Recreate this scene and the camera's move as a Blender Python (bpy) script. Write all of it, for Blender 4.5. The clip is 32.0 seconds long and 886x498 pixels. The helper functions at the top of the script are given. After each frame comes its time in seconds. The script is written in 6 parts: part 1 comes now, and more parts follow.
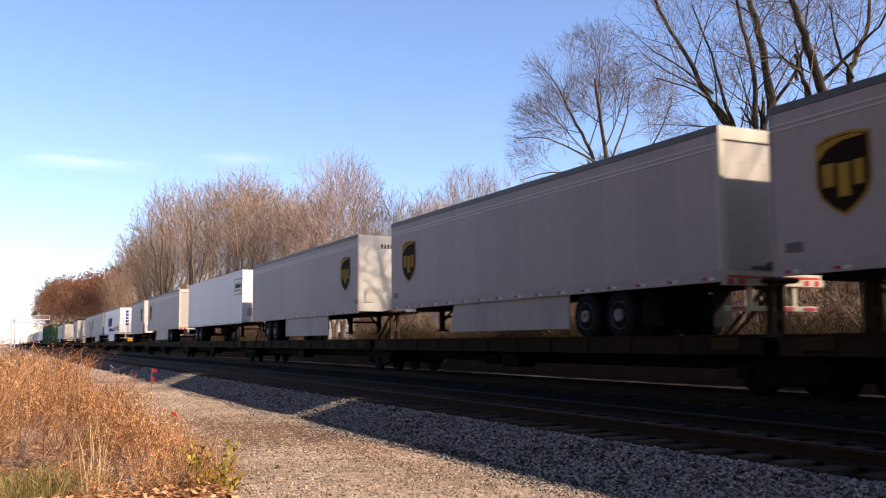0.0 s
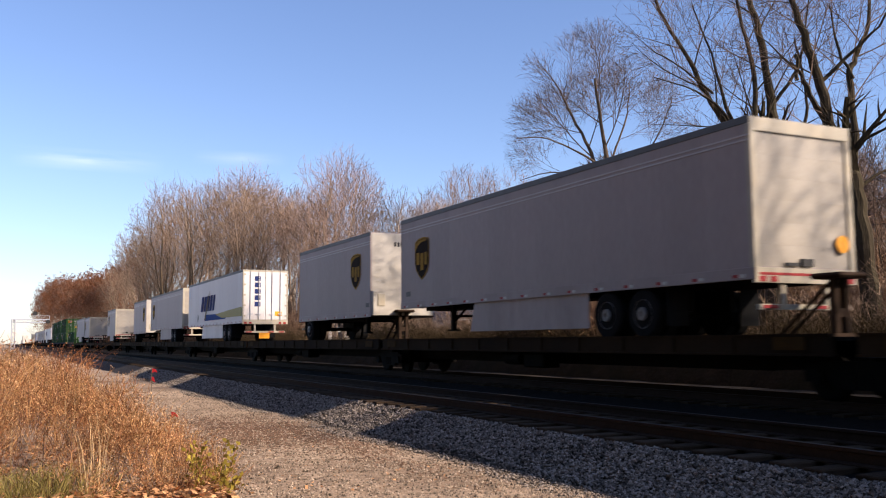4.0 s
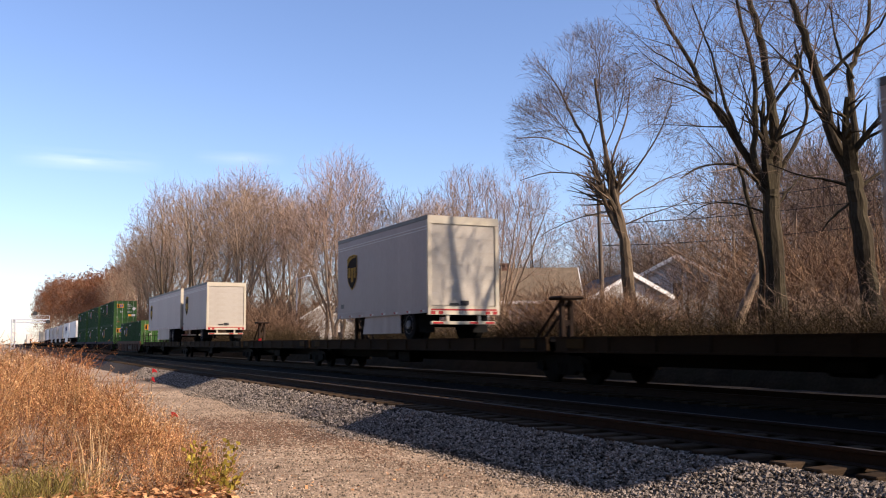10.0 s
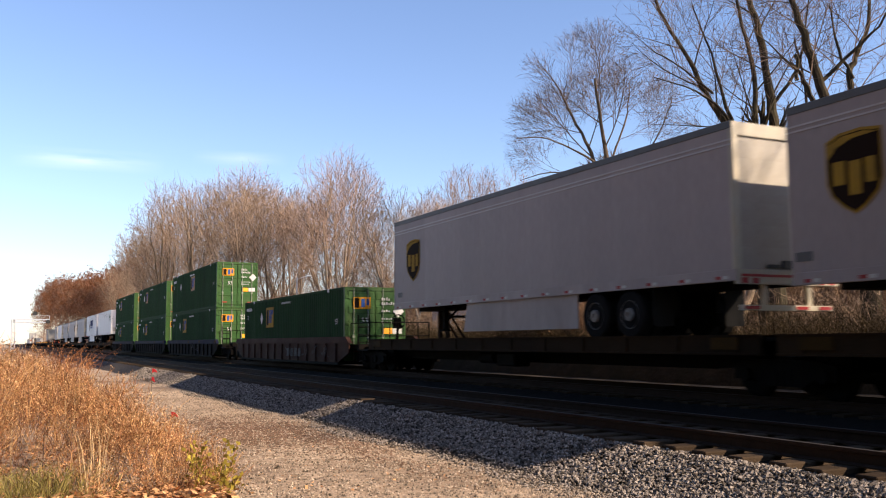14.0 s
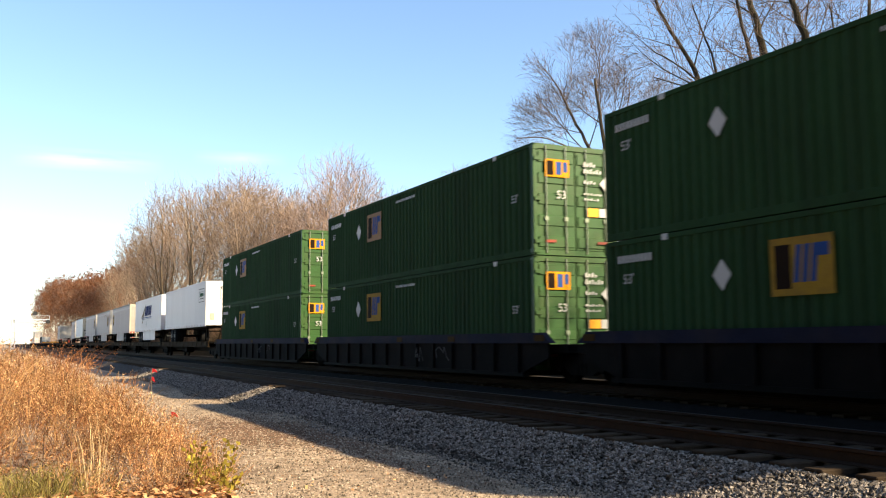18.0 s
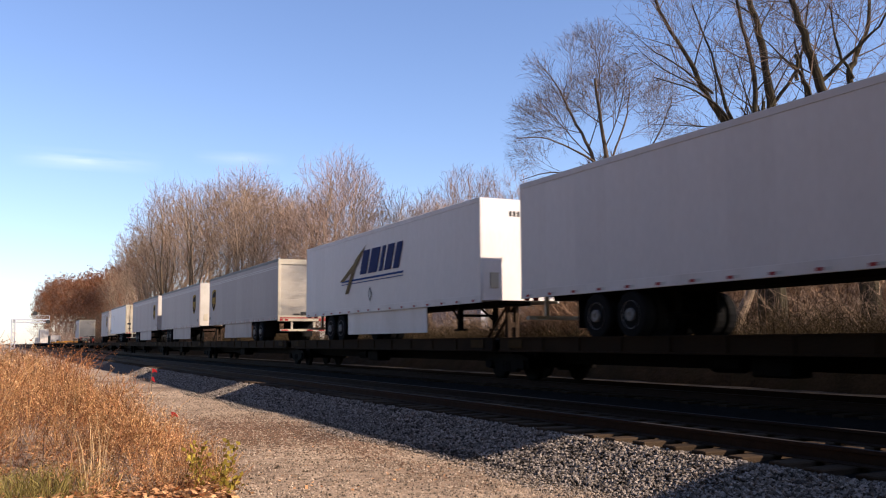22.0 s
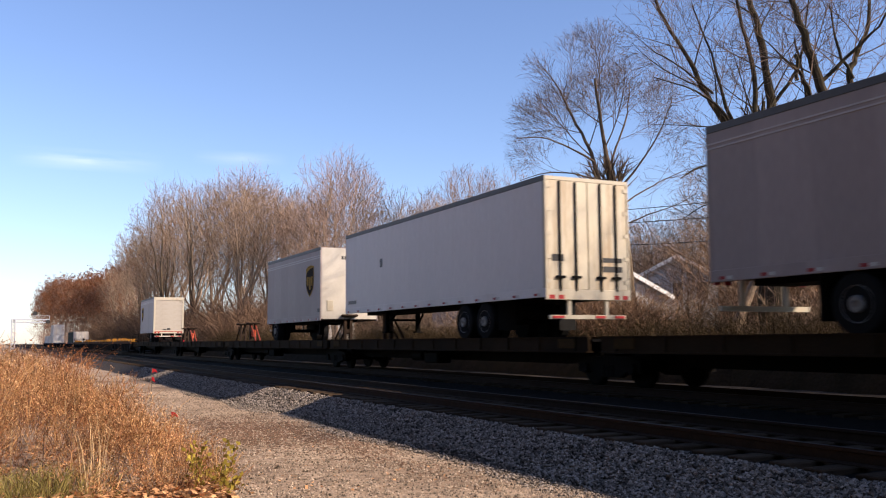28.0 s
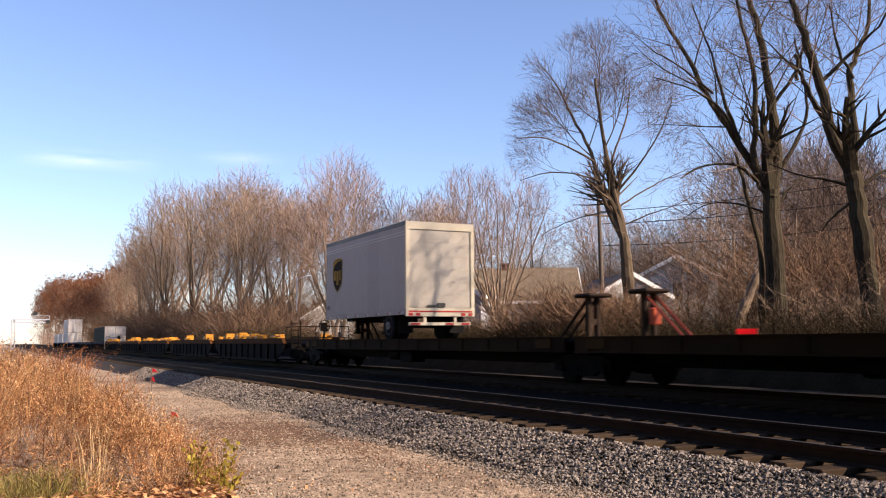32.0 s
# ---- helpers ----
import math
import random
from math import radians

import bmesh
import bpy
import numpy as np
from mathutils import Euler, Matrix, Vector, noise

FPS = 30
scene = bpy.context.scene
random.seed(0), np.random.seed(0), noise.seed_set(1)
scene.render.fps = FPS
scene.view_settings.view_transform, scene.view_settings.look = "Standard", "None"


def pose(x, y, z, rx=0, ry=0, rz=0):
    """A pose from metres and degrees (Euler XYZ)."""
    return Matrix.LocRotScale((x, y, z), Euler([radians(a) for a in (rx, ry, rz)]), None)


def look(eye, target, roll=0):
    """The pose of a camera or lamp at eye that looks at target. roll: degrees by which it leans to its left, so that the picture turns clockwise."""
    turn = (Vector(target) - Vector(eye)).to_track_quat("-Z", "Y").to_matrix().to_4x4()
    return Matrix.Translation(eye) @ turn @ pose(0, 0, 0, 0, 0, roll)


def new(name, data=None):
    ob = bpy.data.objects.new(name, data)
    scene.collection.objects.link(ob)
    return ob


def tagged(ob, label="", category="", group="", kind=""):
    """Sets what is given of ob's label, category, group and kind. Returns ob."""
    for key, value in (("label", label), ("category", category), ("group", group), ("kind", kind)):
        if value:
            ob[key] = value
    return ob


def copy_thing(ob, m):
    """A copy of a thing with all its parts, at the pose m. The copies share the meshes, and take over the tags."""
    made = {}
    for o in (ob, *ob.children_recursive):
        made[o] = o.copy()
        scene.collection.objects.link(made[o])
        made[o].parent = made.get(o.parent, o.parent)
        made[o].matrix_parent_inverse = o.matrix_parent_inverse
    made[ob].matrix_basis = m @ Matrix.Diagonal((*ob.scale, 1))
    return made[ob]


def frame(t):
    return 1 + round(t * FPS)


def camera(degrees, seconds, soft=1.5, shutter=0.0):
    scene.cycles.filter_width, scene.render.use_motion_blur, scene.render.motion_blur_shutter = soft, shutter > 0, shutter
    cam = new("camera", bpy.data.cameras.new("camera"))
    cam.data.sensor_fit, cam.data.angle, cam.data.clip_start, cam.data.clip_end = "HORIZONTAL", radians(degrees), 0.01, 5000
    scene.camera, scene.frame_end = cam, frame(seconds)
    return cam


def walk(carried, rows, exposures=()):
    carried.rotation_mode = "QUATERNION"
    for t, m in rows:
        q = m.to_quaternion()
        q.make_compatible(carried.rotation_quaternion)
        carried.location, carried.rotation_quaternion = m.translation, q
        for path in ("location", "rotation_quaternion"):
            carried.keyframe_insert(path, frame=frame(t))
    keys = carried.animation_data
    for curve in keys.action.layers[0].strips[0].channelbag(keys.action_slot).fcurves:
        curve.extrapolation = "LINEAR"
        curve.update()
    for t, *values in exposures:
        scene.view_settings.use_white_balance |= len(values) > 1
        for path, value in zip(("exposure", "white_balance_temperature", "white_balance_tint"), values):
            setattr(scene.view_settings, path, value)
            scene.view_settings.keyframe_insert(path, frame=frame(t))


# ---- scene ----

EYE = Vector((0, 0, 1.05))
cam = camera(52.2, 32.0, soft=1.1, shutter=0.25)
LOOK_AT = EYE + 100 * Vector((-math.cos(radians(26.02)) * math.cos(radians(5.81)), math.sin(radians(26.02)) * math.cos(radians(5.81)), math.sin(radians(5.81))))
EYE_POSE = look(EYE, LOOK_AT, -0.37)
EXPOSURES = [(0, 1.05, 6300, 24), (1, 0.97, 6300, 24), (3, 0.86, 6250, 24), (5, 0.66, 6200, 24), (6, 0.62, 6100, 24), (7, 0.88, 6300, 24), (8, 0.92, 6300, 24), (9, 0.95, 6300, 24), (10, 0.82, 6300, 24), (11, 0.82, 6400, 25), (12, 0.87, 6350, 24), (13, 0.77, 6250, 24), (14, 1.0, 6550, 21),
             (17, 1.28, 7000, 14), (18, 1.42, 6850, 10), (19, 1.45, 6850, 10), (20, 1.3, 6850, 12), (21, 0.78, 6300, 24), (23, 0.8, 6250, 24), (25, 0.92, 6400, 24), (28, 0.78, 6250, 24), (30, 0.94, 6450, 25), (32, 0.95, 6450, 25)]
walk(cam, [(0, EYE_POSE), (32, EYE_POSE)], EXPOSURES)

# ---- light ----
SUN_WAY = Vector((7.4, 6.4, 5.75)).normalized()
world = bpy.data.worlds.new("sky")
scene.world = world
world.use_nodes = True
wn = world.node_tree.nodes
wl = world.node_tree.links
sky = wn.new("ShaderNodeTexSky")
sky.sky_type = "NISHITA"
sky.sun_disc = False
sky.sun_elevation = math.asin(SUN_WAY.z)
sky.sun_rotation = math.atan2(SUN_WAY.x, SUN_WAY.y)
sky.air_density, sky.dust_density, sky.ozone_density = 1.0, 0.4, 3.5
wn["Background"].inputs["Strength"].default_value = 0.11


def sky_math(op, a, b=None, clamp=False):
    m = wn.new("ShaderNodeMath")
    m.operation, m.use_clamp = op, clamp
    for i, q in enumerate((a, b)):
        if q is None:
            continue
        if isinstance(q, (int, float)):
            m.inputs[i].default_value = q
        else:
            wl.new(q, m.inputs[i])
    return m.outputs[0]


def cirrus():
    """Two thin streaks of high cloud low in the west, broken up by noise."""
    tc = wn.new("ShaderNodeTexCoord")
    xyz = wn.new("ShaderNodeSeparateXYZ")
    wl.new(tc.outputs["Generated"], xyz.inputs[0])
    mp = wn.new("ShaderNodeMapping")
    mp.inputs["Scale"].default_value = (9, 9, 70)
    wl.new(tc.outputs["Generated"], mp.inputs["Vector"])
    ns = wn.new("ShaderNodeTexNoise")
    ns.inputs["Scale"].default_value, ns.inputs["Detail"].default_value = 1.0, 6
    wl.new(mp.outputs[0], ns.inputs["Vector"])
    total = None
    for high, wide, mid, half, amount in ((0.187, 0.012, 0.075, 0.075, 0.3), (0.196, 0.009, 0.225, 0.05, 0.14)):
        up = sky_math("SUBTRACT", 1.0, sky_math("DIVIDE", sky_math("ABSOLUTE", sky_math("SUBTRACT", xyz.outputs["Z"], high)), wide), True)
        side = sky_math("SUBTRACT", 1.0, sky_math("DIVIDE", sky_math("ABSOLUTE", sky_math("SUBTRACT", xyz.outputs["Y"], mid)), half), True)
        west = sky_math("LESS_THAN", xyz.outputs["X"], 0.0)
        q = sky_math("MULTIPLY", sky_math("MULTIPLY", sky_math("MULTIPLY", up, side), west), amount)
        total = q if total is None else sky_math("ADD", total, q)
    broken = sky_math("MULTIPLY", sky_math("SUBTRACT", ns.outputs["Fac"], 0.3, True), 3.0)
    mx = wn.new("ShaderNodeMix")
    mx.data_type = "RGBA"
    wl.new(sky_math("MULTIPLY", total, broken, True), mx.inputs[0])
    wl.new(sky.outputs["Color"], mx.inputs[6])
    mx.inputs[7].default_value = (9.0, 9.2, 9.6, 1)
    return mx.outputs[2]


wl.new(cirrus(), wn["Background"].inputs["Color"])
sun = new("sun", bpy.data.lights.new("sun", "SUN"))
sun.data.energy, sun.data.angle, sun.data.color = 5.0, radians(0.6), (1.0, 0.85, 0.61)
sun.matrix_world = look((0, 0, 60), Vector((0, 0, 60)) - SUN_WAY)


# ---- materials ----
def shade(name, color, rough=0.7, metal=0.0, vary=0.25, scale=3.0, fine=40.0, bump=0.0, dirt=None, dirt_amount=0.0, dirt_scale=0.6, spread=0.0, stretch=(1, 1, 1), leafy=0.0):
    m = bpy.data.materials.new(name)
    m.use_nodes = True
    n, l = m.node_tree.nodes, m.node_tree.links
    b = n["Principled BSDF"]
    b.inputs["Roughness"].default_value = rough
    b.inputs["Metallic"].default_value = metal
    b.inputs["Specular IOR Level"].default_value = 0.5 if rough < 0.5 else (0.25 if rough < 0.65 else 0.04)
    tc = n.new("ShaderNodeTexCoord")
    mp = n.new("ShaderNodeMapping")
    mp.inputs["Scale"].default_value = stretch
    l.new(tc.outputs["Object"], mp.inputs["Vector"])
    big = n.new("ShaderNodeTexNoise")
    big.inputs["Scale"].default_value = scale
    big.inputs["Detail"].default_value = 5
    small = n.new("ShaderNodeTexNoise")
    small.inputs["Scale"].default_value = fine
    small.inputs["Detail"].default_value = 3
    l.new(mp.outputs[0], big.inputs["Vector"])
    l.new(mp.outputs[0], small.inputs["Vector"])
    add = n.new("ShaderNodeMath")
    add.operation = "ADD"
    l.new(big.outputs["Fac"], add.inputs[0])
    l.new(small.outputs["Fac"], add.inputs[1])
    rng = n.new("ShaderNodeMapRange")
    rng.inputs["From Min"].default_value = 0.6
    rng.inputs["From Max"].default_value = 1.4
    rng.inputs["To Min"].default_value = 1 - vary
    rng.inputs["To Max"].default_value = 1 + vary
    l.new(add.outputs[0], rng.inputs["Value"])
    last = rng.outputs[0]
    if spread:
        info = n.new("ShaderNodeObjectInfo")
        geo = n.new("ShaderNodeNewGeometry")
        both = n.new("ShaderNodeMath")
        both.operation = "ADD"
        l.new(info.outputs["Random"], both.inputs[0])
        l.new(geo.outputs["Random Per Island"], both.inputs[1])
        fr = n.new("ShaderNodeMath")
        fr.operation = "FRACT"
        l.new(both.outputs[0], fr.inputs[0])
        r2 = n.new("ShaderNodeMapRange")
        r2.inputs["To Min"].default_value = 1 - spread
        r2.inputs["To Max"].default_value = 1 + spread
        l.new(fr.outputs[0], r2.inputs["Value"])
        mul = n.new("ShaderNodeMath")
        mul.operation = "MULTIPLY"
        l.new(last, mul.inputs[0])
        l.new(r2.outputs[0], mul.inputs[1])
        last = mul.outputs[0]
    tint = n.new("ShaderNodeVectorMath")
    tint.operation = "SCALE"
    tint.inputs[0].default_value = color
    l.new(last, tint.inputs["Scale"])
    out = tint.outputs[0]
    if dirt is not None:
        dn = n.new("ShaderNodeTexNoise")
        dn.inputs["Scale"].default_value = dirt_scale
        dn.inputs["Detail"].default_value = 7
        dn.inputs["Roughness"].default_value = 0.65
        l.new(mp.outputs[0], dn.inputs["Vector"])
        dr = n.new("ShaderNodeMapRange")
        dr.inputs["From Min"].default_value = 0.45
        dr.inputs["From Max"].default_value = 0.75
        dr.inputs["To Max"].default_value = dirt_amount
        l.new(dn.outputs["Fac"], dr.inputs["Value"])
        mx = n.new("ShaderNodeMix")
        mx.data_type = "RGBA"
        l.new(dr.outputs[0], mx.inputs[0])
        l.new(out, mx.inputs[6])
        mx.inputs[7].default_value = (*dirt, 1)
        out = mx.outputs[2]
    l.new(out, b.inputs["Base Color"])
    if bump:
        bp = n.new("ShaderNodeBump")
        bp.inputs["Strength"].default_value = 0.6
        bp.inputs["Distance"].default_value = bump
        l.new(add.outputs[0], bp.inputs["Height"])
        l.new(bp.outputs[0], b.inputs["Normal"])
    if leafy:
        b.inputs["Subsurface Weight"].default_value = 0.0
        tr = n.new("ShaderNodeBsdfTranslucent")
        l.new(out, tr.inputs["Color"])
        ms = n.new("ShaderNodeMixShader")
        ms.inputs[0].default_value = leafy
        l.new(b.outputs[0], ms.inputs[1])
        l.new(tr.outputs[0], ms.inputs[2])
        l.new(ms.outputs[0], n["Material Output"].inputs["Surface"])
    return m


GRAVEL = shade("gravel_ground", (0.37, 0.275, 0.188), 0.95, vary=0.75, scale=5.0, fine=45, bump=0.03, dirt=(0.12, 0.072, 0.045), dirt_amount=0.85, dirt_scale=0.3)
BARE_DIRT = shade("bare_brown_dirt", (0.15, 0.092, 0.06), 0.95, vary=0.4, scale=2.5, fine=35, spread=0.6)
# litter colour lowered to stand for the shade seen under the cars
LITTER = shade("leaf_litter_shade_dark", (0.03, 0.021, 0.012), 0.95, vary=0.5, scale=1.5, fine=14, bump=0.05, dirt=(0.02, 0.018, 0.008), dirt_amount=0.7, dirt_scale=0.7)
# brush behind the train gets little sun; that shade is in its brown
BRUSH = shade("brown_brush_shade_dark", (0.048, 0.034, 0.018), 0.9, vary=0.4, spread=0.6, leafy=0.1)
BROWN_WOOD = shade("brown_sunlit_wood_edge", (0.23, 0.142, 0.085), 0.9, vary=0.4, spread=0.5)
# darker copy of BROWN_WOOD, with the wood's inner shade in its colour
UNDER_WOOD = shade("brown_understory_shade_tone", (0.15, 0.094, 0.06), 0.9, vary=0.4, spread=0.5)
# colour of the unseen sheet that blocks sky light behind the camera
SKY_BLOCK = shade("sky_block_dark_green", (0.02, 0.024, 0.014), 0.95, vary=0.5, scale=0.5, fine=4)
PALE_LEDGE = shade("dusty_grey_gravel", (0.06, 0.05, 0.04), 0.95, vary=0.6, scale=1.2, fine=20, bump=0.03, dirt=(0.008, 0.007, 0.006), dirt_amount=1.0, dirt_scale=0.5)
STONE = shade("ballast_stone", (0.19, 0.162, 0.136), 0.9, vary=0.3, scale=9, fine=70, bump=0.004, spread=0.85)
PEBBLE = shade("pale_pebble", (0.27, 0.215, 0.16), 0.9, vary=0.3, scale=9, fine=70, spread=0.8)
# oily stone, with the train's shade also put into this near-black
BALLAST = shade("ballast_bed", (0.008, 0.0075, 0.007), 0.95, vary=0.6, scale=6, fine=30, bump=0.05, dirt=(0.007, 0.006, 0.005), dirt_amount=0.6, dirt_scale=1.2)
SHOULDER = shade("ballast_shoulder", (0.07, 0.06, 0.052), 0.95, vary=0.6, scale=8, fine=30, bump=0.05)
TIE = shade("creosoted_tie", (0.045, 0.031, 0.02), 0.9, vary=0.4, scale=4, fine=60, bump=0.006, stretch=(6, 1, 6), spread=0.3)
RAIL = shade("rail_steel", (0.04, 0.025, 0.018), 0.75, 0.2, vary=0.3, scale=5, fine=60, bump=0.002)
RAIL_TOP = shade("polished_rail_head", (0.045, 0.04, 0.038), 0.66, 0.3, vary=0.1)
SILVER = shade("grey_white_trailer_skin", (0.345, 0.295, 0.282), 0.55, 0.0, vary=0.14, scale=0.8, fine=14, dirt=(0.20, 0.168, 0.157), dirt_amount=0.65, dirt_scale=0.45, stretch=(1.6, 1, 0.3), spread=0.05)
WHITE = shade("white_trailer_skin", (0.68, 0.65, 0.63), 0.5, 0.0, vary=0.08, scale=0.8, fine=14, dirt=(0.50, 0.45, 0.40), dirt_amount=0.55, dirt_scale=0.5, stretch=(1.4, 1, 0.3), spread=0.03)
CREAM = shade("cream_white_frame", (0.44, 0.40, 0.31), 0.5, vary=0.1, scale=1.5, fine=30, dirt=(0.30, 0.21, 0.11), dirt_amount=0.4, dirt_scale=1.5)
NOSE = shade("off_white_nose_paint", (0.46, 0.435, 0.38), 0.55, vary=0.1, scale=1.2, fine=20, dirt=(0.30, 0.26, 0.19), dirt_amount=0.5, dirt_scale=0.9)
DOOR = shade("pale_roll_door", (0.36, 0.33, 0.28), 0.55, vary=0.1, scale=1.2, fine=20, dirt=(0.22, 0.19, 0.14), dirt_amount=0.5, dirt_scale=0.8)
RUSTY = shade("rust_stained_doors", (0.50, 0.45, 0.34), 0.55, vary=0.1, scale=1.2, fine=20, dirt=(0.22, 0.12, 0.04), dirt_amount=0.8, dirt_scale=1.1, stretch=(1, 2.2, 0.35))
DARK_RAIL = shade("dull_top_rail", (0.11, 0.108, 0.105), 0.55, 0.2, vary=0.2)
PALE_LINE = shade("pale_rail_line", (0.48, 0.45, 0.44), 0.5, 0.1, vary=0.1)
# black steel, taken lower still: the shade under the cars is in this colour
UNDER = shade("undercarriage_black_with_shade", (0.005, 0.0047, 0.0044), 0.75, 0.0, vary=0.4, scale=3, fine=30, dirt=(0.014, 0.010, 0.007), dirt_amount=0.6, dirt_scale=2)
TYRE = shade("tyre_rubber", (0.012, 0.012, 0.012), 0.85, vary=0.3)
RIM = shade("dirty_wheel_rim", (0.2, 0.19, 0.175), 0.6, 0.2, vary=0.3, dirt=(0.05, 0.035, 0.025), dirt_amount=0.6, dirt_scale=5)
RED = shade("red_reflector", (0.30, 0.02, 0.02), 0.5, vary=0.15)
FLAG_RED = shade("red_ribbon_cloth", (0.6, 0.035, 0.04), 0.6, vary=0.15, leafy=0.3)
RED_BOARD = shade("translucent_red_plastic", (0.75, 0.09, 0.10), 0.5, vary=0.1, leafy=0.85)
LOCK_RED = shade("orange_red_paint", (0.62, 0.10, 0.04), 0.6, vary=0.3, dirt=(0.1, 0.04, 0.02), dirt_amount=0.6, dirt_scale=3)
PINK = shade("faded_red_paint", (0.27, 0.045, 0.022), 0.6, vary=0.3, dirt=(0.06, 0.03, 0.02), dirt_amount=0.6, dirt_scale=2)
HITCH = shade("rusty_hitch_steel", (0.045, 0.030, 0.021), 0.8, 0.0, vary=0.4, dirt=(0.015, 0.012, 0.01), dirt_amount=0.7, dirt_scale=2)
SEED = shade("pale_dry_seed", (0.56, 0.36, 0.185), 0.85, vary=0.4, scale=0.9, spread=0.6, leafy=0.35)
ORANGE = shade("orange_plate", (0.85, 0.36, 0.02), 0.5, vary=0.12)
YELLOW = shade("orange_yellow_panel", (0.62, 0.26, 0.012), 0.7, vary=0.15)
# yellow dimmed in the colour itself for plates on the shaded car side
PLATE = shade("yellow_plate_shade_dim", (0.055, 0.028, 0.005), 0.7, vary=0.4, dirt=(0.012, 0.009, 0.005), dirt_amount=0.8, dirt_scale=3)
GUIDE = shade("amber_yellow_steel", (0.50, 0.215, 0.015), 0.6, vary=0.3, dirt=(0.10, 0.05, 0.02), dirt_amount=0.7, dirt_scale=2)
GOLD = shade("gold_emblem", (0.36, 0.215, 0.03), 0.7, vary=0.2, dirt=(0.12, 0.085, 0.045), dirt_amount=0.6, dirt_scale=2)
SIGN_GREEN = shade("dark_green_print", (0.03, 0.12, 0.07))
SIGN_BROWN = shade("weathered_orange_sign", (0.25, 0.115, 0.022), 0.6, vary=0.2, dirt=(0.16, 0.09, 0.05), dirt_amount=0.6, dirt_scale=2)
BROWN = shade("dark_brown_emblem", (0.018, 0.010, 0.006), 0.7, vary=0.15)
NAVY = shade("navy_lettering", (0.025, 0.04, 0.13), 0.7, vary=0.1)
BLUE = shade("blue_stripe", (0.03, 0.075, 0.24), 0.7, vary=0.1)
OLIVE = shade("olive_gold_stripe", (0.25, 0.21, 0.015), 0.5, vary=0.1)
BRONZE = shade("bronze_swoosh", (0.19, 0.145, 0.075), 0.7, vary=0.15)
BLACK = shade("black_lettering", (0.03, 0.03, 0.03), 0.5, vary=0.1)
WHITE_MARK = shade("white_lettering", (0.5, 0.5, 0.48), 0.5, vary=0.1)
GREEN = shade("dark_green_container", (0.025, 0.064, 0.026), 0.75, 0.0, vary=0.2, scale=0.9, fine=20, dirt=(0.02, 0.025, 0.017), dirt_amount=0.5, dirt_scale=0.7, stretch=(1.6, 1, 0.3))
GREEN_END = shade("green_container_doors", (0.022, 0.078, 0.014), 0.5, 0.0, vary=0.2, scale=0.9, fine=20, dirt=(0.075, 0.07, 0.03), dirt_amount=0.4, dirt_scale=1.2)
LOCK = shade("worn_pale_lock_rod", (0.26, 0.30, 0.22), 0.45, 0.3, vary=0.3, dirt=(0.02, 0.02, 0.014), dirt_amount=0.8, dirt_scale=3)
WELL_BLUE = shade("blue_grey_car_sill", (0.012, 0.014, 0.032), 0.7, 0.0, vary=0.3, dirt=(0.045, 0.033, 0.028), dirt_amount=0.5, dirt_scale=0.8)
# the steady shade on the well sides is mixed into this dirty brown
WELL_DARK = shade("dirty_brown_car_side_with_shade", (0.007, 0.006, 0.0056), 0.8, 0.0, vary=0.35, dirt=(0.019, 0.014, 0.012), dirt_amount=0.6, dirt_scale=0.9)
WELL_RED = shade("faded_red_brown_car_side", (0.055, 0.026, 0.019), 0.7, 0.0, vary=0.25, dirt=(0.10, 0.07, 0.05), dirt_amount=0.5, dirt_scale=0.8)
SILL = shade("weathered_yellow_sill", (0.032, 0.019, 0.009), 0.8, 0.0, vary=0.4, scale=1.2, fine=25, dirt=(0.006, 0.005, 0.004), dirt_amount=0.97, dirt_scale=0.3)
RUST_EDGE = shade("rust_orange_sill", (0.085, 0.034, 0.012), 0.8, 0.0, vary=0.4, dirt=(0.015, 0.010, 0.007), dirt_amount=0.6, dirt_scale=0.9)
GRAFFITI = shade("pale_spray_paint", (0.11, 0.105, 0.105), 0.7, vary=0.5, scale=5, fine=30, dirt=(0.03, 0.02, 0.016), dirt_amount=0.8, dirt_scale=3)
FAR_SIDE = shade("dark_grey_green_container", (0.05, 0.06, 0.05), 0.7, vary=0.2)
CARTON = shade("pale_rusty_container", (0.62, 0.57, 0.50), 0.6, vary=0.15, dirt=(0.28, 0.16, 0.09), dirt_amount=0.7, dirt_scale=0.9, stretch=(1, 1, 0.3))
BARK = shade("grey_brown_bark", (0.12, 0.09, 0.06), 0.95, vary=0.4, scale=2, fine=25, bump=0.02, stretch=(1, 1, 0.25))
BARK_WOOD = shade("sunlit_brown_bark", (0.27, 0.20, 0.14), 0.95, vary=0.4, scale=2, fine=20, bump=0.02, stretch=(1, 1, 0.25), spread=0.2)
BARK_DARK = shade("dark_mossy_bark", (0.055, 0.044, 0.03), 0.95, vary=0.5, scale=1.5, fine=18, bump=0.03, stretch=(1, 1, 0.25), dirt=(0.06, 0.06, 0.028), dirt_amount=0.5, dirt_scale=1.5)
BARK_PALE = shade("pale_bark", (0.42, 0.37, 0.30), 0.9, vary=0.35, scale=1.5, fine=12, bump=0.01)
TWIG = shade("brown_twigs", (0.24, 0.168, 0.115), 0.9, vary=0.3, spread=0.4)
TWIG_DARK = shade("dark_fine_twigs", (0.15, 0.108, 0.08), 0.9, vary=0.3, spread=0.4)
TWIG_RED = shade("reddish_twigs", (0.28, 0.19, 0.14), 0.9, vary=0.3, spread=0.35)
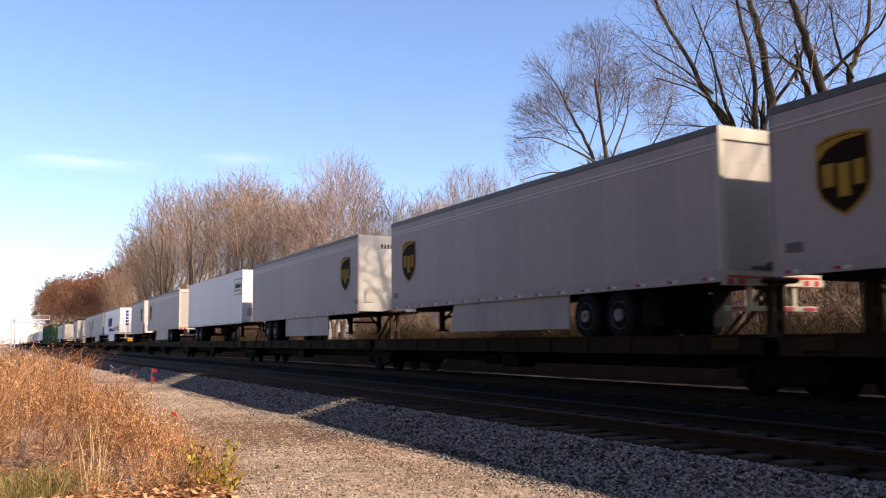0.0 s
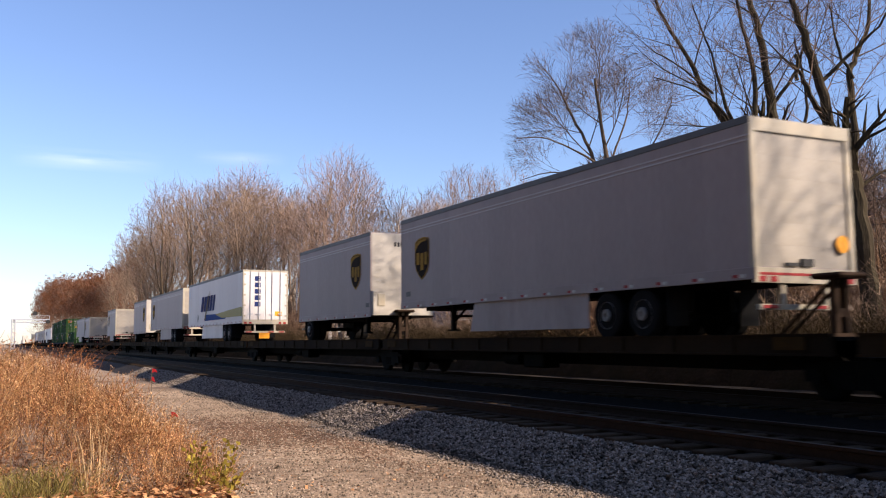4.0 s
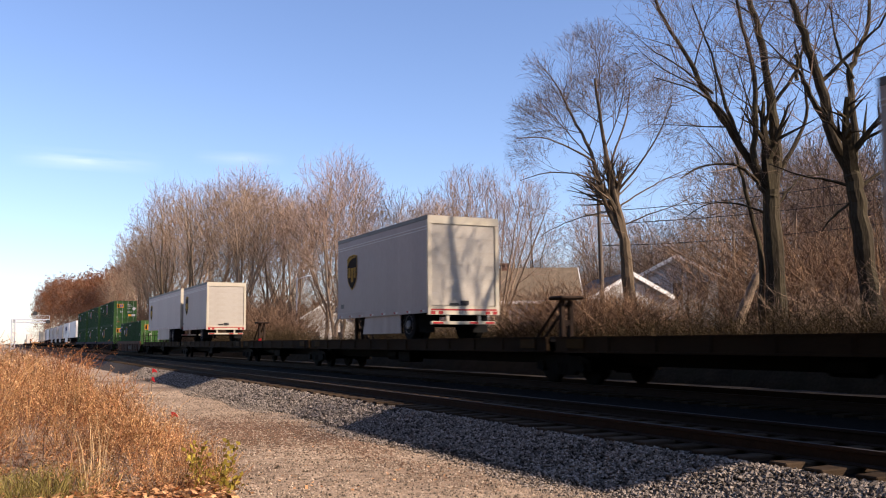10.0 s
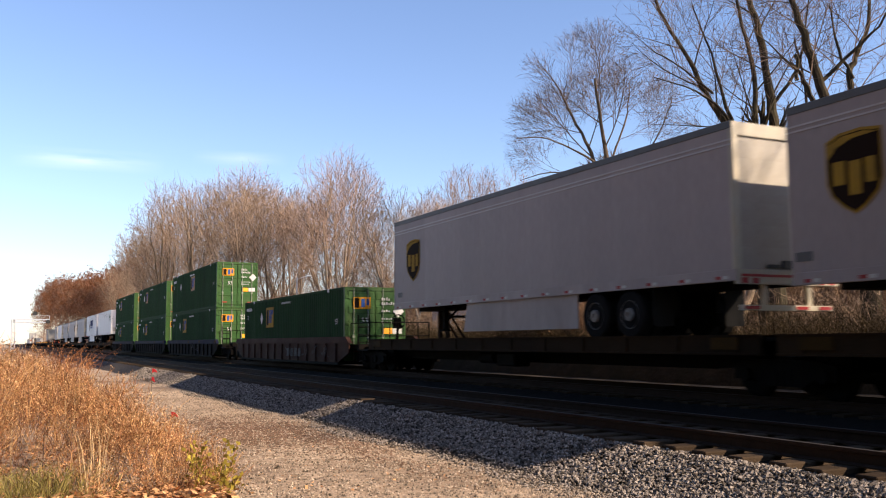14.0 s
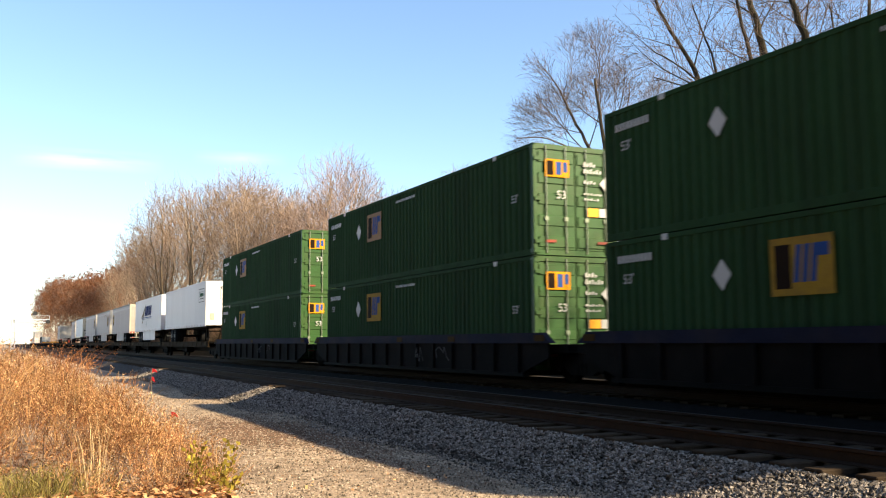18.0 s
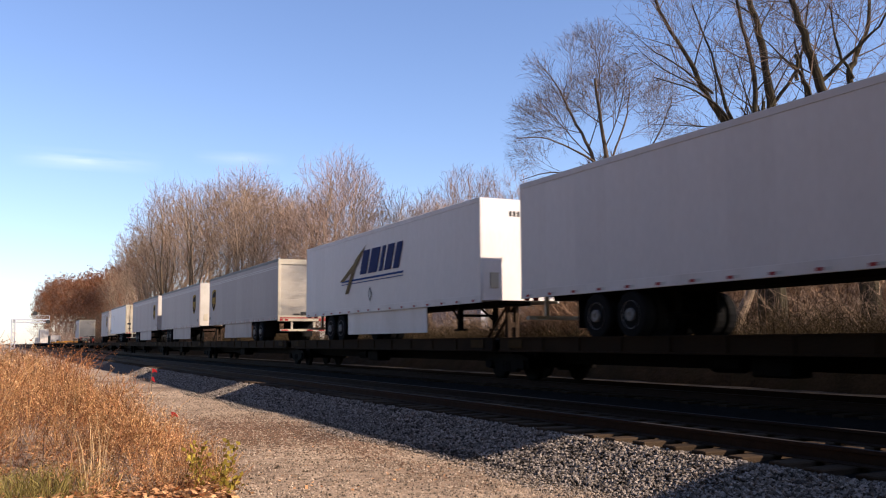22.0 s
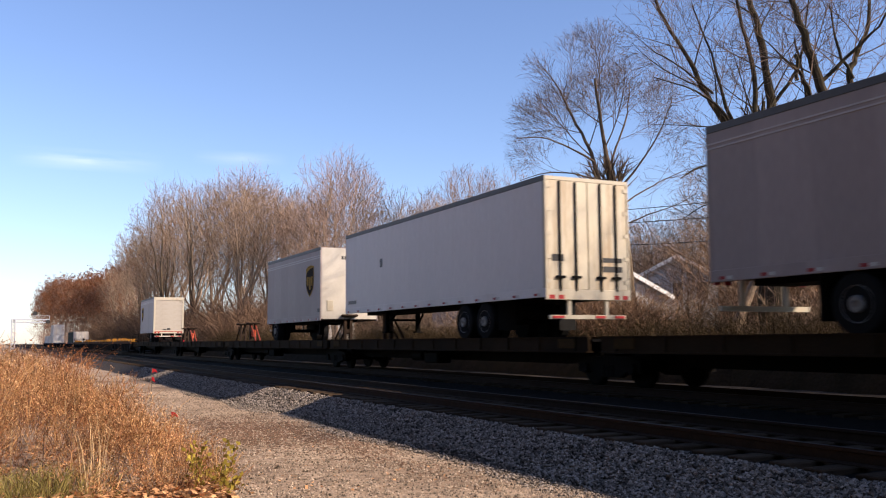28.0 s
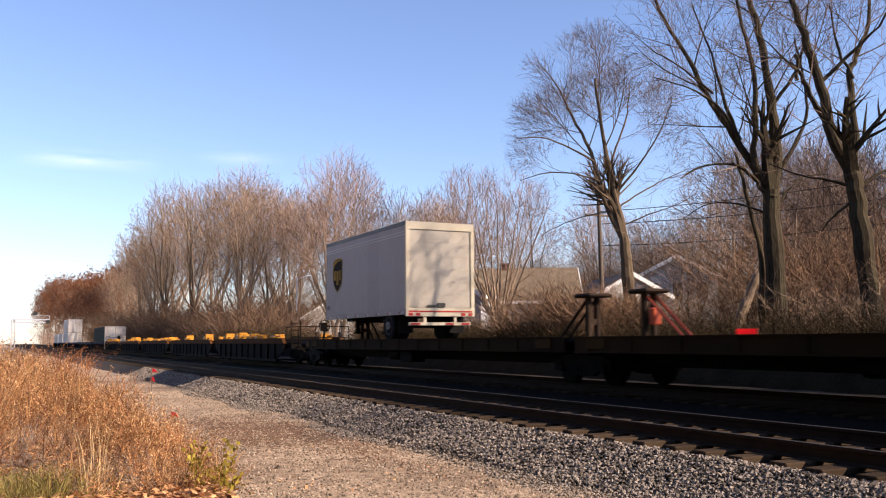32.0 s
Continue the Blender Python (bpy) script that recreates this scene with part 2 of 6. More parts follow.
TWIG_GREY = shade("pale_grey_twigs", (0.31, 0.235, 0.19), 0.9, vary=0.3, spread=0.3)
DEAD_LEAF = shade("russet_leaves", (0.19, 0.078, 0.035), 0.8, vary=0.3, spread=0.5, leafy=0.3)
WEED = shade("dry_tan_weed", (0.46, 0.262, 0.112), 0.85, vary=0.5, scale=0.9, spread=0.6, leafy=0.35)
WEED_RED = shade("dry_rust_weed", (0.275, 0.124, 0.056), 0.85, vary=0.55, scale=0.9, spread=0.6, leafy=0.25)
STEM_GREY = shade("grey_purple_dead_stem", (0.17, 0.115, 0.095), 0.9, vary=0.4, scale=0.9, spread=0.6)
GRASS = shade("green_grass", (0.27, 0.225, 0.075), 0.8, vary=0.4, spread=0.6, leafy=0.4)
STRAW_PALE = shade("cream_straw", (0.60, 0.43, 0.23), 0.8, vary=0.25, spread=0.3, leafy=0.3)
STRAW = shade("pale_straw", (0.50, 0.36, 0.19), 0.8, vary=0.25, spread=0.35, leafy=0.3)
VINE_LEAF = shade("yellow_green_leaf", (0.36, 0.28, 0.05), 0.7, vary=0.3, spread=0.5, leafy=0.4)
FALLEN = shade("fallen_orange_leaf", (0.48, 0.26, 0.125), 0.8, vary=0.4, spread=0.7, leafy=0.2)
SIDING = shade("white_siding", (0.55, 0.53, 0.50), 0.7, vary=0.08, scale=1, fine=15)
GREY_SIDING = shade("grey_siding", (0.34, 0.36, 0.40), 0.7, vary=0.1, scale=1, fine=15)
SHINGLE = shade("tan_shingles", (0.15, 0.115, 0.078), 0.9, vary=0.3, scale=2, fine=9, bump=0.01)
SHINGLE_DARK = shade("dark_shingles", (0.085, 0.08, 0.08), 0.9, vary=0.3, scale=2, fine=9, bump=0.01)
TRIM = shade("white_trim", (0.8, 0.79, 0.76), 0.6, vary=0.05)
BRICK = shade("brick_chimney", (0.16, 0.09, 0.065), 0.9, vary=0.3, scale=3, fine=30)
WOOD_POLE = shade("weathered_pole", (0.14, 0.11, 0.085), 0.9, vary=0.3, scale=2, fine=30, stretch=(1, 1, 0.1))
STEEL = shade("galvanised_steel", (0.55, 0.56, 0.58), 0.5, 0.5, vary=0.15)
GLASS = bpy.data.materials.new("window_glass")
GLASS.use_nodes = True
GLASS.node_tree.nodes["Principled BSDF"].inputs["Base Color"].default_value = (0.03, 0.035, 0.045, 1)
GLASS.node_tree.nodes["Principled BSDF"].inputs["Roughness"].default_value = 0.05


# ---- mesh helpers ----
def mesh_of(bm, name, material):
    me = bpy.data.meshes.new(name)
    bm.to_mesh(me)
    bm.free()
    me.materials.append(material)
    return me


def part(name, bm, material, parent, label="", at=None):
    me = bm if isinstance(bm, bpy.types.Mesh) else mesh_of(bm, name, material)
    ob = new(name, me)
    ob.parent = parent
    if at is not None:
        ob.matrix_basis = at
    if label:
        ob["label"] = label
    return ob


def box(bm, x0, x1, y0, y1, z0, z1, bevel=0.0):
    x0, x1, y0, y1, z0, z1 = min(x0, x1), max(x0, x1), min(y0, y1), max(y0, y1), min(z0, z1), max(z0, z1)
    m = Matrix.LocRotScale(((x0 + x1) / 2, (y0 + y1) / 2, (z0 + z1) / 2), None, (x1 - x0, y1 - y0, z1 - z0))
    r = bmesh.ops.create_cube(bm, size=1, matrix=m)
    if bevel:
        es = {e for v in r["verts"] for e in v.link_edges}
        bmesh.ops.bevel(bm, geom=list(es), offset=bevel, segments=1, affect="EDGES", profile=0.5)
    return bm


def boxes(*rows, bevel=0.0):
    bm = bmesh.new()
    for r in rows:
        box(bm, *r, bevel=bevel)
    return bm


def rod(bm, a, b, r0, r1=None, sides=6):
    a, b = Vector(a), Vector(b)
    d = b - a
    m = Matrix.Translation((a + b) / 2) @ d.to_track_quat("Z", "Y").to_matrix().to_4x4()
    bmesh.ops.create_cone(bm, cap_ends=True, segments=sides, radius1=r0, radius2=r0 if r1 is None else r1, depth=d.length, matrix=m)
    return bm


def prism(bm, outline, y0, y1):
    """A flat shape given by (x, z) corners, from y0 to y1."""
    a = [bm.verts.new((x, y0, z)) for x, z in outline]
    b = [bm.verts.new((x, y1, z)) for x, z in outline]
    bm.faces.new(a)
    bm.faces.new(b[::-1])
    for i in range(len(a)):
        j = (i + 1) % len(a)
        bm.faces.new((a[j], a[i], b[i], b[j]))
    bmesh.ops.recalc_face_normals(bm, faces=bm.faces)
    return bm


def disc_stack(bm, rows, sides=20, axis="Y"):
    """A turned body: (distance along the axis, radius) rows."""
    rings = []
    for d, r in rows:
        ring = []
        for i in range(sides):
            a = 2 * math.pi * i / sides
            ring.append(bm.verts.new((r * math.cos(a), d, r * math.sin(a))))
        rings.append(ring)
    for p, q in zip(rings, rings[1:]):
        for i in range(sides):
            j = (i + 1) % sides
            bm.faces.new((p[i], p[j], q[j], q[i]))
    bm.faces.new(rings[0][::-1])
    bm.faces.new(rings[-1])
    bmesh.ops.recalc_face_normals(bm, faces=bm.faces)
    return bm


def thing(name, label, category, group=""):
    return tagged(new(name), label, category, group)


def raw(name, verts, faces, material):
    me = bpy.data.meshes.new(name)
    me.from_pydata(verts, [], faces)
    me.materials.append(material)
    return me


# ---- ground ----
TRACK_NEAR, TRACK_FAR = 8.17, 13.4
GROUND_Z = -0.6


def ground_height(x, y):
    roll = 0.05 * noise.noise(Vector((x * 0.25, y * 0.25, 0))) + 0.02 * noise.noise(Vector((x * 1.3, y * 1.3, 5)))
    far = max(0.0, min(1.0, (y - 17) / 14))
    return GROUND_Z + roll * (1 if abs(x) < 90 else 0.3) + 0.55 * far * far * (3 - 2 * far)


def build_ground():
    xs = [-3200, -1500, -800, -500, -350, -250, -180, -130, -100, -80, -65]
    xs += [-55 + 1.0 * i for i in range(24)] + [-31 + 0.4 * i for i in range(90)] + [6, 9, 14, 22, 40, 80, 150, 300, 700, 1500, 3200]
    ys = [-3200, -1400, -600, -250, -100, -40, -18, -9, -5, -3] + [-2 + 0.35 * i for i in range(28)] + [8.5, 10, 12, 14, 15.5, 16.5, 18, 20, 23, 26, 30, 36, 45, 60, 90, 150, 300, 700, 1500, 3200]
    verts = [(x, y, ground_height(x, y)) for x in xs for y in ys]
    n = len(ys)
    faces = [(i * n + j, (i + 1) * n + j, (i + 1) * n + j + 1, i * n + j + 1) for i in range(len(xs) - 1) for j in range(n - 1)]
    ob = new("ground", raw("ground", verts, faces, GRAVEL))
    tagged(ob, "sunlit tan gravel and dirt ground beside the tracks", "ground", kind="structure")


build_ground()


def strip(name, label, profile, material, amount):
    xs = [-3000, -800, -300, -120] + [-60 + 0.5 * i for i in range(150)] + [30, 100, 400, 3000]
    verts = []
    for x in xs:
        for y, z in profile:
            w = amount * noise.noise(Vector((x * 0.7, y * 2, 3)))
            verts.append((x, y + w, z + 0.5 * w))
    n = len(profile)
    faces = [(i * n + j, (i + 1) * n + j, (i + 1) * n + j + 1, i * n + j + 1) for i in range(len(xs) - 1) for j in range(n - 1)]
    tagged(new(name, raw(name, verts, faces, material)), label, "ballast", kind="structure")


def build_ballast():
    strip("ballast_bed", "oily ballast bed carrying two railway tracks, shade darkened into it", [(6.75, -0.30), (6.95, -0.24), (7.3, -0.205), (9.3, -0.20), (10.1, -0.24), (10.8, -0.28), (11.9, -0.20), (14.9, -0.185), (15.5, -0.30), (16.3, -0.66)], BALLAST, 0.03)
    strip("ballast_shoulder", "sloping grey stone shoulder of the ballast bed", [(5.55, -0.72), (5.85, -0.61), (6.1, -0.54), (6.35, -0.44), (6.8, -0.24), (7.0, -0.22)], SHOULDER, 0.09)


build_ballast()


def build_bank():
    """Low leaf-strewn bank between far track and trees, added to darken the under-car gap."""
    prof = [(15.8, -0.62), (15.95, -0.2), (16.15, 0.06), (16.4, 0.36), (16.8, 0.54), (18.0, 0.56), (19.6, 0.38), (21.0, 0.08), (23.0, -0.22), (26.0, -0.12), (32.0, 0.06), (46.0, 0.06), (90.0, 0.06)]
    strip("added_dark_bank", "low added bank of dead leaves, darkening the gap under cars", prof, LITTER, 0.10)


build_bank()
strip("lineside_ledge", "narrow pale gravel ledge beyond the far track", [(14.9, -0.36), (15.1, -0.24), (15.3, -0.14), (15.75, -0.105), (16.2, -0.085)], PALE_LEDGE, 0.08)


def sky_block_behind():
    """Unseen ragged evergreen-dark sheet, added behind the camera to block sky light."""
    verts, faces = [], []
    xs = [-62 + 1.5 * i for i in range(96)]
    for i, x in enumerate(xs):
        back = -6.0 - 0.006 * (x - 10) ** 2 * (x < 10)
        top = (22.0 + 5 * noise.noise(Vector((x * 0.21, 3, 0))) + 2.5 * noise.noise(Vector((x * 0.9, 8, 0)))) 
        for z in (-0.7, top * 0.4, top * 0.75, top):
            verts.append((x, back + 1.2 * noise.noise(Vector((x * 0.7, z, 1))) - 0.12 * z, z))
    for i in range(len(xs) - 1):
        faces += [(4 * i + j, 4 * i + 4 + j, 4 * i + 5 + j, 4 * i + 1 + j) for j in range(3)]
    tagged(new("backdrop", raw("backdrop", verts, faces, SKY_BLOCK)), "unseen ragged dark sheet added behind the verge to block skylight", "backdrop", kind="structure")


sky_block_behind()


def rail_mesh(name, x0, x1):
    outline = [(-0.07, -0.165), (0.07, -0.165), (0.07, -0.15), (0.01, -0.135), (0.01, -0.045), (0.034, -0.035), (0.034, -0.002), (-0.034, -0.002), (-0.034, -0.035), (-0.01, -0.045), (-0.01, -0.135), (-0.07, -0.15)]
    verts = [(x, a, b) for x in (x0, x1) for a, b in outline]
    n = len(outline)
    faces = [(i, (i + 1) % n, n + (i + 1) % n, n + i) for i in range(n)]
    return raw(name, verts, faces, RAIL)


def build_track(name, yc, label, pieces):
    track = tagged(new(name), label, "railway track", kind="structure")
    me = rail_mesh("rail", -3000, 3000)
    top = raw("rail_head", [(-3000, -0.03, 0), (3000, -0.03, 0), (3000, 0.03, 0), (-3000, 0.03, 0)], [(0, 1, 2, 3)], RAIL_TOP)
    for side in (-0.7525, 0.7525):
        rail = part("rail", me, RAIL, track, at=pose(0, yc + side, 0))
        part("rail_head", top, RAIL_TOP, rail, "polished running surface")
    bm = boxes((-0.115, 0.115, -1.3, 1.3, -0.345, -0.165), bevel=0.012)
    tie = mesh_of(bm, "tie", TIE)
    rng = random.Random(4)
    rest_v, rest_f = [], []
    for i in range(-260, 40):
        x = i * 0.52 + rng.uniform(-0.03, 0.03)
        skew, shift, turn = rng.uniform(-0.05, 0.05), rng.uniform(-0.06, 0.06), rng.uniform(-1.5, 1.5)
        if pieces and -140 < i <= 6:
            part("tie", tie, TIE, track, at=pose(x, yc + shift, 0.012 * rng.random(), 0, 0, turn))
        else:
            k = len(rest_v)
            rest_v += [(x + a, yc + shift + b, c) for a in (-0.115, 0.115) for b in (-1.3, 1.3) for c in (-0.345, -0.16)]
            rest_f += [tuple(k + q for q in f) for f in ((0, 1, 3, 2), (4, 6, 7, 5), (0, 4, 5, 1), (2, 3, 7, 6), (1, 5, 7, 3), (0, 2, 6, 4))]
    ob = part("ties", raw("ties", rest_v, rest_f, TIE), TIE, track)
    ob["kind"] = "stuff"
    return track


build_track("track_near", TRACK_NEAR, "empty railway track on wooden ties in ballast", True)
build_track("track_far", TRACK_FAR, "railway track under the moving freight train", False)


def scatter_stones():
    rng = np.random.default_rng(7)
    base = np.array([(1, 0, 0), (-1, 0, 0), (0, 1, 0), (0, -1, 0), (0, 0, 1), (0, 0, -1)], float)
    tri = np.array([(0, 2, 4), (2, 1, 4), (1, 3, 4), (3, 0, 4), (2, 0, 5), (1, 2, 5), (3, 1, 5), (0, 3, 5)])
    n = 66000
    u = rng.random(n)
    x = -4.5 - 45 * u ** 2.0
    y = np.concatenate([rng.uniform(5.5, 6.95, n // 2), rng.uniform(5.95, 6.9, n - n // 2)])
    y += 0.15 * np.sin(x * 0.9) * np.clip((6.7 - y) / 0.8, 0, 1)
    prof_y, prof_z = [5.5, 5.85, 6.1, 6.35, 6.8, 7.2], [-0.61, -0.60, -0.53, -0.43, -0.235, -0.21]
    z = np.interp(y, prof_y, prof_z) + rng.uniform(0.0, 0.03, n)
    size = rng.uniform(0.013, 0.036, n) * np.where(y < 5.95, 0.7, 1)
    verts = base[None] * rng.uniform(0.65, 1.25, (n, 6, 3))
    a = rng.uniform(0, 2 * np.pi, n)
    c, s2 = np.cos(a), np.sin(a)
    b = rng.uniform(-0.8, 0.8, n)
    cb, sb = np.cos(b), np.sin(b)
    vx = verts[..., 0] * cb[:, None] - verts[..., 2] * sb[:, None]
    vz = verts[..., 0] * sb[:, None] + verts[..., 2] * cb[:, None]
    verts = np.stack([vx * c[:, None] - verts[..., 1] * s2[:, None], vx * s2[:, None] + verts[..., 1] * c[:, None], vz * 0.8], -1)
    verts = verts * size[:, None, None] + np.stack([x, y, z], -1)[:, None]
    faces = (tri[None] + 6 * np.arange(n)[:, None, None]).reshape(-1, 3)
    ob = new("ballast_stones", raw("ballast_stones", verts.reshape(-1, 3).tolist(), faces.tolist(), STONE))
    tagged(ob, "loose angular grey ballast stones on the bed shoulder", "ballast", kind="stuff")
    n = 17000
    x = np.concatenate([rng.normal(-17.2, 1.7, n - 6000), rng.normal(-15.0, 2.4, 6000)])
    y = np.concatenate([rng.normal(4.05, 0.5, n - 6000), rng.normal(5.0, 0.35, 6000)]) + 0.2 * np.sin(1.7 * x)
    size = rng.uniform(0.008, 0.03, n)
    z = np.array([ground_height(p, q) for p, q in zip(x, y)]) + 0.002
    verts = base[None] * rng.uniform(0.5, 1.3, (n, 6, 3)) * size[:, None, None] * np.array([1, 1, 0.35]) + np.stack([x, y, z], -1)[:, None]
    faces = (tri[None] + 6 * np.arange(n)[:, None, None]).reshape(-1, 3)
    ob = new("bare_earth_crumbs", raw("bare_earth_crumbs", verts.reshape(-1, 3).tolist(), faces.tolist(), BARE_DIRT))
    tagged(ob, "crumbs of bare brown earth worn through the gravel", "earth", kind="stuff")
    n = 40000
    x = -7.5 - 26 * rng.random(n) ** 1.8
    y = rng.uniform(1.2, 6.0, n)
    size = rng.uniform(0.005, 0.013, n) + 0.014 * rng.random(n) ** 5
    z = np.array([ground_height(p, q) for p, q in zip(x, y)]) + size * 0.2
    verts = base[None] * rng.uniform(0.6, 1.2, (n, 6, 3)) * size[:, None, None] + np.stack([x, y, z], -1)[:, None]
    faces = (tri[None] + 6 * np.arange(n)[:, None, None]).reshape(-1, 3)
    ob = new("loose_gravel", raw("loose_gravel", verts.reshape(-1, 3).tolist(), faces.tolist(), PEBBLE))
    tagged(ob, "small pale gravel scattered over the dirt verge", "gravel", kind="stuff")


scatter_stones()

# ---- the train: cars and loads, each given by the place of its leading end at 16 s ----
DECK = 1.08
MOVERS = []
WHEELS = []
SKINS = {}


def run(t):
    """How far the train has gone along the track since 16 s."""
    return 14.232 * (t - 16) - 0.01315 * (t - 16) ** 2


def rolls(ob, place, z):
    ob.location = (place + run(0), TRACK_FAR, z)
    MOVERS.append((ob, place, z))
    return ob


def wheelset_mesh():
    bm = bmesh.new()
    disc_stack(bm, [(-0.79, 0.1), (-0.79, 0.36), (-0.775, 0.42), (-0.69, 0.425), (-0.68, 0.45), (-0.655, 0.45), (-0.65, 0.2), (-0.64, 0.09), (0.64, 0.09), (0.65, 0.2), (0.655, 0.45), (0.68, 0.45), (0.69, 0.425), (0.775, 0.42), (0.79, 0.36), (0.79, 0.1)], 22)
    for k in range(4):
        a = k * math.pi / 2
        box(bm, 0.22 * math.cos(a) - 0.04, 0.22 * math.cos(a) + 0.04, -0.80, -0.785, 0.22 * math.sin(a) - 0.04, 0.22 * math.sin(a) + 0.04)
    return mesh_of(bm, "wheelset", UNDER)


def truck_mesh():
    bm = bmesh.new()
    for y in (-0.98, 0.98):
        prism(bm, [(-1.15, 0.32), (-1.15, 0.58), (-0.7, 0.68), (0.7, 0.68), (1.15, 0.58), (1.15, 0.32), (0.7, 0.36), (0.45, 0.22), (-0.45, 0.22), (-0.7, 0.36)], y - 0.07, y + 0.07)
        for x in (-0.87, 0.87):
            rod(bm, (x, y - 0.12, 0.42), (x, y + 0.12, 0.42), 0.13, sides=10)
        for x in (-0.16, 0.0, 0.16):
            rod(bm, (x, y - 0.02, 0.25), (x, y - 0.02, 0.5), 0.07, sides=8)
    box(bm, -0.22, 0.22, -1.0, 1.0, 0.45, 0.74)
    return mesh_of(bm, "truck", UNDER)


WHEELSET, TRUCK = wheelset_mesh(), truck_mesh()


def add_truck(car, x, base):
    t = part("truck", TRUCK, UNDER, car, at=pose(x, 0, -base))
    for k, dx in enumerate((-0.87, 0.87)):
        w = part("wheelset", WHEELSET, UNDER, t, at=pose(dx, 0, 0.42))
        WHEELS.append((w, k))


def hitch(car, x, lean, raised=True):
    """A trailer hitch standing on the deck, its strut leaning back."""
    post = part("hitch_base", boxes((x - 0.3, x + 0.3, -0.5, 0.5, 0, 0.06), (x - 0.05, x + 0.05, -0.2, 0.2, 0.35, 0.5)), HITCH, car)
    raised = raised and lean > 0
    if raised:
        part("lock_block", boxes((x + lean * 0.12, x + lean * 0.3, -0.12, 0.12, 0.3, 0.7), bevel=0.03), LOCK_RED, post, "orange-red painted lock block")
    for y in (-0.13, 0.13):
        part("hitch_post", boxes((x - 0.07, x + 0.07, y - 0.06, y + 0.06, 0.06, 1.05), bevel=0.01), HITCH, post)
        part("hitch_strut", rod(bmesh.new(), (x + lean * 1.25, y, 0.05), (x + lean * 0.1, y, 0.95), 0.04, sides=6), PINK if raised else HITCH, post, "faded red diagonal strut" if raised else "")
    part("hitch_plate", boxes((x - 0.34, x + 0.34, -0.36, 0.36, 1.03, 1.13), bevel=0.04), HITCH, post, "dark steel hitch top plate")


CROSS_BEARER = mesh_of(boxes((-0.06, 0.06, -1.25, 1.25, -0.28, -0.07), bevel=0.01), "cross_bearer", UNDER)


def flat_unit(head, tail, front_truck=False, hitches=(), note="loaded"):
    n = head - tail
    car = thing("flat_car", "weathered black and yellow intermodal flat car, " + note, "railway car", "flat cars of the train")
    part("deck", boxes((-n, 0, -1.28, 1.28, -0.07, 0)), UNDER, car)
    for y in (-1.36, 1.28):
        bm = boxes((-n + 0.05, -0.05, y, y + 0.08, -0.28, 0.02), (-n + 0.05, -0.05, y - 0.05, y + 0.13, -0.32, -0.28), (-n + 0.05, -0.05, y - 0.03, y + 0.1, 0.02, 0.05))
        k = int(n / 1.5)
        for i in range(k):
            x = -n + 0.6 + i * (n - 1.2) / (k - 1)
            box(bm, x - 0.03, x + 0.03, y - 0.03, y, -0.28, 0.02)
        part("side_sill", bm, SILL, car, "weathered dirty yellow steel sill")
    bm = bmesh.new()
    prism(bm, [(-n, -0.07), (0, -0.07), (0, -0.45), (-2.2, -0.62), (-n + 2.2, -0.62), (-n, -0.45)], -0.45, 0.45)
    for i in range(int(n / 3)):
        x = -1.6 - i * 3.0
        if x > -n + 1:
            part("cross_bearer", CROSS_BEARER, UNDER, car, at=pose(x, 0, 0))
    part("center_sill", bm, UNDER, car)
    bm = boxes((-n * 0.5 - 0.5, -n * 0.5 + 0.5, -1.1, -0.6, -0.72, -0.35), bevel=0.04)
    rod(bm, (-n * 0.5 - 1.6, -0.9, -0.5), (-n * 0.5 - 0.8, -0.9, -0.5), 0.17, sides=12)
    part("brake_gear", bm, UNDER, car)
    for x in (-0.9, -n + 0.9):
        part("marker_plate", boxes((x - 0.35, x + 0.35, -1.392, -1.385, -0.22, 0.0)), PLATE, car, "yellow marker plate with shade in its dull colour")
    add_truck(car, -n - 0.15, DECK)
    if front_truck:
        add_truck(car, 0.15, DECK)
        part("coupler", boxes((0, 0.75, -0.12, 0.12, -0.5, -0.3), (0.6, 0.85, -0.2, 0.2, -0.55, -0.25)), UNDER, car)
    for x, lean, up in hitches:
        hitch(car, x, lean, up)
    return rolls(car, head, DECK)


def wheel_pair(parent, x, side, rim=RIM):
    if "tyre" not in SKINS:
        bm = bmesh.new()
        disc_stack(bm, [(-0.14, 0.3), (-0.14, 0.47), (-0.11, 0.51), (0.11, 0.51), (0.14, 0.47), (0.14, 0.3)], 22)
        SKINS["tyre"] = mesh_of(bm, "tyre", TYRE)
        bm = bmesh.new()
        disc_stack(bm, [(-0.15, 0.05), (-0.19, 0.06), (-0.19, 0.13), (-0.12, 0.15), (-0.11, 0.26), (-0.15, 0.305), (-0.13, 0.31), (0.1, 0.28)], 18)
        SKINS["rim"] = mesh_of(bm, "rim", RIM)
    for y in (1.14, 0.8):
        w = part("tyre", SKINS["tyre"], TYRE, parent, at=pose(x, side * y, 0.51))
        if y > 1:
            part("rim", SKINS["rim"], RIM, w, "pale steel wheel rim", at=pose(0, 0, 0, 0, 0, 0 if side < 0 else 180))


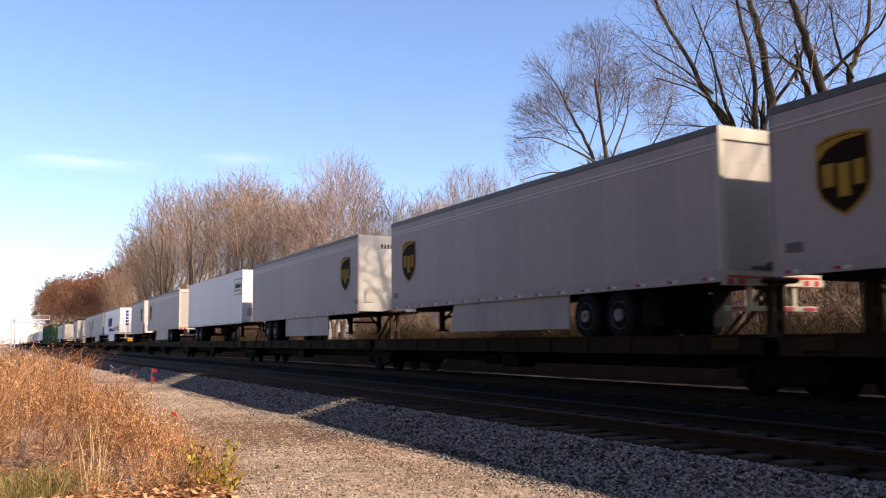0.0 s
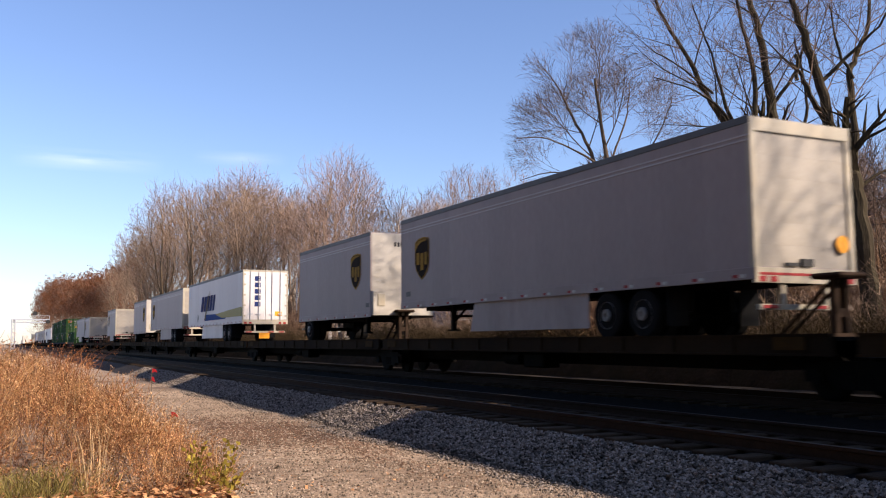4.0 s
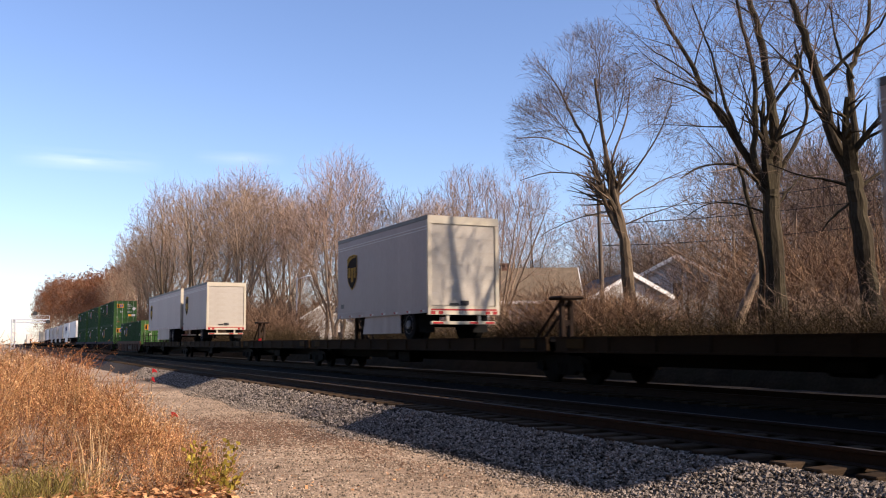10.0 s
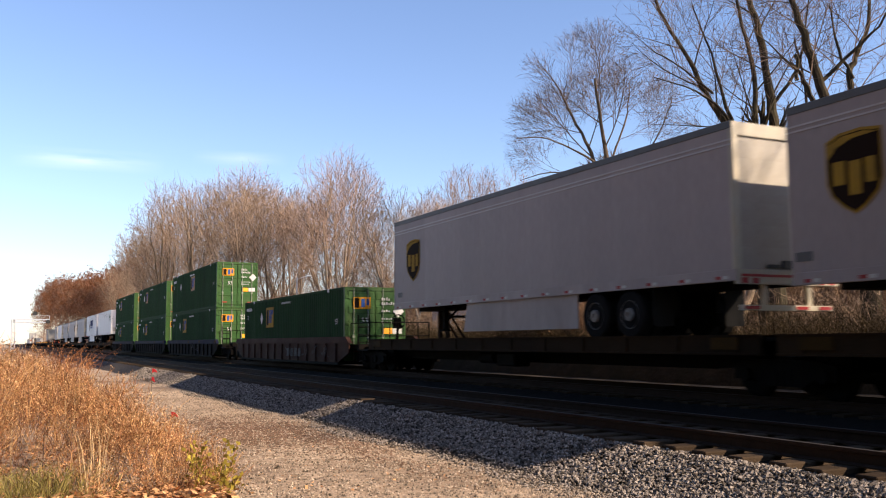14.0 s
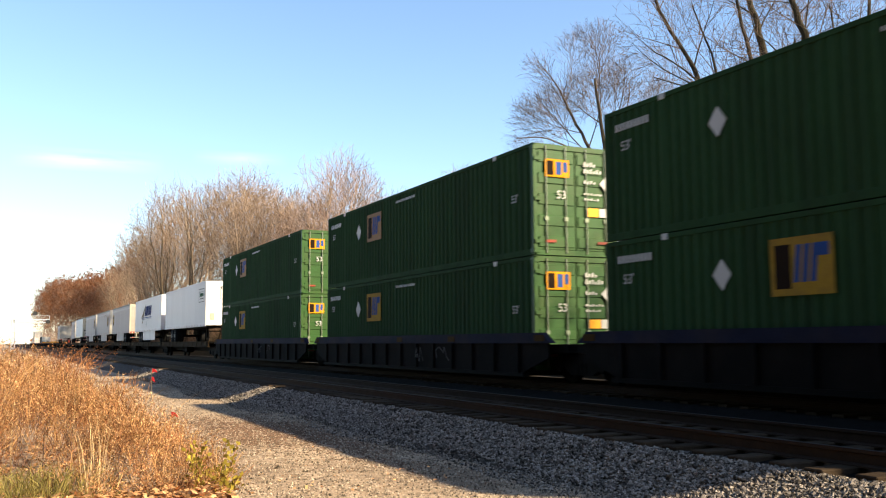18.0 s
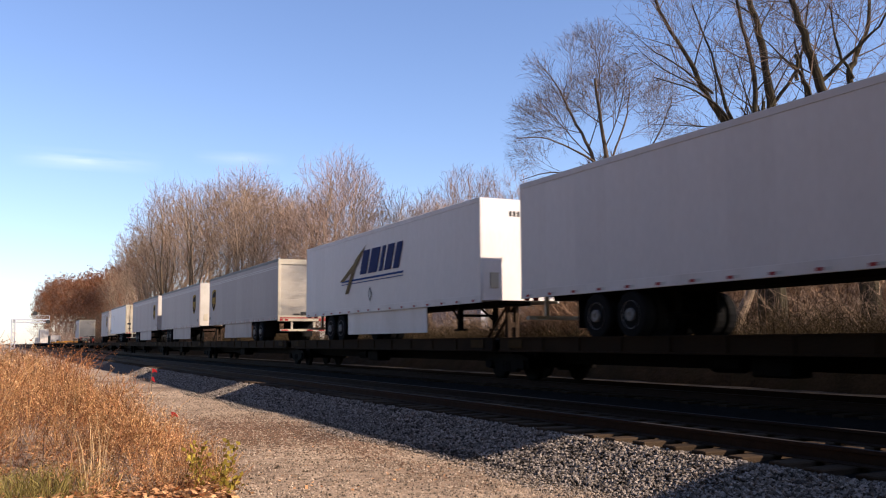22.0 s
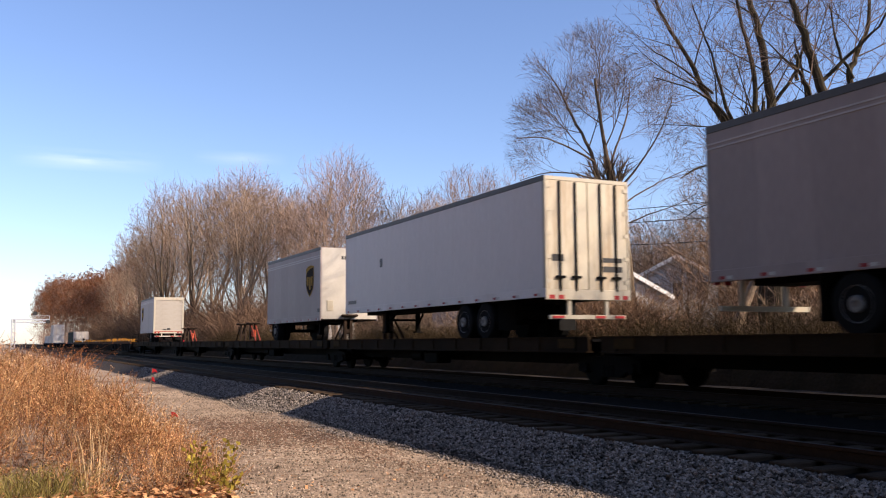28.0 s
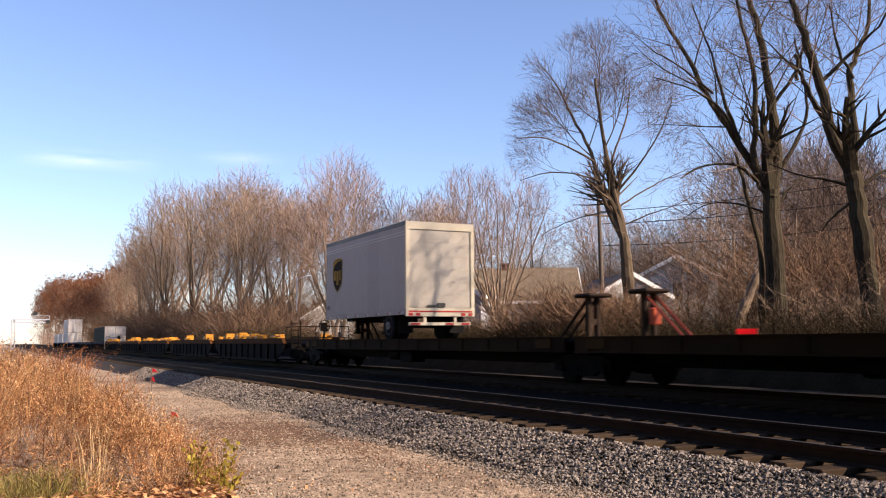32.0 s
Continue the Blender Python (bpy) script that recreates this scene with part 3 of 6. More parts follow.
def shield(parent, x, z, w=1.06, h=1.34, y=-1.312):
    """Brown shield emblem with a gold top and plain gold bars."""
    def outline(k):
        pts = [(-0.5, 0.42), (-0.25, 0.5), (0.15, 0.52), (0.5, 0.48), (0.5, -0.1), (0.42, -0.26), (0.22, -0.4), (0, -0.5), (-0.22, -0.4), (-0.42, -0.26), (-0.5, -0.1)]
        return [(x + a * w * k, z + b * h * k) for a, b in pts]
    bm = prism(bmesh.new(), outline(1.0), y, y + 0.008)
    e = part("emblem_border", bm, GOLD, parent, "dull gold shield border")
    part("emblem_field", prism(bmesh.new(), outline(0.93), y - 0.003, y), BROWN, e, "dark brown shield emblem")
    bm = prism(bmesh.new(), [(x - 0.46 * w, z + 0.38 * h), (x - 0.2 * w, z + 0.455 * h), (x + 0.2 * w, z + 0.47 * h), (x + 0.44 * w, z + 0.43 * h), (x + 0.0 * w, z + 0.41 * h), (x - 0.3 * w, z + 0.33 * h), (x - 0.46 * w, z + 0.2 * h)], y - 0.006, y - 0.003)
    part("emblem_crest", bm, GOLD, e, "gold swept crest")
    for a, b, c, d in ((-0.38, -0.16, -0.13, 0.16), (-0.09, 0.13, -0.27, 0.14), (0.2, 0.38, -0.15, 0.15)):
        part("emblem_bar", boxes((x + a * w, x + b * w, y - 0.006, y - 0.003, z + c * h, z + d * h), bevel=0.002), GOLD, e, "plain gold bar")


def slanted(bm, x0, x1, z0, z1, lean, y):
    prism(bm, [(x0, z0), (x1, z0), (x1 + lean, z1), (x0 + lean, z1)], y - 0.006, y)


def trailer(head, n, end, look_of, low=1.10, top=4.03, logo=None, logo_x=0.0, skirt=None, label="", tandem=None, number=True):
    """A road semitrailer on a flat car. end: what its leading face is (nose, roll or swing)."""
    skin = {"grey": SILVER, "white": WHITE}[look_of]
    t = thing("semitrailer", label, "semitrailer", "semitrailers on the train")
    y = 1.295
    # box: floor, roof, far wall and rails
    bm = boxes((-n + 0.03, -0.03, -y + 0.03, y - 0.03, low + 0.02, low + 0.18), (-n + 0.02, -0.02, y - 0.03, y, low + 0.05, top - 0.1), (-n, -n + 0.04, -y, y, low, top - 0.02))
    part("box_body", bm, skin, t)
    bm = boxes((-n + 0.01, -0.01, -y + 0.02, y - 0.02, top - 0.05, top))
    part("roof", bm, skin, t)
    for s in (-1, 1):
        ya, yb = s * (y - 0.03), s * (y + 0.012)
        part("top_rail", boxes((-n, 0, ya, yb, top - 0.13, top + 0.012), bevel=0.008), DARK_RAIL if look_of == "grey" or end == "swing" else skin, t)
        part("bottom_rail", boxes((-n, 0, ya, yb, low - 0.06, low + 0.16), bevel=0.008), skin, t)
    if look_of == "grey":
        for dz in (0.36, 0.45):
            part("rub_line", boxes((-n + 0.02, -0.02, -y - 0.012, -y - 0.001, top - dz, top - dz + 0.03)), PALE_LINE, t, "thin pale rail along the side")
    # side panels
    k = max(4, round(n / 1.22))
    w = n / k
    key = ("panel", look_of, round(w, 4), round(top - low, 3))
    if key not in SKINS:
        SKINS[key] = mesh_of(boxes((-w + 0.0015, -0.0015, -0.012, 0.012, low + 0.16, top - 0.13), bevel=0.0015), "side_panel", skin)
    for i in range(k):
        part("side_panel", SKINS[key], skin, t, at=pose(-i * w, -y + 0.012, 0))
    # corner posts
    for x in (-0.05, -n + 0.05):
        for s in (-1, 1):
            part("corner_post", boxes((x - 0.05, x + 0.05, s * (y - 0.06), s * (y + 0.006), low, top - 0.02), bevel=0.012), CREAM if (end != "nose" and x > -1) else skin, t)
    # conspicuity marks
    bm, bw = bmesh.new(), bmesh.new()
    m = int(n / 1.0)
    for i in range(m):
        x = -0.4 - i * (n - 0.8) / max(1, m - 1)
        box(bm, x - 0.14, x + 0.02, -y - 0.016, -y - 0.0125, low - 0.02, low + 0.04)
        box(bw, x + 0.02, x + 0.18, -y - 0.016, -y - 0.0125, low - 0.02, low + 0.04)
    part("red_reflective_tape", bm, RED, t, "row of red reflective strips")["kind"] = "stuff"
    part("white_reflective_tape", bw, WHITE_MARK, t, "row of white reflective strips")["kind"] = "stuff"
    # leading face
    if end == "nose":
        nose_skin = skin if look_of == "white" else NOSE
        part("nose_panel", boxes((-0.04, 0.0, -y + 0.05, y - 0.05, low, top - 0.02), bevel=0.015), nose_skin, t, "sunlit flat nose panel")
        part("connector_box", boxes((0.0, 0.03, -1.0, -0.72, low + 0.35, low + 0.8), bevel=0.008), CREAM, t, "pale connector box")
        part("air_connector", boxes((0.0, 0.05, 0.45, 0.9, low + 0.3, low + 0.68), bevel=0.01), BLACK, t, "dark air connector panel")
        if number:
            bm = bmesh.new()
            for i in range(6):
                box(bm, 0.001, 0.006, -0.35 + i * 0.13, -0.26 + i * 0.13, top - 0.5, top - 0.34)
            part("number_bars", bm, BLACK, t, "black number bars")
    elif end == "roll":
        part("door_frame", boxes((-0.06, 0.012, -y, y, top - 0.26, top), (-0.06, 0.012, -y, -y + 0.14, low, top - 0.26), (-0.06, 0.012, y - 0.14, y, low, top - 0.26), (-0.06, 0.02, -y, y, low - 0.12, low + 0.16), bevel=0.006), CREAM, t, "cream steel door frame")
        z0, z1 = low + 0.16, top - 0.26
        me = mesh_of(boxes((-0.05, -0.03, -y + 0.14, y - 0.14, 0.0006, (z1 - z0) / 6 - 0.0006), bevel=0.0006), "door_slat", DOOR)
        for i in range(6):
            part("door_slat", me, DOOR, t, at=pose(0, 0, z0 + i * (z1 - z0) / 6))
        bm = boxes((-0.03, 0.03, -0.12, 0.16, low + 0.2, low + 0.34), (-0.03, 0.02, -0.5, -0.2, low + 0.2, low + 0.26))
        part("door_latch", bm, BLACK, t, "dark door latch")
        part("rear_tape", boxes((0.02, 0.026, -y + 0.1, y - 0.1, low + 0.02, low + 0.07)), RED, t, "red and white rear strip")
    else:
        for s in (-1, 1):
            d = part("rear_door", boxes((-0.05, 0.0, s * 0.012, s * (y - 0.07), low + 0.14, top - 0.1), bevel=0.008), RUSTY if label.find("rust") >= 0 else WHITE, t, "swing door with lock rods")
            for yy in (0.38, 0.86):
                bm = rod(bmesh.new(), (0.035, s * yy, low + 0.1), (0.035, s * yy, top - 0.12), 0.022, sides=8)
                box(bm, 0.0, 0.07, s * yy - 0.13, s * yy + 0.13, low + 0.42, low + 0.48)
                part("lock_rod", bm, STEEL if label.find("rust") < 0 else UNDER, d, "vertical lock rod")
            bm = bmesh.new()
            for i in range(5):
                z = low + 0.35 + i * (top - low - 0.6) / 4
                box(bm, -0.01, 0.02, s * (y - 0.17), s * (y - 0.02), z - 0.05, z + 0.05)
            part("hinge_strip", bm, CREAM, d)
        part("door_frame", boxes((-0.06, 0.012, -y, y, top - 0.1, top), (-0.06, 0.02, -y, y, low - 0.12, low + 0.14), (-0.06, 0.012, -y, -y + 0.06, low, top - 0.1), (-0.06, 0.012, y - 0.06, y, low, top - 0.1), bevel=0.006), CREAM, t)
    # underride guard
    back = 0 if end != "nose" else -n
    sgn = -1 if end != "nose" else 1
    bm = boxes((back + sgn * 0.02, back + sgn * 0.12, -1.15, 1.15, 0.5, 0.6), (back + sgn * 0.03, back + sgn * 0.11, -0.62, -0.52, 0.6, low), (back + sgn * 0.03, back + sgn * 0.11, 0.52, 0.62, 0.6, low))
    part("underride_guard", bm, CREAM, t, "pale red-striped underride guard")
    part("guard_stripe", boxes((back - sgn * 0.004, back + sgn * 0.016, -1.1, -0.75, 0.52, 0.58), (back - sgn * 0.004, back + sgn * 0.016, 0.2, 0.5, 0.52, 0.58), (back - sgn * 0.004, back + sgn * 0.016, 0.8, 1.1, 0.52, 0.58)), RED, t)
    for yy in (-1.12, -0.85, 0.85, 1.12):
        part("tail_lamp", boxes((back - sgn * 0.03, back, yy - 0.08, yy + 0.08, low - 0.1, low + 0.0)), RED, t)
    # running gear
    if tandem is None:
        tandem = (-3.2, -4.45) if end != "nose" else (-n + 4.5, -n + 3.25)
    if n < 10:
        tandem = (-1.5,) if end != "nose" else (-n + 1.5,)
    lo, hi = min(tandem) - 0.7, max(tandem) + 0.7
    bm = boxes((lo, hi, -0.62, -0.5, 0.55, low), (lo, hi, 0.5, 0.62, 0.55, low))
    for x in tandem:
        rod(bm, (x, -1.0, 0.51), (x, 1.0, 0.51), 0.08, sides=8)
    box(bm, -n + 0.3, -0.3, -0.5, 0.5, low - 0.12, low + 0.02)
    part("bogie_frame", bm, UNDER, t)
    for x in tandem:
        for s in (-1, 1):
            wheel_pair(t, x, s)
    for x in tandem:
        for s in (-1, 1):
            if (end != "nose" and x == max(tandem)) or (end == "nose" and x == min(tandem)):
                xx = x + (0.75 if end != "nose" else -0.75)
                part("mud_flap", boxes((xx - 0.01, xx + 0.01, s * 0.7, s * 1.25, 0.25, low - 0.05)), TYRE, t)
    gx = -2.6 if end == "nose" else -n + 2.6
    if n < 10:
        gx = -1.9 if end == "nose" else -n + 1.9
    bm = bmesh.new()
    for s in (-1, 1):
        box(bm, gx - 0.07, gx + 0.07, s * 0.62 - 0.07, s * 0.62 + 0.07, 0.32, low)
        box(bm, gx - 0.16, gx + 0.16, s * 0.62 - 0.14, s * 0.62 + 0.14, 0.28, 0.33)
        rod(bm, (gx, s * 0.62, 0.55), (gx + (-0.9 if end == "nose" else 0.9), s * 0.5, low), 0.04)
    rod(bm, (gx, -0.62, 0.75), (gx, 0.62, 0.75), 0.04)
    part("landing_gear", bm, UNDER, t)
    if skirt:
        a, b = skirt
        bm = prism(bmesh.new(), [(a, low - 0.04), (b, low - 0.04), (b, 0.24), (a + 0.0, 0.24)] if end == "nose" else [(a, low - 0.04), (b, low - 0.04), (b + 0.0, 0.24), (a - 0.25, 0.24)], -1.24, -1.21)
        part("side_skirt", bm, skin, t, "pale aerodynamic side skirt")
    # emblems
    mid = 2.6
    yy = -y - 0.017
    if logo == "shield":
        shield(t, logo_x, mid, y=yy)
        part("unit_bars", boxes((logo_x - 1.25, logo_x - 0.9, yy, yy + 0.004, low + 0.34, low + 0.5) if logo_x < -n / 2 else (logo_x + 1.1, logo_x + 1.4, yy, yy + 0.004, low + 0.3, low + 0.46)), DARK_RAIL, t, "small grey marking bar")
    elif logo == "framed":
        x0, x1, z0, z1 = logo_x - 1.75, logo_x, top - 1.35, top - 0.45
        bm = boxes((x0, x1, yy, yy + 0.004, z1 - 0.04, z1), (x0, x1, yy, yy + 0.004, z0, z0 + 0.04), (x0, x0 + 0.04, yy, yy + 0.004, z0, z1), (x1 - 0.04, x1, yy, yy + 0.004, z0, z1))
        f = part("sign_frame", bm, BLACK, t, "black rectangular outline")
        for i in range(7):
            bm = bmesh.new()
            slanted(bm, x0 + 0.25 + i * 0.18, x0 + 0.38 + i * 0.18, z0 + 0.38, z0 + (0.72 if i == 0 else 0.6), 0.08, yy + 0.004)
            part("sign_bar", bm, SIGN_GREEN, f, "slanted dark green bar")
        part("sign_line", boxes((x0 + 0.3, x1 - 0.25, yy, yy + 0.004, z0 + 0.2, z0 + 0.27), (x0 + 0.9, x1 - 0.2, yy, yy + 0.004, z0 + 0.68, z0 + 0.71)), DARK_RAIL, f)
        bm = boxes((0.001, 0.006, -0.35, 0.95, top - 0.55, top - 0.52), (0.001, 0.006, -0.35, 0.95, top - 1.2, top - 1.17), (0.001, 0.006, -0.35, -0.32, top - 1.2, top - 0.52), (0.001, 0.006, 0.92, 0.95, top - 1.2, top - 0.52), (0.001, 0.006, -0.2, 0.8, top - 0.95, top - 0.78))
        part("nose_sign", bm, DARK_RAIL, t, "grey outlined sign on the nose")
        part("nose_vent", boxes((0.0, 0.02, 0.3, 1.0, top - 0.32, top - 0.14), bevel=0.01), BLACK, t)
    elif logo in ("stripe", "swoosh"):
        bm = bmesh.new()
        x0 = logo_x
        wd = (0.75, 1.05, 0.35, 0.7, 0.55) if logo == "stripe" else (0.65, 0.85, 0.3, 0.6, 0.5)
        za, zb = (2.0, 2.98) if logo == "stripe" else (2.47, 3.35)
        for q in wd:
            f = part("navy_block", prism(bmesh.new(), [(x0, za), (x0 + q, za), (x0 + q + 0.4, zb), (x0 + 0.4, zb)], yy - 0.006, yy), NAVY, t, "slanted navy block shape")
            x0 += q + 0.2
        if logo == "stripe":
            bm = prism(bmesh.new(), [(logo_x + 1.4, 1.38), (logo_x + 7.5, 1.38), (logo_x + 7.5, 1.62), (logo_x + 5.0, 1.74), (logo_x + 1.75, 1.78)], yy - 0.004, yy)
            part("blue_band", bm, BLUE, t, "blue side stripe")
            bm = prism(bmesh.new(), [(logo_x + 4.6, 1.72), (logo_x + 6.6, 1.46), (-0.12, 1.44), (-0.12, 1.96), (logo_x + 8.2, 1.86)], yy - 0.009, yy - 0.005)
            part("olive_band", bm, OLIVE, t, "olive gold side stripe")
            bm = prism(bmesh.new(), [(logo_x + 1.25, 1.42), (logo_x + 1.6, 1.42), (logo_x + 2.6, 2.95), (logo_x + 3.0, 3.25), (logo_x + 2.4, 2.98)], yy - 0.013, yy - 0.010)
            part("arrow_streak", bm, BRONZE, t)
            for i in range(5):
                zz = top - 0.35 - i * 0.36
                part("navy_door_block", boxes((0.002, 0.008, -0.62, -0.28, zz - 0.27, zz)), NAVY, t, "navy block shape on the door")
            part("orange_placard", boxes((0.001, 0.012, 0.55, 0.95, low + 0.35, low + 0.6)), ORANGE, t)
            part("orange_plate", boxes((0.0, 0.02, -0.35, 0.25, 0.18, 0.5)), ORANGE, t, "bright orange hanging plate")
        else:
            bm = prism(bmesh.new(), [(logo_x - 1.6, za - 0.66), (logo_x - 1.25, za - 0.66), (logo_x - 0.25, za + 0.55), (logo_x + 0.7, za + 1.1), (logo_x - 0.5, za + 0.6)], yy - 0.010, yy - 0.006)
            prism(bm, [(logo_x - 2.2, za - 0.16), (logo_x - 1.7, za - 0.16), (logo_x - 0.3, za + 0.35), (logo_x + 0.55, za + 1.0), (logo_x - 0.75, za + 0.42)], yy - 0.014, yy - 0.011)
            part("swoosh", bm, BRONZE, t, "bronze swept streaks")
            part("blue_band", boxes((logo_x - 2.0, logo_x + 4.1, yy - 0.005, yy, za - 0.2, za - 0.13)), BLUE, t)
            part("blue_band", boxes((logo_x - 2.0, logo_x + 4.1, yy - 0.005, yy, za - 0.3, za - 0.27)), BLUE, t)
        dx, dz = (-12.6, 1.62) if logo == "stripe" else (-8.5, 1.7)
        bm = prism(bmesh.new(), [(dx, dz - 0.28), (dx + 0.2, dz), (dx, dz + 0.28), (dx - 0.2, dz)], yy - 0.004, yy)
        bm2 = prism(bmesh.new(), [(dx, dz - 0.19), (dx + 0.13, dz), (dx, dz + 0.19), (dx - 0.13, dz)], yy - 0.007, yy - 0.004)
        d = part("diamond_mark", bm if logo == "swoosh" else bm, DARK_RAIL, t)
        part("diamond_inner", bm2, WHITE_MARK, d)
    elif logo == "small":
        part("small_mark", boxes((logo_x, logo_x + 0.22, yy, yy + 0.004, mid, mid + 0.3)), DARK_RAIL, t)
        part("unit_bars", boxes((-n + 0.35, -n + 1.2, yy, yy + 0.004, low + 0.3, low + 0.42)), DARK_RAIL, t)
    if end == "swing" and logo == "small":
        part("door_bars", boxes((0.002, 0.008, -1.1, -0.75, low + 0.85, low + 1.02), (0.002, 0.008, 0.45, 1.05, low + 0.85, low + 0.97), (0.002, 0.008, 0.45, 1.05, low + 0.6, low + 0.75)), BLACK, t, "black number bars")
    return rolls(t, head, DECK + 0.0)


def add_text(parent, words, size, x, y, z, material, face):
    cu = bpy.data.curves.new("marking", "FONT")
    cu.body, cu.size, cu.extrude = words, size, 0.002
    cu.materials.append(material)
    ob = new("marking", cu)
    ob.parent = parent
    ob.matrix_basis = pose(x, y, z, 90, 0, 0 if face == "side" else 90)
    return ob


def container(head, base, n=16.15, high=2.9, paint="green", label="", doors=True, marks=True, sign_x=4.5, sign=None):
    side, endm = {"green": (GREEN, GREEN_END), "pale": (CARTON, CARTON), "dark": (FAR_SIDE, CARTON)}[paint]
    c = thing("shipping_container", label, "shipping container", "containers on the train")
    y = 1.295
    # corrugated sides
    def corrugated(name, x0, x1, s):
        verts, faces = [], []
        k = max(2, round((x1 - x0) / 0.28))
        p = (x1 - x0) / k
        xs = []
        for i in range(k):
            a = x0 + i * p
            xs += [(a, 0.0), (a + 0.3 * p, 0.0), (a + 0.5 * p, 0.034), (a + 0.8 * p, 0.034)]
        xs.append((x1, 0.0))
        for x, d in xs:
            verts += [(x, s * (y - 0.006 - d), 0.16), (x, s * (y - 0.006 - d), high - 0.1)]
        for i in range(len(xs) - 1):
            q = (2 * i, 2 * i + 2, 2 * i + 3, 2 * i + 1)
            faces.append(q if s < 0 else q[::-1])
        part(name, raw(name, verts, faces, side), side, c)
    posts = [-0.06, -n + 0.06] + ([-2.0, -n + 2.0] if n > 14 else [])
    edges = sorted(posts)
    for s in (-1, 1):
        for a, b in zip(edges, edges[1:]):
            corrugated("side_panel", a + 0.06, b - 0.06, s)
        part("top_rail", boxes((-n, 0, s * (y - 0.07), s * y, high - 0.1, high), bevel=0.006), side, c)
        part("bottom_rail", boxes((-n, 0, s * (y - 0.07), s * y, 0, 0.16), bevel=0.006), side, c)
        for x in posts:
            part("post", boxes((x - 0.06, x + 0.06, s * (y - 0.09), s * (y + 0.004), 0, high), bevel=0.008), side if abs(x) > 0.1 else endm, c)
    if n > 14 and paint == "green":
        for x in (-2.0, -n + 2.0):
            part("lifting_casting", boxes((x - 0.09, x + 0.09, -y - 0.012, -y + 0.1, high - 0.13, high + 0.004), bevel=0.008), WHITE_MARK, c, "pale lifting casting")
    part("roof", boxes((-n + 0.02, -0.02, -y + 0.05, y - 0.05, high - 0.06, high - 0.015)), side, c)
    part("floor", boxes((-n + 0.02, -0.02, -y + 0.05, y - 0.05, 0.05, 0.15)), UNDER, c)
    part("rear_end", boxes((-n, -n + 0.05, -y + 0.08, y - 0.08, 0.1, high - 0.08)), side, c)
    # leading doors
    part("door_header", boxes((-0.08, 0.0, -y + 0.06, y - 0.06, high - 0.14, high), bevel=0.006), endm, c)
    part("door_sill", boxes((-0.08, 0.0, -y + 0.06, y - 0.06, 0, 0.14), bevel=0.006), endm, c)
    for s in (-1, 1):
        d = part("container_door", boxes((-0.07, -0.03, s * 0.015, s * (y - 0.09), 0.15, high - 0.15), bevel=0.006), endm, c, "sunlit green door" if paint == "green" else "pale ribbed rusty door")
        bm = bmesh.new()
        for i in range(5):
            z = 0.35 + i * (high - 0.7) / 4
            box(bm, -0.035, -0.005, s * 0.06, s * (y - 0.15), z - 0.14, z + 0.14, bevel=0.012)
        part("door_ribs", bm, endm, d)
        for yy in (0.32, 0.92):
            bm = rod(bmesh.new(), (0.015, s * yy, 0.06), (0.015, s * yy, high - 0.06), 0.022, sides=8)
            box(bm, -0.02, 0.04, s * yy - 0.05, s * yy + 0.05, 0.9, 1.0)
            part("lock_rod", bm, LOCK if paint == "green" else STEEL, d, "vertical lock rod")
        for zz in (0.35, high * 0.5, high - 0.4):
            part("hinge", boxes((-0.03, 0.03, s * (y - 0.2), s * (y - 0.02), zz - 0.05, zz + 0.05), bevel=0.008), endm, d)
    for yy in (-1, 1):
        for zz in (0.05, high - 0.17):
            part("corner_casting", boxes((-0.17, 0.008, yy * (y - 0.16), yy * (y + 0.006), zz, zz + 0.12), bevel=0.008), endm, c)
    if marks:
        f = part("yellow_sign", boxes((0.028, 0.034, -0.95, -0.22, high - 0.86, high - 0.40)), YELLOW, c, "yellow sign on the door")
        part("sign_shape", boxes((0.035, 0.038, -0.90, -0.70, high - 0.82, high - 0.44)), BROWN, f)
        part("sign_shape", boxes((0.035, 0.038, -0.62, -0.46, high - 0.80, high - 0.46), (0.035, 0.038, -0.40, -0.28, high - 0.72, high - 0.46)), BLUE, f)
        part("red_sticker", boxes((0.028, 0.034, -0.95, -0.65, 0.33, 0.40)), PINK, c)
        part("red_sticker", boxes((0.028, 0.034, 0.65, 0.95, 0.33, 0.40)), PINK, c)
        bm = bmesh.new()
        for r, (z, h2, k) in enumerate(((high - 0.52, 0.12, 4), (high - 0.70, 0.12, 6), (high - 0.98, 0.09, 4), (high - 1.28, 0.06, 6), (high - 1.42, 0.06, 5))):
            for i in range(k):
                box(bm, 0.028, 0.034, 0.25 + i * 0.1, 0.30 + i * 0.1, z, z + h2 * (1, 0.8, 1, 0.6)[i % 4])
        part("marking_bar", bm, WHITE_MARK, c, "white marking bars")["kind"] = "stuff"
        q = bmesh.new()
        vs = [q.verts.new((0.036, 0.98 + a * 0.24, high - 0.95 + b * 0.24)) for a, b in ((0, -1), (1, 0), (0, 1), (-1, 0))]
        ws = [q.verts.new((0.030, 0.98 + a * 0.24, high - 0.95 + b * 0.24)) for a, b in ((0, -1), (1, 0), (0, 1), (-1, 0))]
        q.faces.new(vs)
        for i in range(4):
            q.faces.new((vs[i], ws[i], ws[(i + 1) % 4], vs[(i + 1) % 4]))
        part("diamond_placard", q, WHITE_MARK, c, "white diamond placard")
        part("orange_label", boxes((0.028, 0.034, 0.35, 0.7, high - 1.85, high - 1.62)), ORANGE, c)
        part("white_label", boxes((0.028, 0.034, 0.72, 1.12, high - 1.85, high - 1.62)), WHITE_MARK, c)
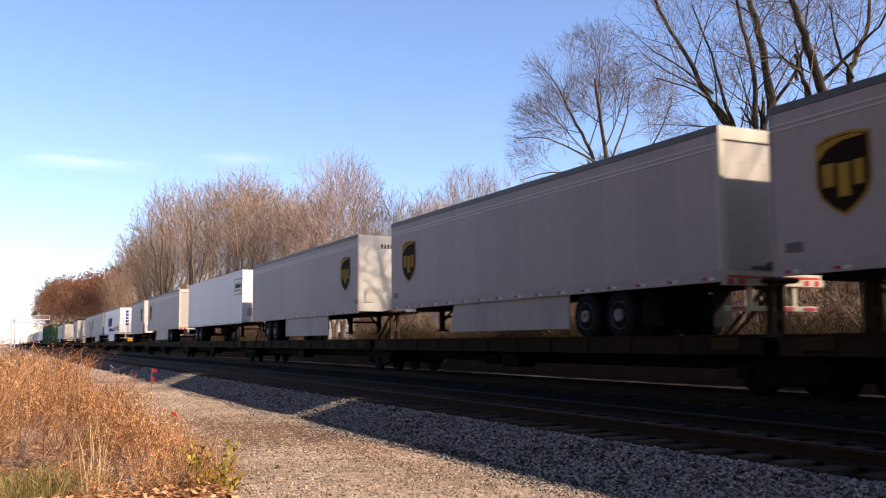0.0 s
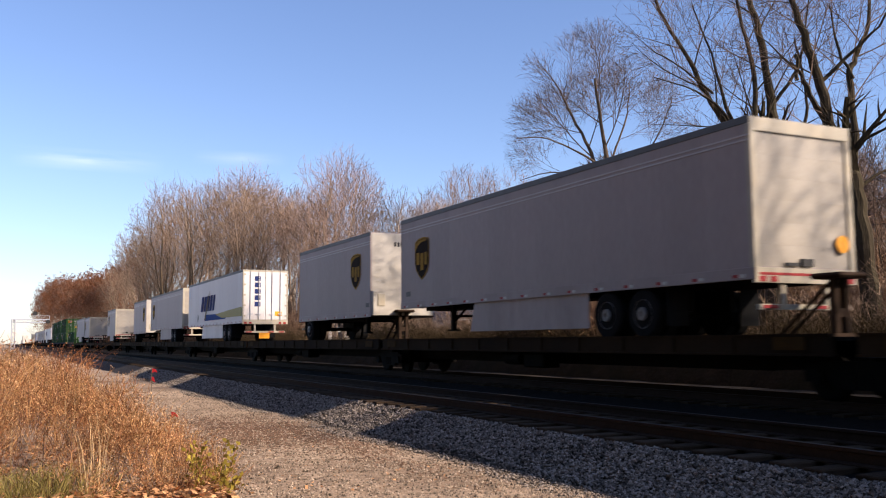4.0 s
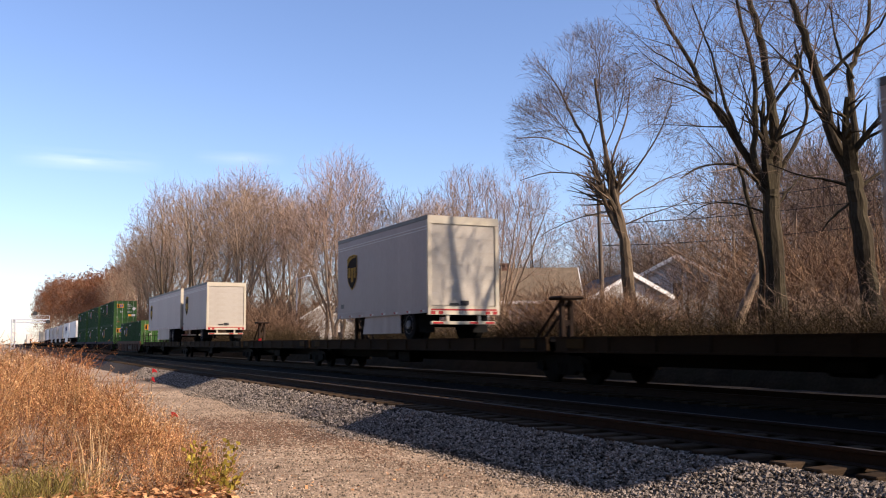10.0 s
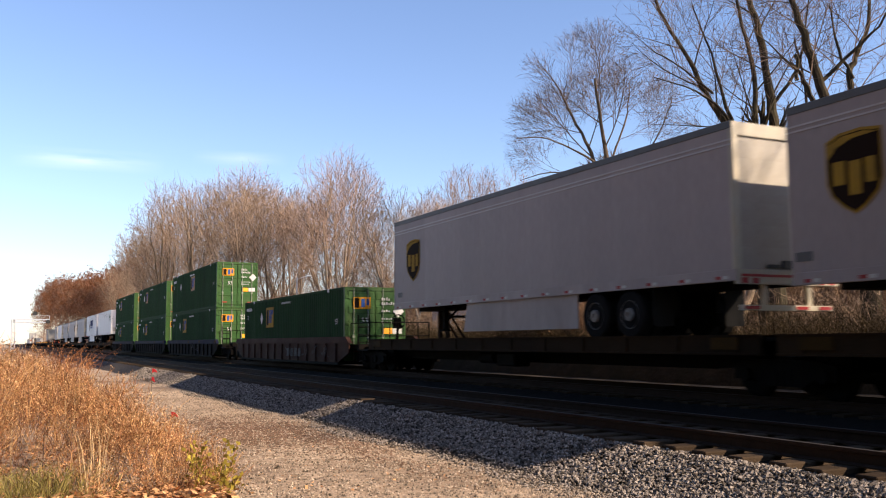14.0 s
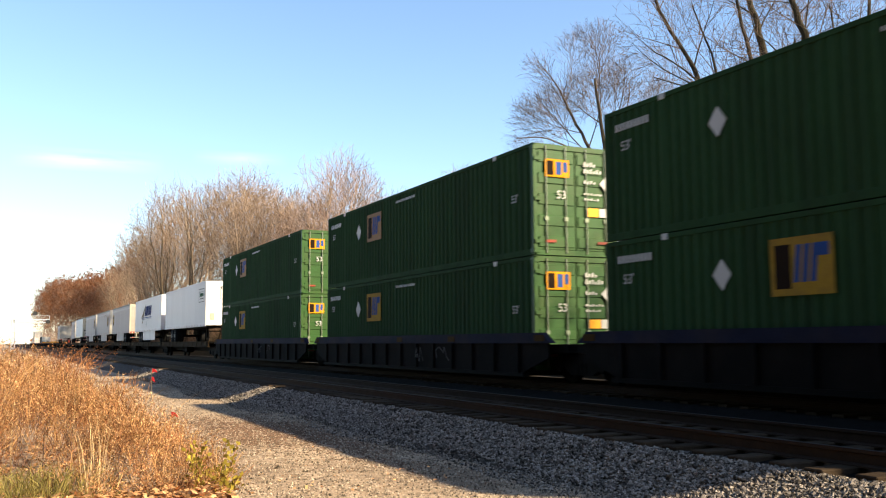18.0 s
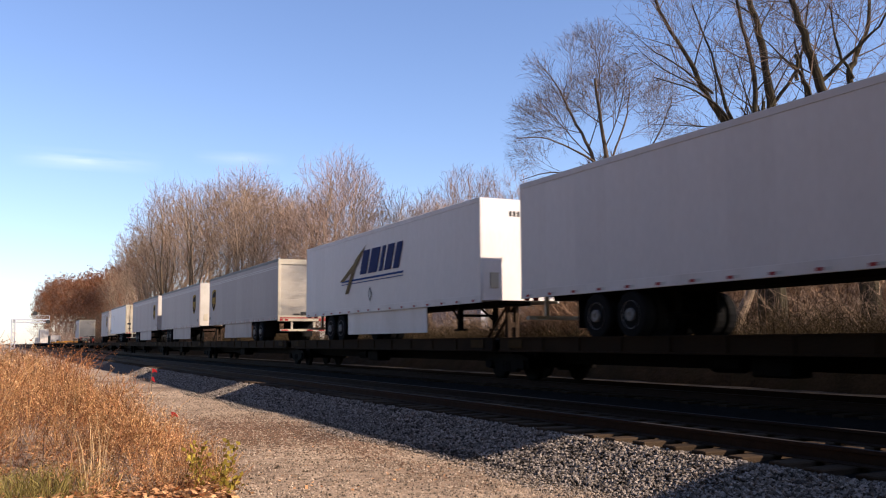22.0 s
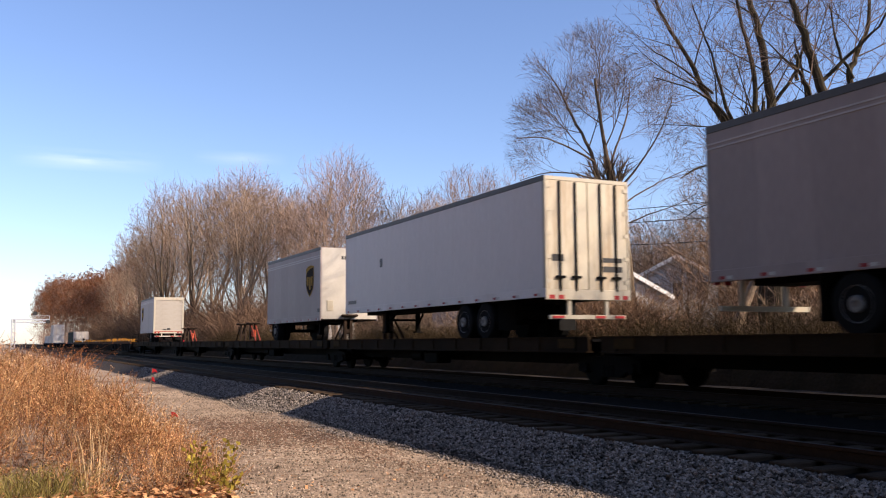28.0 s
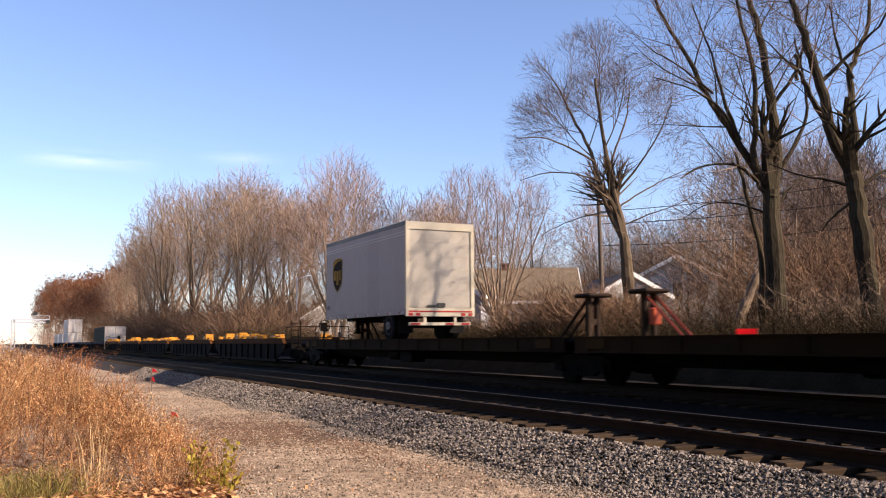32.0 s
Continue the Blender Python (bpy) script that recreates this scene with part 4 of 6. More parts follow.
        t1 = add_text(c, "53", 0.3, 0.036, -0.62, high - 1.42, WHITE_MARK, "end")
        yy = -y - 0.012
        x0 = -n + sign_x
        f = part("side_sign", boxes((x0, x0 + 1.35, yy, yy + 0.006, high - 1.42, high - 0.42)), sign or (GOLD if base < 2 else SIGN_BROWN), c, "square orange-yellow side sign")
        part("side_sign_shape", boxes((x0 + 0.1, x0 + 0.45, yy - 0.003, yy, high - 1.3, high - 0.54)), BROWN, f)
        bm = bmesh.new()
        for a in (0.5, 0.68, 0.86):
            prism(bm, [(x0 + a, high - 1.2), (x0 + a + 0.12, high - 1.2), (x0 + a + 0.2, high - 0.56), (x0 + a + 0.08, high - 0.56)], yy - 0.003, yy)
        box(bm, x0 + 1.04, x0 + 1.26, yy - 0.003, yy, high - 0.78, high - 0.56)
        part("side_sign_shape", bm, BLUE, f)
        part("side_diamond", prism(bmesh.new(), [(-n + 3.6, high - 1.25), (-n + 3.84, high - 0.95), (-n + 3.6, high - 0.65), (-n + 3.36, high - 0.95)], yy, yy + 0.006), WHITE_MARK, c, "white diamond placard")
        bm = bmesh.new()
        for i in range(9):
            box(bm, -n + 0.45 + i * 0.13, -n + 0.53 + i * 0.13, yy, yy + 0.006, high - 0.5, high - 0.34)
        for i in range(16):
            box(bm, -n / 2 - 0.85 + i * 0.1, -n / 2 - 0.80 + i * 0.1, yy, yy + 0.006, high - 0.34, high - 0.26)
        part("side_bar", bm, WHITE_MARK, c, "row of white marking bars")["kind"] = "stuff"
        add_text(c, "53'", 0.3, -n + 0.62, yy, high - 0.95, WHITE_MARK, "side")
        add_text(c, "53'", 0.3, -1.1, yy, high - 1.45, WHITE_MARK, "side")
    return rolls(c, head, base)


def well_unit(head, tail, side_mat, top_mat, front_truck=False, empty=False, label="", top=0.98, note=True):
    n = head - tail
    w = thing("well_car", label, "railway car", "well cars of the train")
    for s in (-1, 1):
        bm = prism(bmesh.new(), [(-n + 0.6, top), (-n + 0.6, 0.62), (-n + 1.9, 0.22), (-1.9, 0.22), (-0.6, 0.62), (-0.6, top)], s * 1.40, s * 1.46)
        k = int(n / 1.45)
        for i in range(k):
            x = -n + 2.0 + i * (n - 4.0) / (k - 1)
            box(bm, x - 0.06, x + 0.06, s * 1.46, s * 1.53, 0.24, top)
        part("well_side", bm, side_mat, w, "ribbed dirty steel side")
        bm = prism(bmesh.new(), [(-n + 0.4, top), (-n + 0.8, top + 0.26), (-0.8, top + 0.26), (-0.4, top)], s * 1.36, s * 1.52)
        part("top_chord", bm, top_mat, w)
        part("bottom_chord", boxes((-n + 1.7, -1.7, s * 1.34, s * 1.52, 0.14, 0.24)), UNDER, w)
        if s < 0 and note:
            bm = bmesh.new()
            for x in (-0.9, -n * 0.3, -n * 0.5, -n + 0.9):
                box(bm, x - 0.22, x + 0.22, -1.535, -1.525, top + 0.05, top + 0.2)
            part("reflector_plates", bm, PLATE, w, "yellow reflector plates")
    part("well_floor", boxes((-n + 1.7, -1.7, -1.34, 1.34, 0.16, 0.24)), UNDER, w)
    for x0, x1 in ((-1.7, -0.05), (-n + 0.05, -n + 1.7)):
        part("end_platform", boxes((x0, x1, -1.25, 1.25, 0.75, 0.95), (x0, x1, -0.4, 0.4, 0.45, 0.75)), UNDER, w)
    add_truck(w, -n - 0.1, 0)
    if front_truck:
        add_truck(w, 0.3, 0)
        bm = bmesh.new()
        for y in (-1.2, -0.75):
            rod(bm, (-0.25, y, 0.3), (-0.25, y, 2.05), 0.025)
        for i in range(6):
            rod(bm, (-0.25, -1.2, 0.4 + i * 0.3), (-0.25, -0.75, 0.4 + i * 0.3), 0.02)
        rod(bm, (-0.9, -1.25, 1.0), (-0.9, -1.25, 1.75), 0.02)
        rod(bm, (-0.9, -1.25, 1.75), (-0.1, -1.25, 1.75), 0.02)
        part("ladder", bm, UNDER, w)
        bm = bmesh.new()
        for i in range(14):
            a, b = 2 * math.pi * i / 14, 2 * math.pi * (i + 1) / 14
            rod(bm, (0.0, 0.35 + 0.27 * math.cos(a), 1.8 + 0.27 * math.sin(a)), (0.0, 0.35 + 0.27 * math.cos(b), 1.8 + 0.27 * math.sin(b)), 0.022, sides=6)
            if i % 3 == 0:
                rod(bm, (0.0, 0.35, 1.8), (0.0, 0.35 + 0.26 * math.cos(a), 1.8 + 0.26 * math.sin(a)), 0.016, sides=5)
        rod(bm, (-0.12, 0.35, 0.9), (-0.05, 0.35, 1.8), 0.05)
        box(bm, -0.2, -0.03, 0.2, 0.5, 1.55, 1.95, bevel=0.02)
        part("brake_wheel", bm, UNDER, w, "dark round brake wheel")
        for y in (-1.2, -0.4, 0.75, 1.2):
            part("railing_post", rod(bmesh.new(), (0.95, y, 0.75), (0.95, y, 1.75), 0.022), UNDER, w)
        for z in (1.25, 1.75):
            part("railing_bar", rod(bmesh.new(), (0.95, -1.2, z), (0.95, 1.2, z), 0.02), UNDER, w)
            part("railing_bar", rod(bmesh.new(), (-0.1, -1.2, z), (0.95, -1.2, z), 0.02), UNDER, w)
        bm = boxes((-0.1, 1.05, -1.3, 1.3, 0.70, 0.76), (0.1, 0.5, -1.3, -1.0, 0.3, 0.36), (0.1, 0.14, -1.3, -1.26, 0.3, 0.72), (0.46, 0.5, -1.3, -1.26, 0.3, 0.72))
        rod(bm, (0.2, -0.7, 0.92), (0.9, -0.7, 0.92), 0.14, sides=10)
        box(bm, 0.3, 0.8, 0.35, 0.8, 0.76, 1.05, bevel=0.02)
        part("end_walkway", bm, UNDER, w)
        part("coupler", boxes((1.0, 1.75, -0.12, 0.12, 0.68, 0.9), (1.6, 1.85, -0.2, 0.2, 0.62, 0.95), bevel=0.02), UNDER, w)
    if top_mat is WELL_RED or (side_mat is WELL_DARK and top_mat is WELL_BLUE and note):
        rng = random.Random(int(abs(head) * 3))
        for k in range(5 if top_mat is WELL_RED else 2):
            bm = bmesh.new()
            x, z = (-3.6 - 1.3 * k if top_mat is WELL_RED else -n * 0.35 - 1.6 * k), 0.55
            p = Vector((x, -1.541, z))
            for i in range(7):
                q = Vector((x + 0.11 * i + rng.uniform(-0.1, 0.2), -1.541, z + rng.uniform(-0.15, 0.38)))
                rod(bm, p, q, 0.018, sides=4)
                p = q
            bmesh.ops.scale(bm, vec=(1, 0.2, 1), space=Matrix.Translation((0, 1.541, 0)), verts=bm.verts)
            part("paint_scrawl", bm, GRAFFITI, w, "pale sprayed scrawl")
        if top_mat is WELL_RED:
            for i, x in enumerate((-8.6, -8.0, -7.4, -6.85)):
                part("letter_bar", boxes((x, x + 0.34, -1.545, -1.535, 0.42, 0.78)), GRAFFITI, w, "plain pale lettering bar")
    if empty:
        rng = random.Random(int(head * 7) % 97)
        for k in range(7):
            x = -1.8 - (n - 3.6) * (k + 0.8 * (rng.random() - 0.5)) / 6
            s = rng.choice((-1, 1))
            a, t2 = rng.uniform(0.12, 0.5), rng.uniform(0.02, 0.22)
            bm = boxes((x - a, x + a, s * 0.8, s * 1.28, top + 0.2, top + 0.26 + t2), (x - 0.12, x + 0.1, s * 0.7, s * 1.2, top + 0.2, top + 0.36 + 1.2 * t2), bevel=0.03)
            rod(bm, (x - a - 0.8, s * 1.1, top + 0.32), (x + a + 0.6, s * 1.1, top + 0.36), 0.05)
            part("container_guide", bm, GUIDE, w, "amber yellow container guide")
    return rolls(w, head, 0.0)


SHIELD_LABEL = "grey-white semitrailer with brown shield emblem"
HI = [(-0.9, -1.0, False)]
# flat cars ahead of the stacks
flat_unit(236.6, 219.5, True, [(-16.2, 1.0, False)])
for a, b in ((219.2, 200.7), (200.4, 181.7), (181.4, 162.7), (162.3, 143.1), (142.8, 123.9)):
    flat_unit(a, b, False, [(-1.0, -1.0, False)])
flat_unit(123.6, 105.1, False, [(-17.4, 1.0, False)])
flat_unit(104.8, 86.3, False, [(-17.4, 1.0, False)])
flat_unit(86.0, 67.3, False, [(-1.2, -1.0, False)])
flat_unit(67.0, 48.2, False, [(-1.2, -1.0, True), (-16.5, 1.0, False)])
short_flat = flat_unit(47.9, 36.0, False, [], note="empty")
part("red_board", boxes((-8.35, -7.85, -1.412, -1.40, 0.055, 0.155)), RED_BOARD, short_flat, "small red board on the deck edge")
flat_unit(35.7, 16.9, False, [(-0.9, -1.0, False), (-17.2, 1.0, False)])
flat_unit(16.6, -2.4, False, [(-15.5, 1.0, False)])
trailer(235.6, 16.15, "roll", "grey", logo="shield", logo_x=-14.6, skirt=(-11.2, -5.2), label=SHIELD_LABEL + " on flat car")
trailer(218.2, 16.0, "roll", "grey", logo="shield", logo_x=-14.5, skirt=(-11.3, -5.2), label=SHIELD_LABEL + " and side skirt on flat car")
trailer(198.9, 15.95, "nose", "grey", logo="shield", logo_x=-1.36, skirt=(-9.8, -3.6), label=SHIELD_LABEL + ", nose first, on flat car")
trailer(180.6, 16.1, "nose", "white", logo="framed", logo_x=-0.14, label="plain white semitrailer with a black-framed sign, riding a flat car")
trailer(160.6, 15.95, "roll", "grey", logo="shield", logo_x=-14.25, skirt=(-10.8, -5.2), label=SHIELD_LABEL + ", roll door first, on flat car")
trailer(141.8, 8.75, "nose", "grey", low=0.92, top=3.98, logo="shield", logo_x=-1.5, label="short " + SHIELD_LABEL + " on flat car")
trailer(122.3, 16.15, "swing", "white", logo="stripe", logo_x=-11.67, skirt=(-11.2, -5.27), label="white semitrailer with navy blocks and blue and olive stripes")
trailer(103.7, 15.75, "roll", "grey", logo="shield", logo_x=-14.0, skirt=(-10.2, -5.2), label=SHIELD_LABEL + " and side skirt on flat car")
trailer(84.9, 8.4, "nose", "grey", low=0.92, top=3.98, logo="shield", logo_x=-1.42, label="short " + SHIELD_LABEL + ", nose first, on flat car")
trailer(59.95, 8.5, "roll", "grey", low=0.92, top=3.98, logo="shield", logo_x=-6.85, skirt=(-5.6, -2.3), label="short " + SHIELD_LABEL + ", roll door first")
trailer(25.65, 8.35, "roll", "grey", low=0.92, top=3.93, logo="shield", logo_x=-7.0, label="short " + SHIELD_LABEL + ", roll door first")
trailer(16.0, 16.1, "roll", "grey", logo="shield", logo_x=-14.5, skirt=(-10.8, -5.2), label=SHIELD_LABEL + " and side skirt on flat car")
def sticker(t, y, z):
    bm = disc_stack(bmesh.new(), [(-0.004, 0.17), (0.004, 0.17)], 18)
    bmesh.ops.rotate(bm, verts=bm.verts, cent=(0, 0, 0), matrix=Matrix.Rotation(radians(90), 3, "Z"))
    bmesh.ops.translate(bm, verts=bm.verts, vec=(0.03, y, z))
    part("round_sticker", bm, ORANGE, t, "round orange-yellow sticker")


for ob, place, z in MOVERS:
    if place == 160.6:
        sticker(ob, 0.95, 1.75)
# well cars with containers
well_unit(-3.6, -22.8, WELL_RED, WELL_RED, True, label="faded red-brown well car carrying one green container", note=False)
container(-5.1, 0.30, label="dark green corrugated container sitting low in a well car")
for k, (a, b) in enumerate(((-27.0, -46.2), (-46.5, -65.6), (-65.9, -85.4))):
    well_unit(a, b, WELL_DARK, WELL_BLUE, k == 0, label="dirty, shade-darkened well car with blue top sill carrying stacked containers")
for a, low_sign, high_sign in ((-28.75, 4.8, 7.6), (-47.95, 4.5, 4.5), (-67.8, 4.5, 4.5)):
    container(a, 0.30, sign_x=low_sign, sign=GOLD, label="dark green corrugated container, lower of a stack")
    container(a + 0.03, 3.22, sign_x=high_sign, label="dark green corrugated container stacked on another")
# flat cars behind the stacks
flat_unit(-87.6, -106.2, True, [(-1.6, -1.0, False)])
for a, b in ((-106.5, -125.6), (-145.9, -164.6), (-164.9, -185.6), (-204.4, -223.3)):
    flat_unit(a, b, False, [(-1.3, -1.0, False)] + ([(-17.6, 1.0, True)] if a < -200 else []))
flat_unit(-126.3, -145.6, False, [(-16.6, 1.0, False)])
flat_unit(-186.0, -204.1, False, [(-15.2, 1.0, False)])
empty_flat = flat_unit(-223.7, -242.1, False, [(-0.7, -1.0, True), (-17.3, 1.0, True)], note="empty with raised hitches")
part("red_board", boxes((-13.1, -12.62, -1.412, -1.40, 0.055, 0.155)), RED_BOARD, empty_flat, "small red board on the deck edge")
flat_unit(-242.5, -262.4, False, [(-0.7, -1.0, True), (-16.6, 1.0, False)])
trailer(-88.95, 16.15, "nose", "white", logo="framed", logo_x=-0.5, label="plain white semitrailer with a black-framed sign, riding a flat car")
trailer(-107.3, 16.2, "nose", "white", logo="swoosh", logo_x=-9.54, skirt=(-11.0, -3.74), label="white semitrailer with navy blocks and bronze streaks")
trailer(-128.1, 16.15, "roll", "grey", logo="shield", logo_x=-14.75, skirt=(-11.6, -5.35), label=SHIELD_LABEL + ", roll door first, on flat car")
trailer(-147.5, 16.1, "nose", "grey", logo="shield", logo_x=-1.84, skirt=(-10.5, -3.4), label=SHIELD_LABEL + ", nose first, on flat car")
trailer(-165.8, 16.3, "nose", "grey", logo="shield", logo_x=-1.84, skirt=(-10.8, -3.8), label=SHIELD_LABEL + " and side skirt on flat car")
trailer(-187.9, 14.5, "swing", "white", top=4.1, logo="small", logo_x=-10.9, label="plain white semitrailer with rust-streaked swing doors")
trailer(-205.55, 8.4, "nose", "grey", low=0.92, top=3.98, logo="shield", logo_x=-1.43, label="short " + SHIELD_LABEL + ", nose first, on flat car")
trailer(-252.0, 8.2, "roll", "grey", low=0.92, top=4.0, logo="shield", logo_x=-6.8, label="short " + SHIELD_LABEL + ", roll door first")
for ob, place, z in MOVERS:
    if place == -128.1:
        sticker(ob, 0.85, 1.85)
# empty wells and the last loads
for k in range(5):
    well_unit(-265.3 - 16.4 * k, -281.2 - 16.4 * k, WELL_DARK, RUST_EDGE, k == 0, True, label="empty dark well car with bright yellow guides", note=False)
for k in range(7):
    well_unit(-347.6 - 17.6 * k, -364.9 - 17.6 * k, WELL_DARK, WELL_BLUE, k == 0, label="dark well car far back in the train", note=False)
container(-348.8, 0.3, 14.6, 2.9, "dark", "dark container with pale ribbed doors, far back", marks=False)
for k in (4, 5, 6):
    a = -348.8 - 17.6 * k
    container(a, 0.3, 14.6, 2.9, "pale", "pale container, lower of a far stack", marks=False)
    if k == 4:
        container(a, 3.22, 14.6, 2.6, "pale", "pale container on top of a far stack", marks=False)

# ---- trees ----
class Wood:
    """Tapered limbs grown into a crown volume, kept as one trunk mesh and one crown mesh."""

    def __init__(self, seed):
        self.r = random.Random(seed)
        self.thick, self.thin = ([], []), ([], [])
        self.seeds, self.ways = [], []

    def tube(self, pts, radii, sides, thin):
        v, f = self.thin if thin else self.thick
        base = len(v)
        for i, p in enumerate(pts):
            d = (pts[min(i + 1, len(pts) - 1)] - pts[max(i - 1, 0)])
            if d.length < 1e-6:
                d = Vector((0, 0, 1))
            d.normalize()
            u = d.cross(Vector((0.31, 0.87, 0.13)))
            u.normalize()
            w = d.cross(u)
            for k in range(sides):
                a = 2 * math.pi * k / sides
                q = p + radii[i] * (math.cos(a) * u + math.sin(a) * w)
                v.append((q.x, q.y, q.z))
        for i in range(len(pts) - 1):
            for k in range(sides):
                j = (k + 1) % sides
                f.append((base + i * sides + k, base + i * sides + j, base + (i + 1) * sides + j, base + (i + 1) * sides + k))

    def blade(self, a, b, radius):
        """A last fine twig."""
        v, f = self.thin
        r = self.r
        u = (b - a).cross(Vector((r.gauss(0, 1), r.gauss(0, 1), r.gauss(0, 1))))
        if u.length < 1e-6:
            return
        u = u.normalized() * radius
        k = len(v)
        v += [tuple(a - u), tuple(a + u), tuple(b + u * 0.4), tuple(b - u * 0.4)]
        f.append((k, k + 1, k + 2, k + 3))

    def stem(self, way, r0, r1, first=0.3, depth=0.0, wob=0.02):
        """A main stem through (across, up) points in metres; limbs may start on it past 'first'."""
        r = self.r
        knots = [Vector((ACROSS.x * a + AWAY.x * depth * i, ACROSS.y * a + AWAY.y * depth * i, z)) for i, (a, z) in enumerate(way)]
        pts = []
        for i in range(len(knots) - 1):
            p0, p1, p2, p3 = knots[max(i - 1, 0)], knots[i], knots[i + 1], knots[min(i + 2, len(knots) - 1)]
            for s in range(4):
                t = s / 4
                pts.append(0.5 * (2 * p1 + (p2 - p0) * t + (2 * p0 - 5 * p1 + 4 * p2 - p3) * t * t + (3 * p1 - 3 * p2 + p3 - p0) * t ** 3) + Vector((r.gauss(0, wob), r.gauss(0, wob), 0)))
        pts.append(knots[-1])
        n = len(pts) - 1
        radii = [(r0 + (r1 - r0) * (i / n) ** 0.8) * r.uniform(0.93, 1.08) for i in range(n + 1)]
        self.tube(pts, radii, 10 if r0 > 0.12 else 6, False)
        self.seeds += [tuple(p) for i, p in enumerate(pts) if i >= first * n]
        self.ways += [((pts[min(i + 1, n)] - pts[max(i - 1, 0)]).normalized(), radii[i], i == n) for i in range(n + 1) if i >= first * n]

    def room(self, p, d, balls):
        """How far p can go along d inside the crown's ellipsoids (across, away, up)."""
        best = 0.0
        for centre, half in balls:
            o = Vector(((p.dot(ACROSS) - centre[0]) / half[0], (p.dot(AWAY) - centre[1]) / half[1], (p.z - centre[2]) / half[2]))
            e = Vector((d.dot(ACROSS) / half[0], d.dot(AWAY) / half[1], d.z / half[2]))
            a, b, c = e.dot(e), o.dot(e), o.dot(o) - 1
            if b * b - a * c > 0:
                best = max(best, (-b + math.sqrt(b * b - a * c)) / a)
        return best

    def bough(self, p, d, length, radius, level, balls, up, gaps, twig_r, least, reach):
        """A smooth limb bending upward, with side limbs set round it."""
        r = self.r
        steps = (6, 4, 2)[level]
        pts, radii, d = [p], [radius], d.normalized()
        for i in range(steps):
            d = (d + Vector((r.gauss(0, 0.07), r.gauss(0, 0.07), r.gauss(0, 0.05) + up))).normalized()
            p = p + d * (length / steps)
            pts.append(p)
            radii.append(max(radius * (1 - 0.8 * (i + 1) / steps), least * 0.7))
        self.tube(pts, radii, 5 if radius > 0.03 else 3, radius < 0.03)
        count = max(2, int(length / gaps[level]))
        turn = r.uniform(0, 6.28)
        for k in range(count):
            f = 0.2 + 0.8 * (k + r.random()) / count
            i = min(int(f * steps), steps - 1)
            q = pts[i].lerp(pts[i + 1], f * steps - i)
            ax = (pts[i + 1] - pts[i]).normalized()
            turn += 2.4 + r.gauss(0, 0.3)
            u = ax.cross(Vector((0.3, 0.2, 0.93))).normalized()
            side = u * math.cos(turn) + ax.cross(u) * math.sin(turn)
            ang = radians(r.uniform(26, 46))
            nd = ax * math.cos(ang) + side * math.sin(ang)
            far = min((length * (1 - f) * 0.85 + 0.6 * reach) * r.uniform(0.7, 1.15), self.room(q, nd, balls) + 0.15)
            if far < 0.08:
                continue
            if level == len(gaps) - 1:
                self.blade(q, q + (nd + Vector((0, 0, up))).normalized() * min(far, reach), twig_r)
            else:
                self.bough(q, nd, far, max(radii[i] * 0.6, least), level + 1, balls, up, gaps, twig_r, least, reach)

    def fan_out(self, balls, up=0.05, gaps=(0.3, 0.17, 0.13), every=1, twig_r=0.0045, longest=4.0, least=0.005, reach=0.5):
        """Boughs from the stems out to the edge of the crown."""
        r = self.r
        turn = 0.0
        for (p, (ax, radius, tip)) in list(zip(self.seeds, self.ways))[::every]:
            p = Vector(p)
            turn += 2.4 + r.gauss(0, 0.25)
            u = ax.cross(Vector((0.3, 0.2, 0.93))).normalized()
            side = u * math.cos(turn) + ax.cross(u) * math.sin(turn)
            ang = radians(8 if tip else r.uniform(32, 58))
            d = ax * math.cos(ang) + side * math.sin(ang)
            far = min(self.room(p, d, balls) * r.uniform(0.75, 1.02), longest)
            if far > 0.33 * longest:
                self.bough(p, d, far, radius if tip else min(radius * 0.4, 0.011 + 0.0065 * far), 0, balls, up, gaps, twig_r, least, reach)

    def make(self, name, label, bark, twigs, leaf=None, leaves=0, category="tree", group="lineside trees"):
        t = thing(name, label, category, group)
        part("trunk", raw("trunk", *self.thick, bark), bark, t)
        if self.thin[0]:
            part("crown", raw("crown", *self.thin, twigs), twigs, t, "fine bare twigs")
        if leaf:
            r, v, f = self.r, [], []
            tips = self.thin[0][:: 7]
            for _ in range(leaves):
                x, y, z = r.choice(tips)
                c = Vector((x + r.gauss(0, 0.2), y + r.gauss(0, 0.2), z + r.gauss(0, 0.2)))
                a = Vector((r.gauss(0, 1), r.gauss(0, 1), r.gauss(0, 1))).normalized() * 0.12
                b = a.cross(Vector((r.gauss(0, 1), r.gauss(0, 1), r.gauss(0, 1)))).normalized() * 0.09
                k = len(v)
                v += [tuple(c + a), tuple(c + b), tuple(c - a), tuple(c - b)]
                f.append((k, k + 1, k + 2, k + 3))
            part("dead_leaves", raw("dead_leaves", v, f, leaf), leaf, t, "clinging russet leaves")
        return t


ACROSS, AWAY = Vector((0.4387, 0.8986, 0)), Vector((-0.8986, 0.4387, 0))


def at_ground(x, y, turn=0.0):
    return pose(x, y, ground_height(x, y) - 0.08, 0, 0, turn)


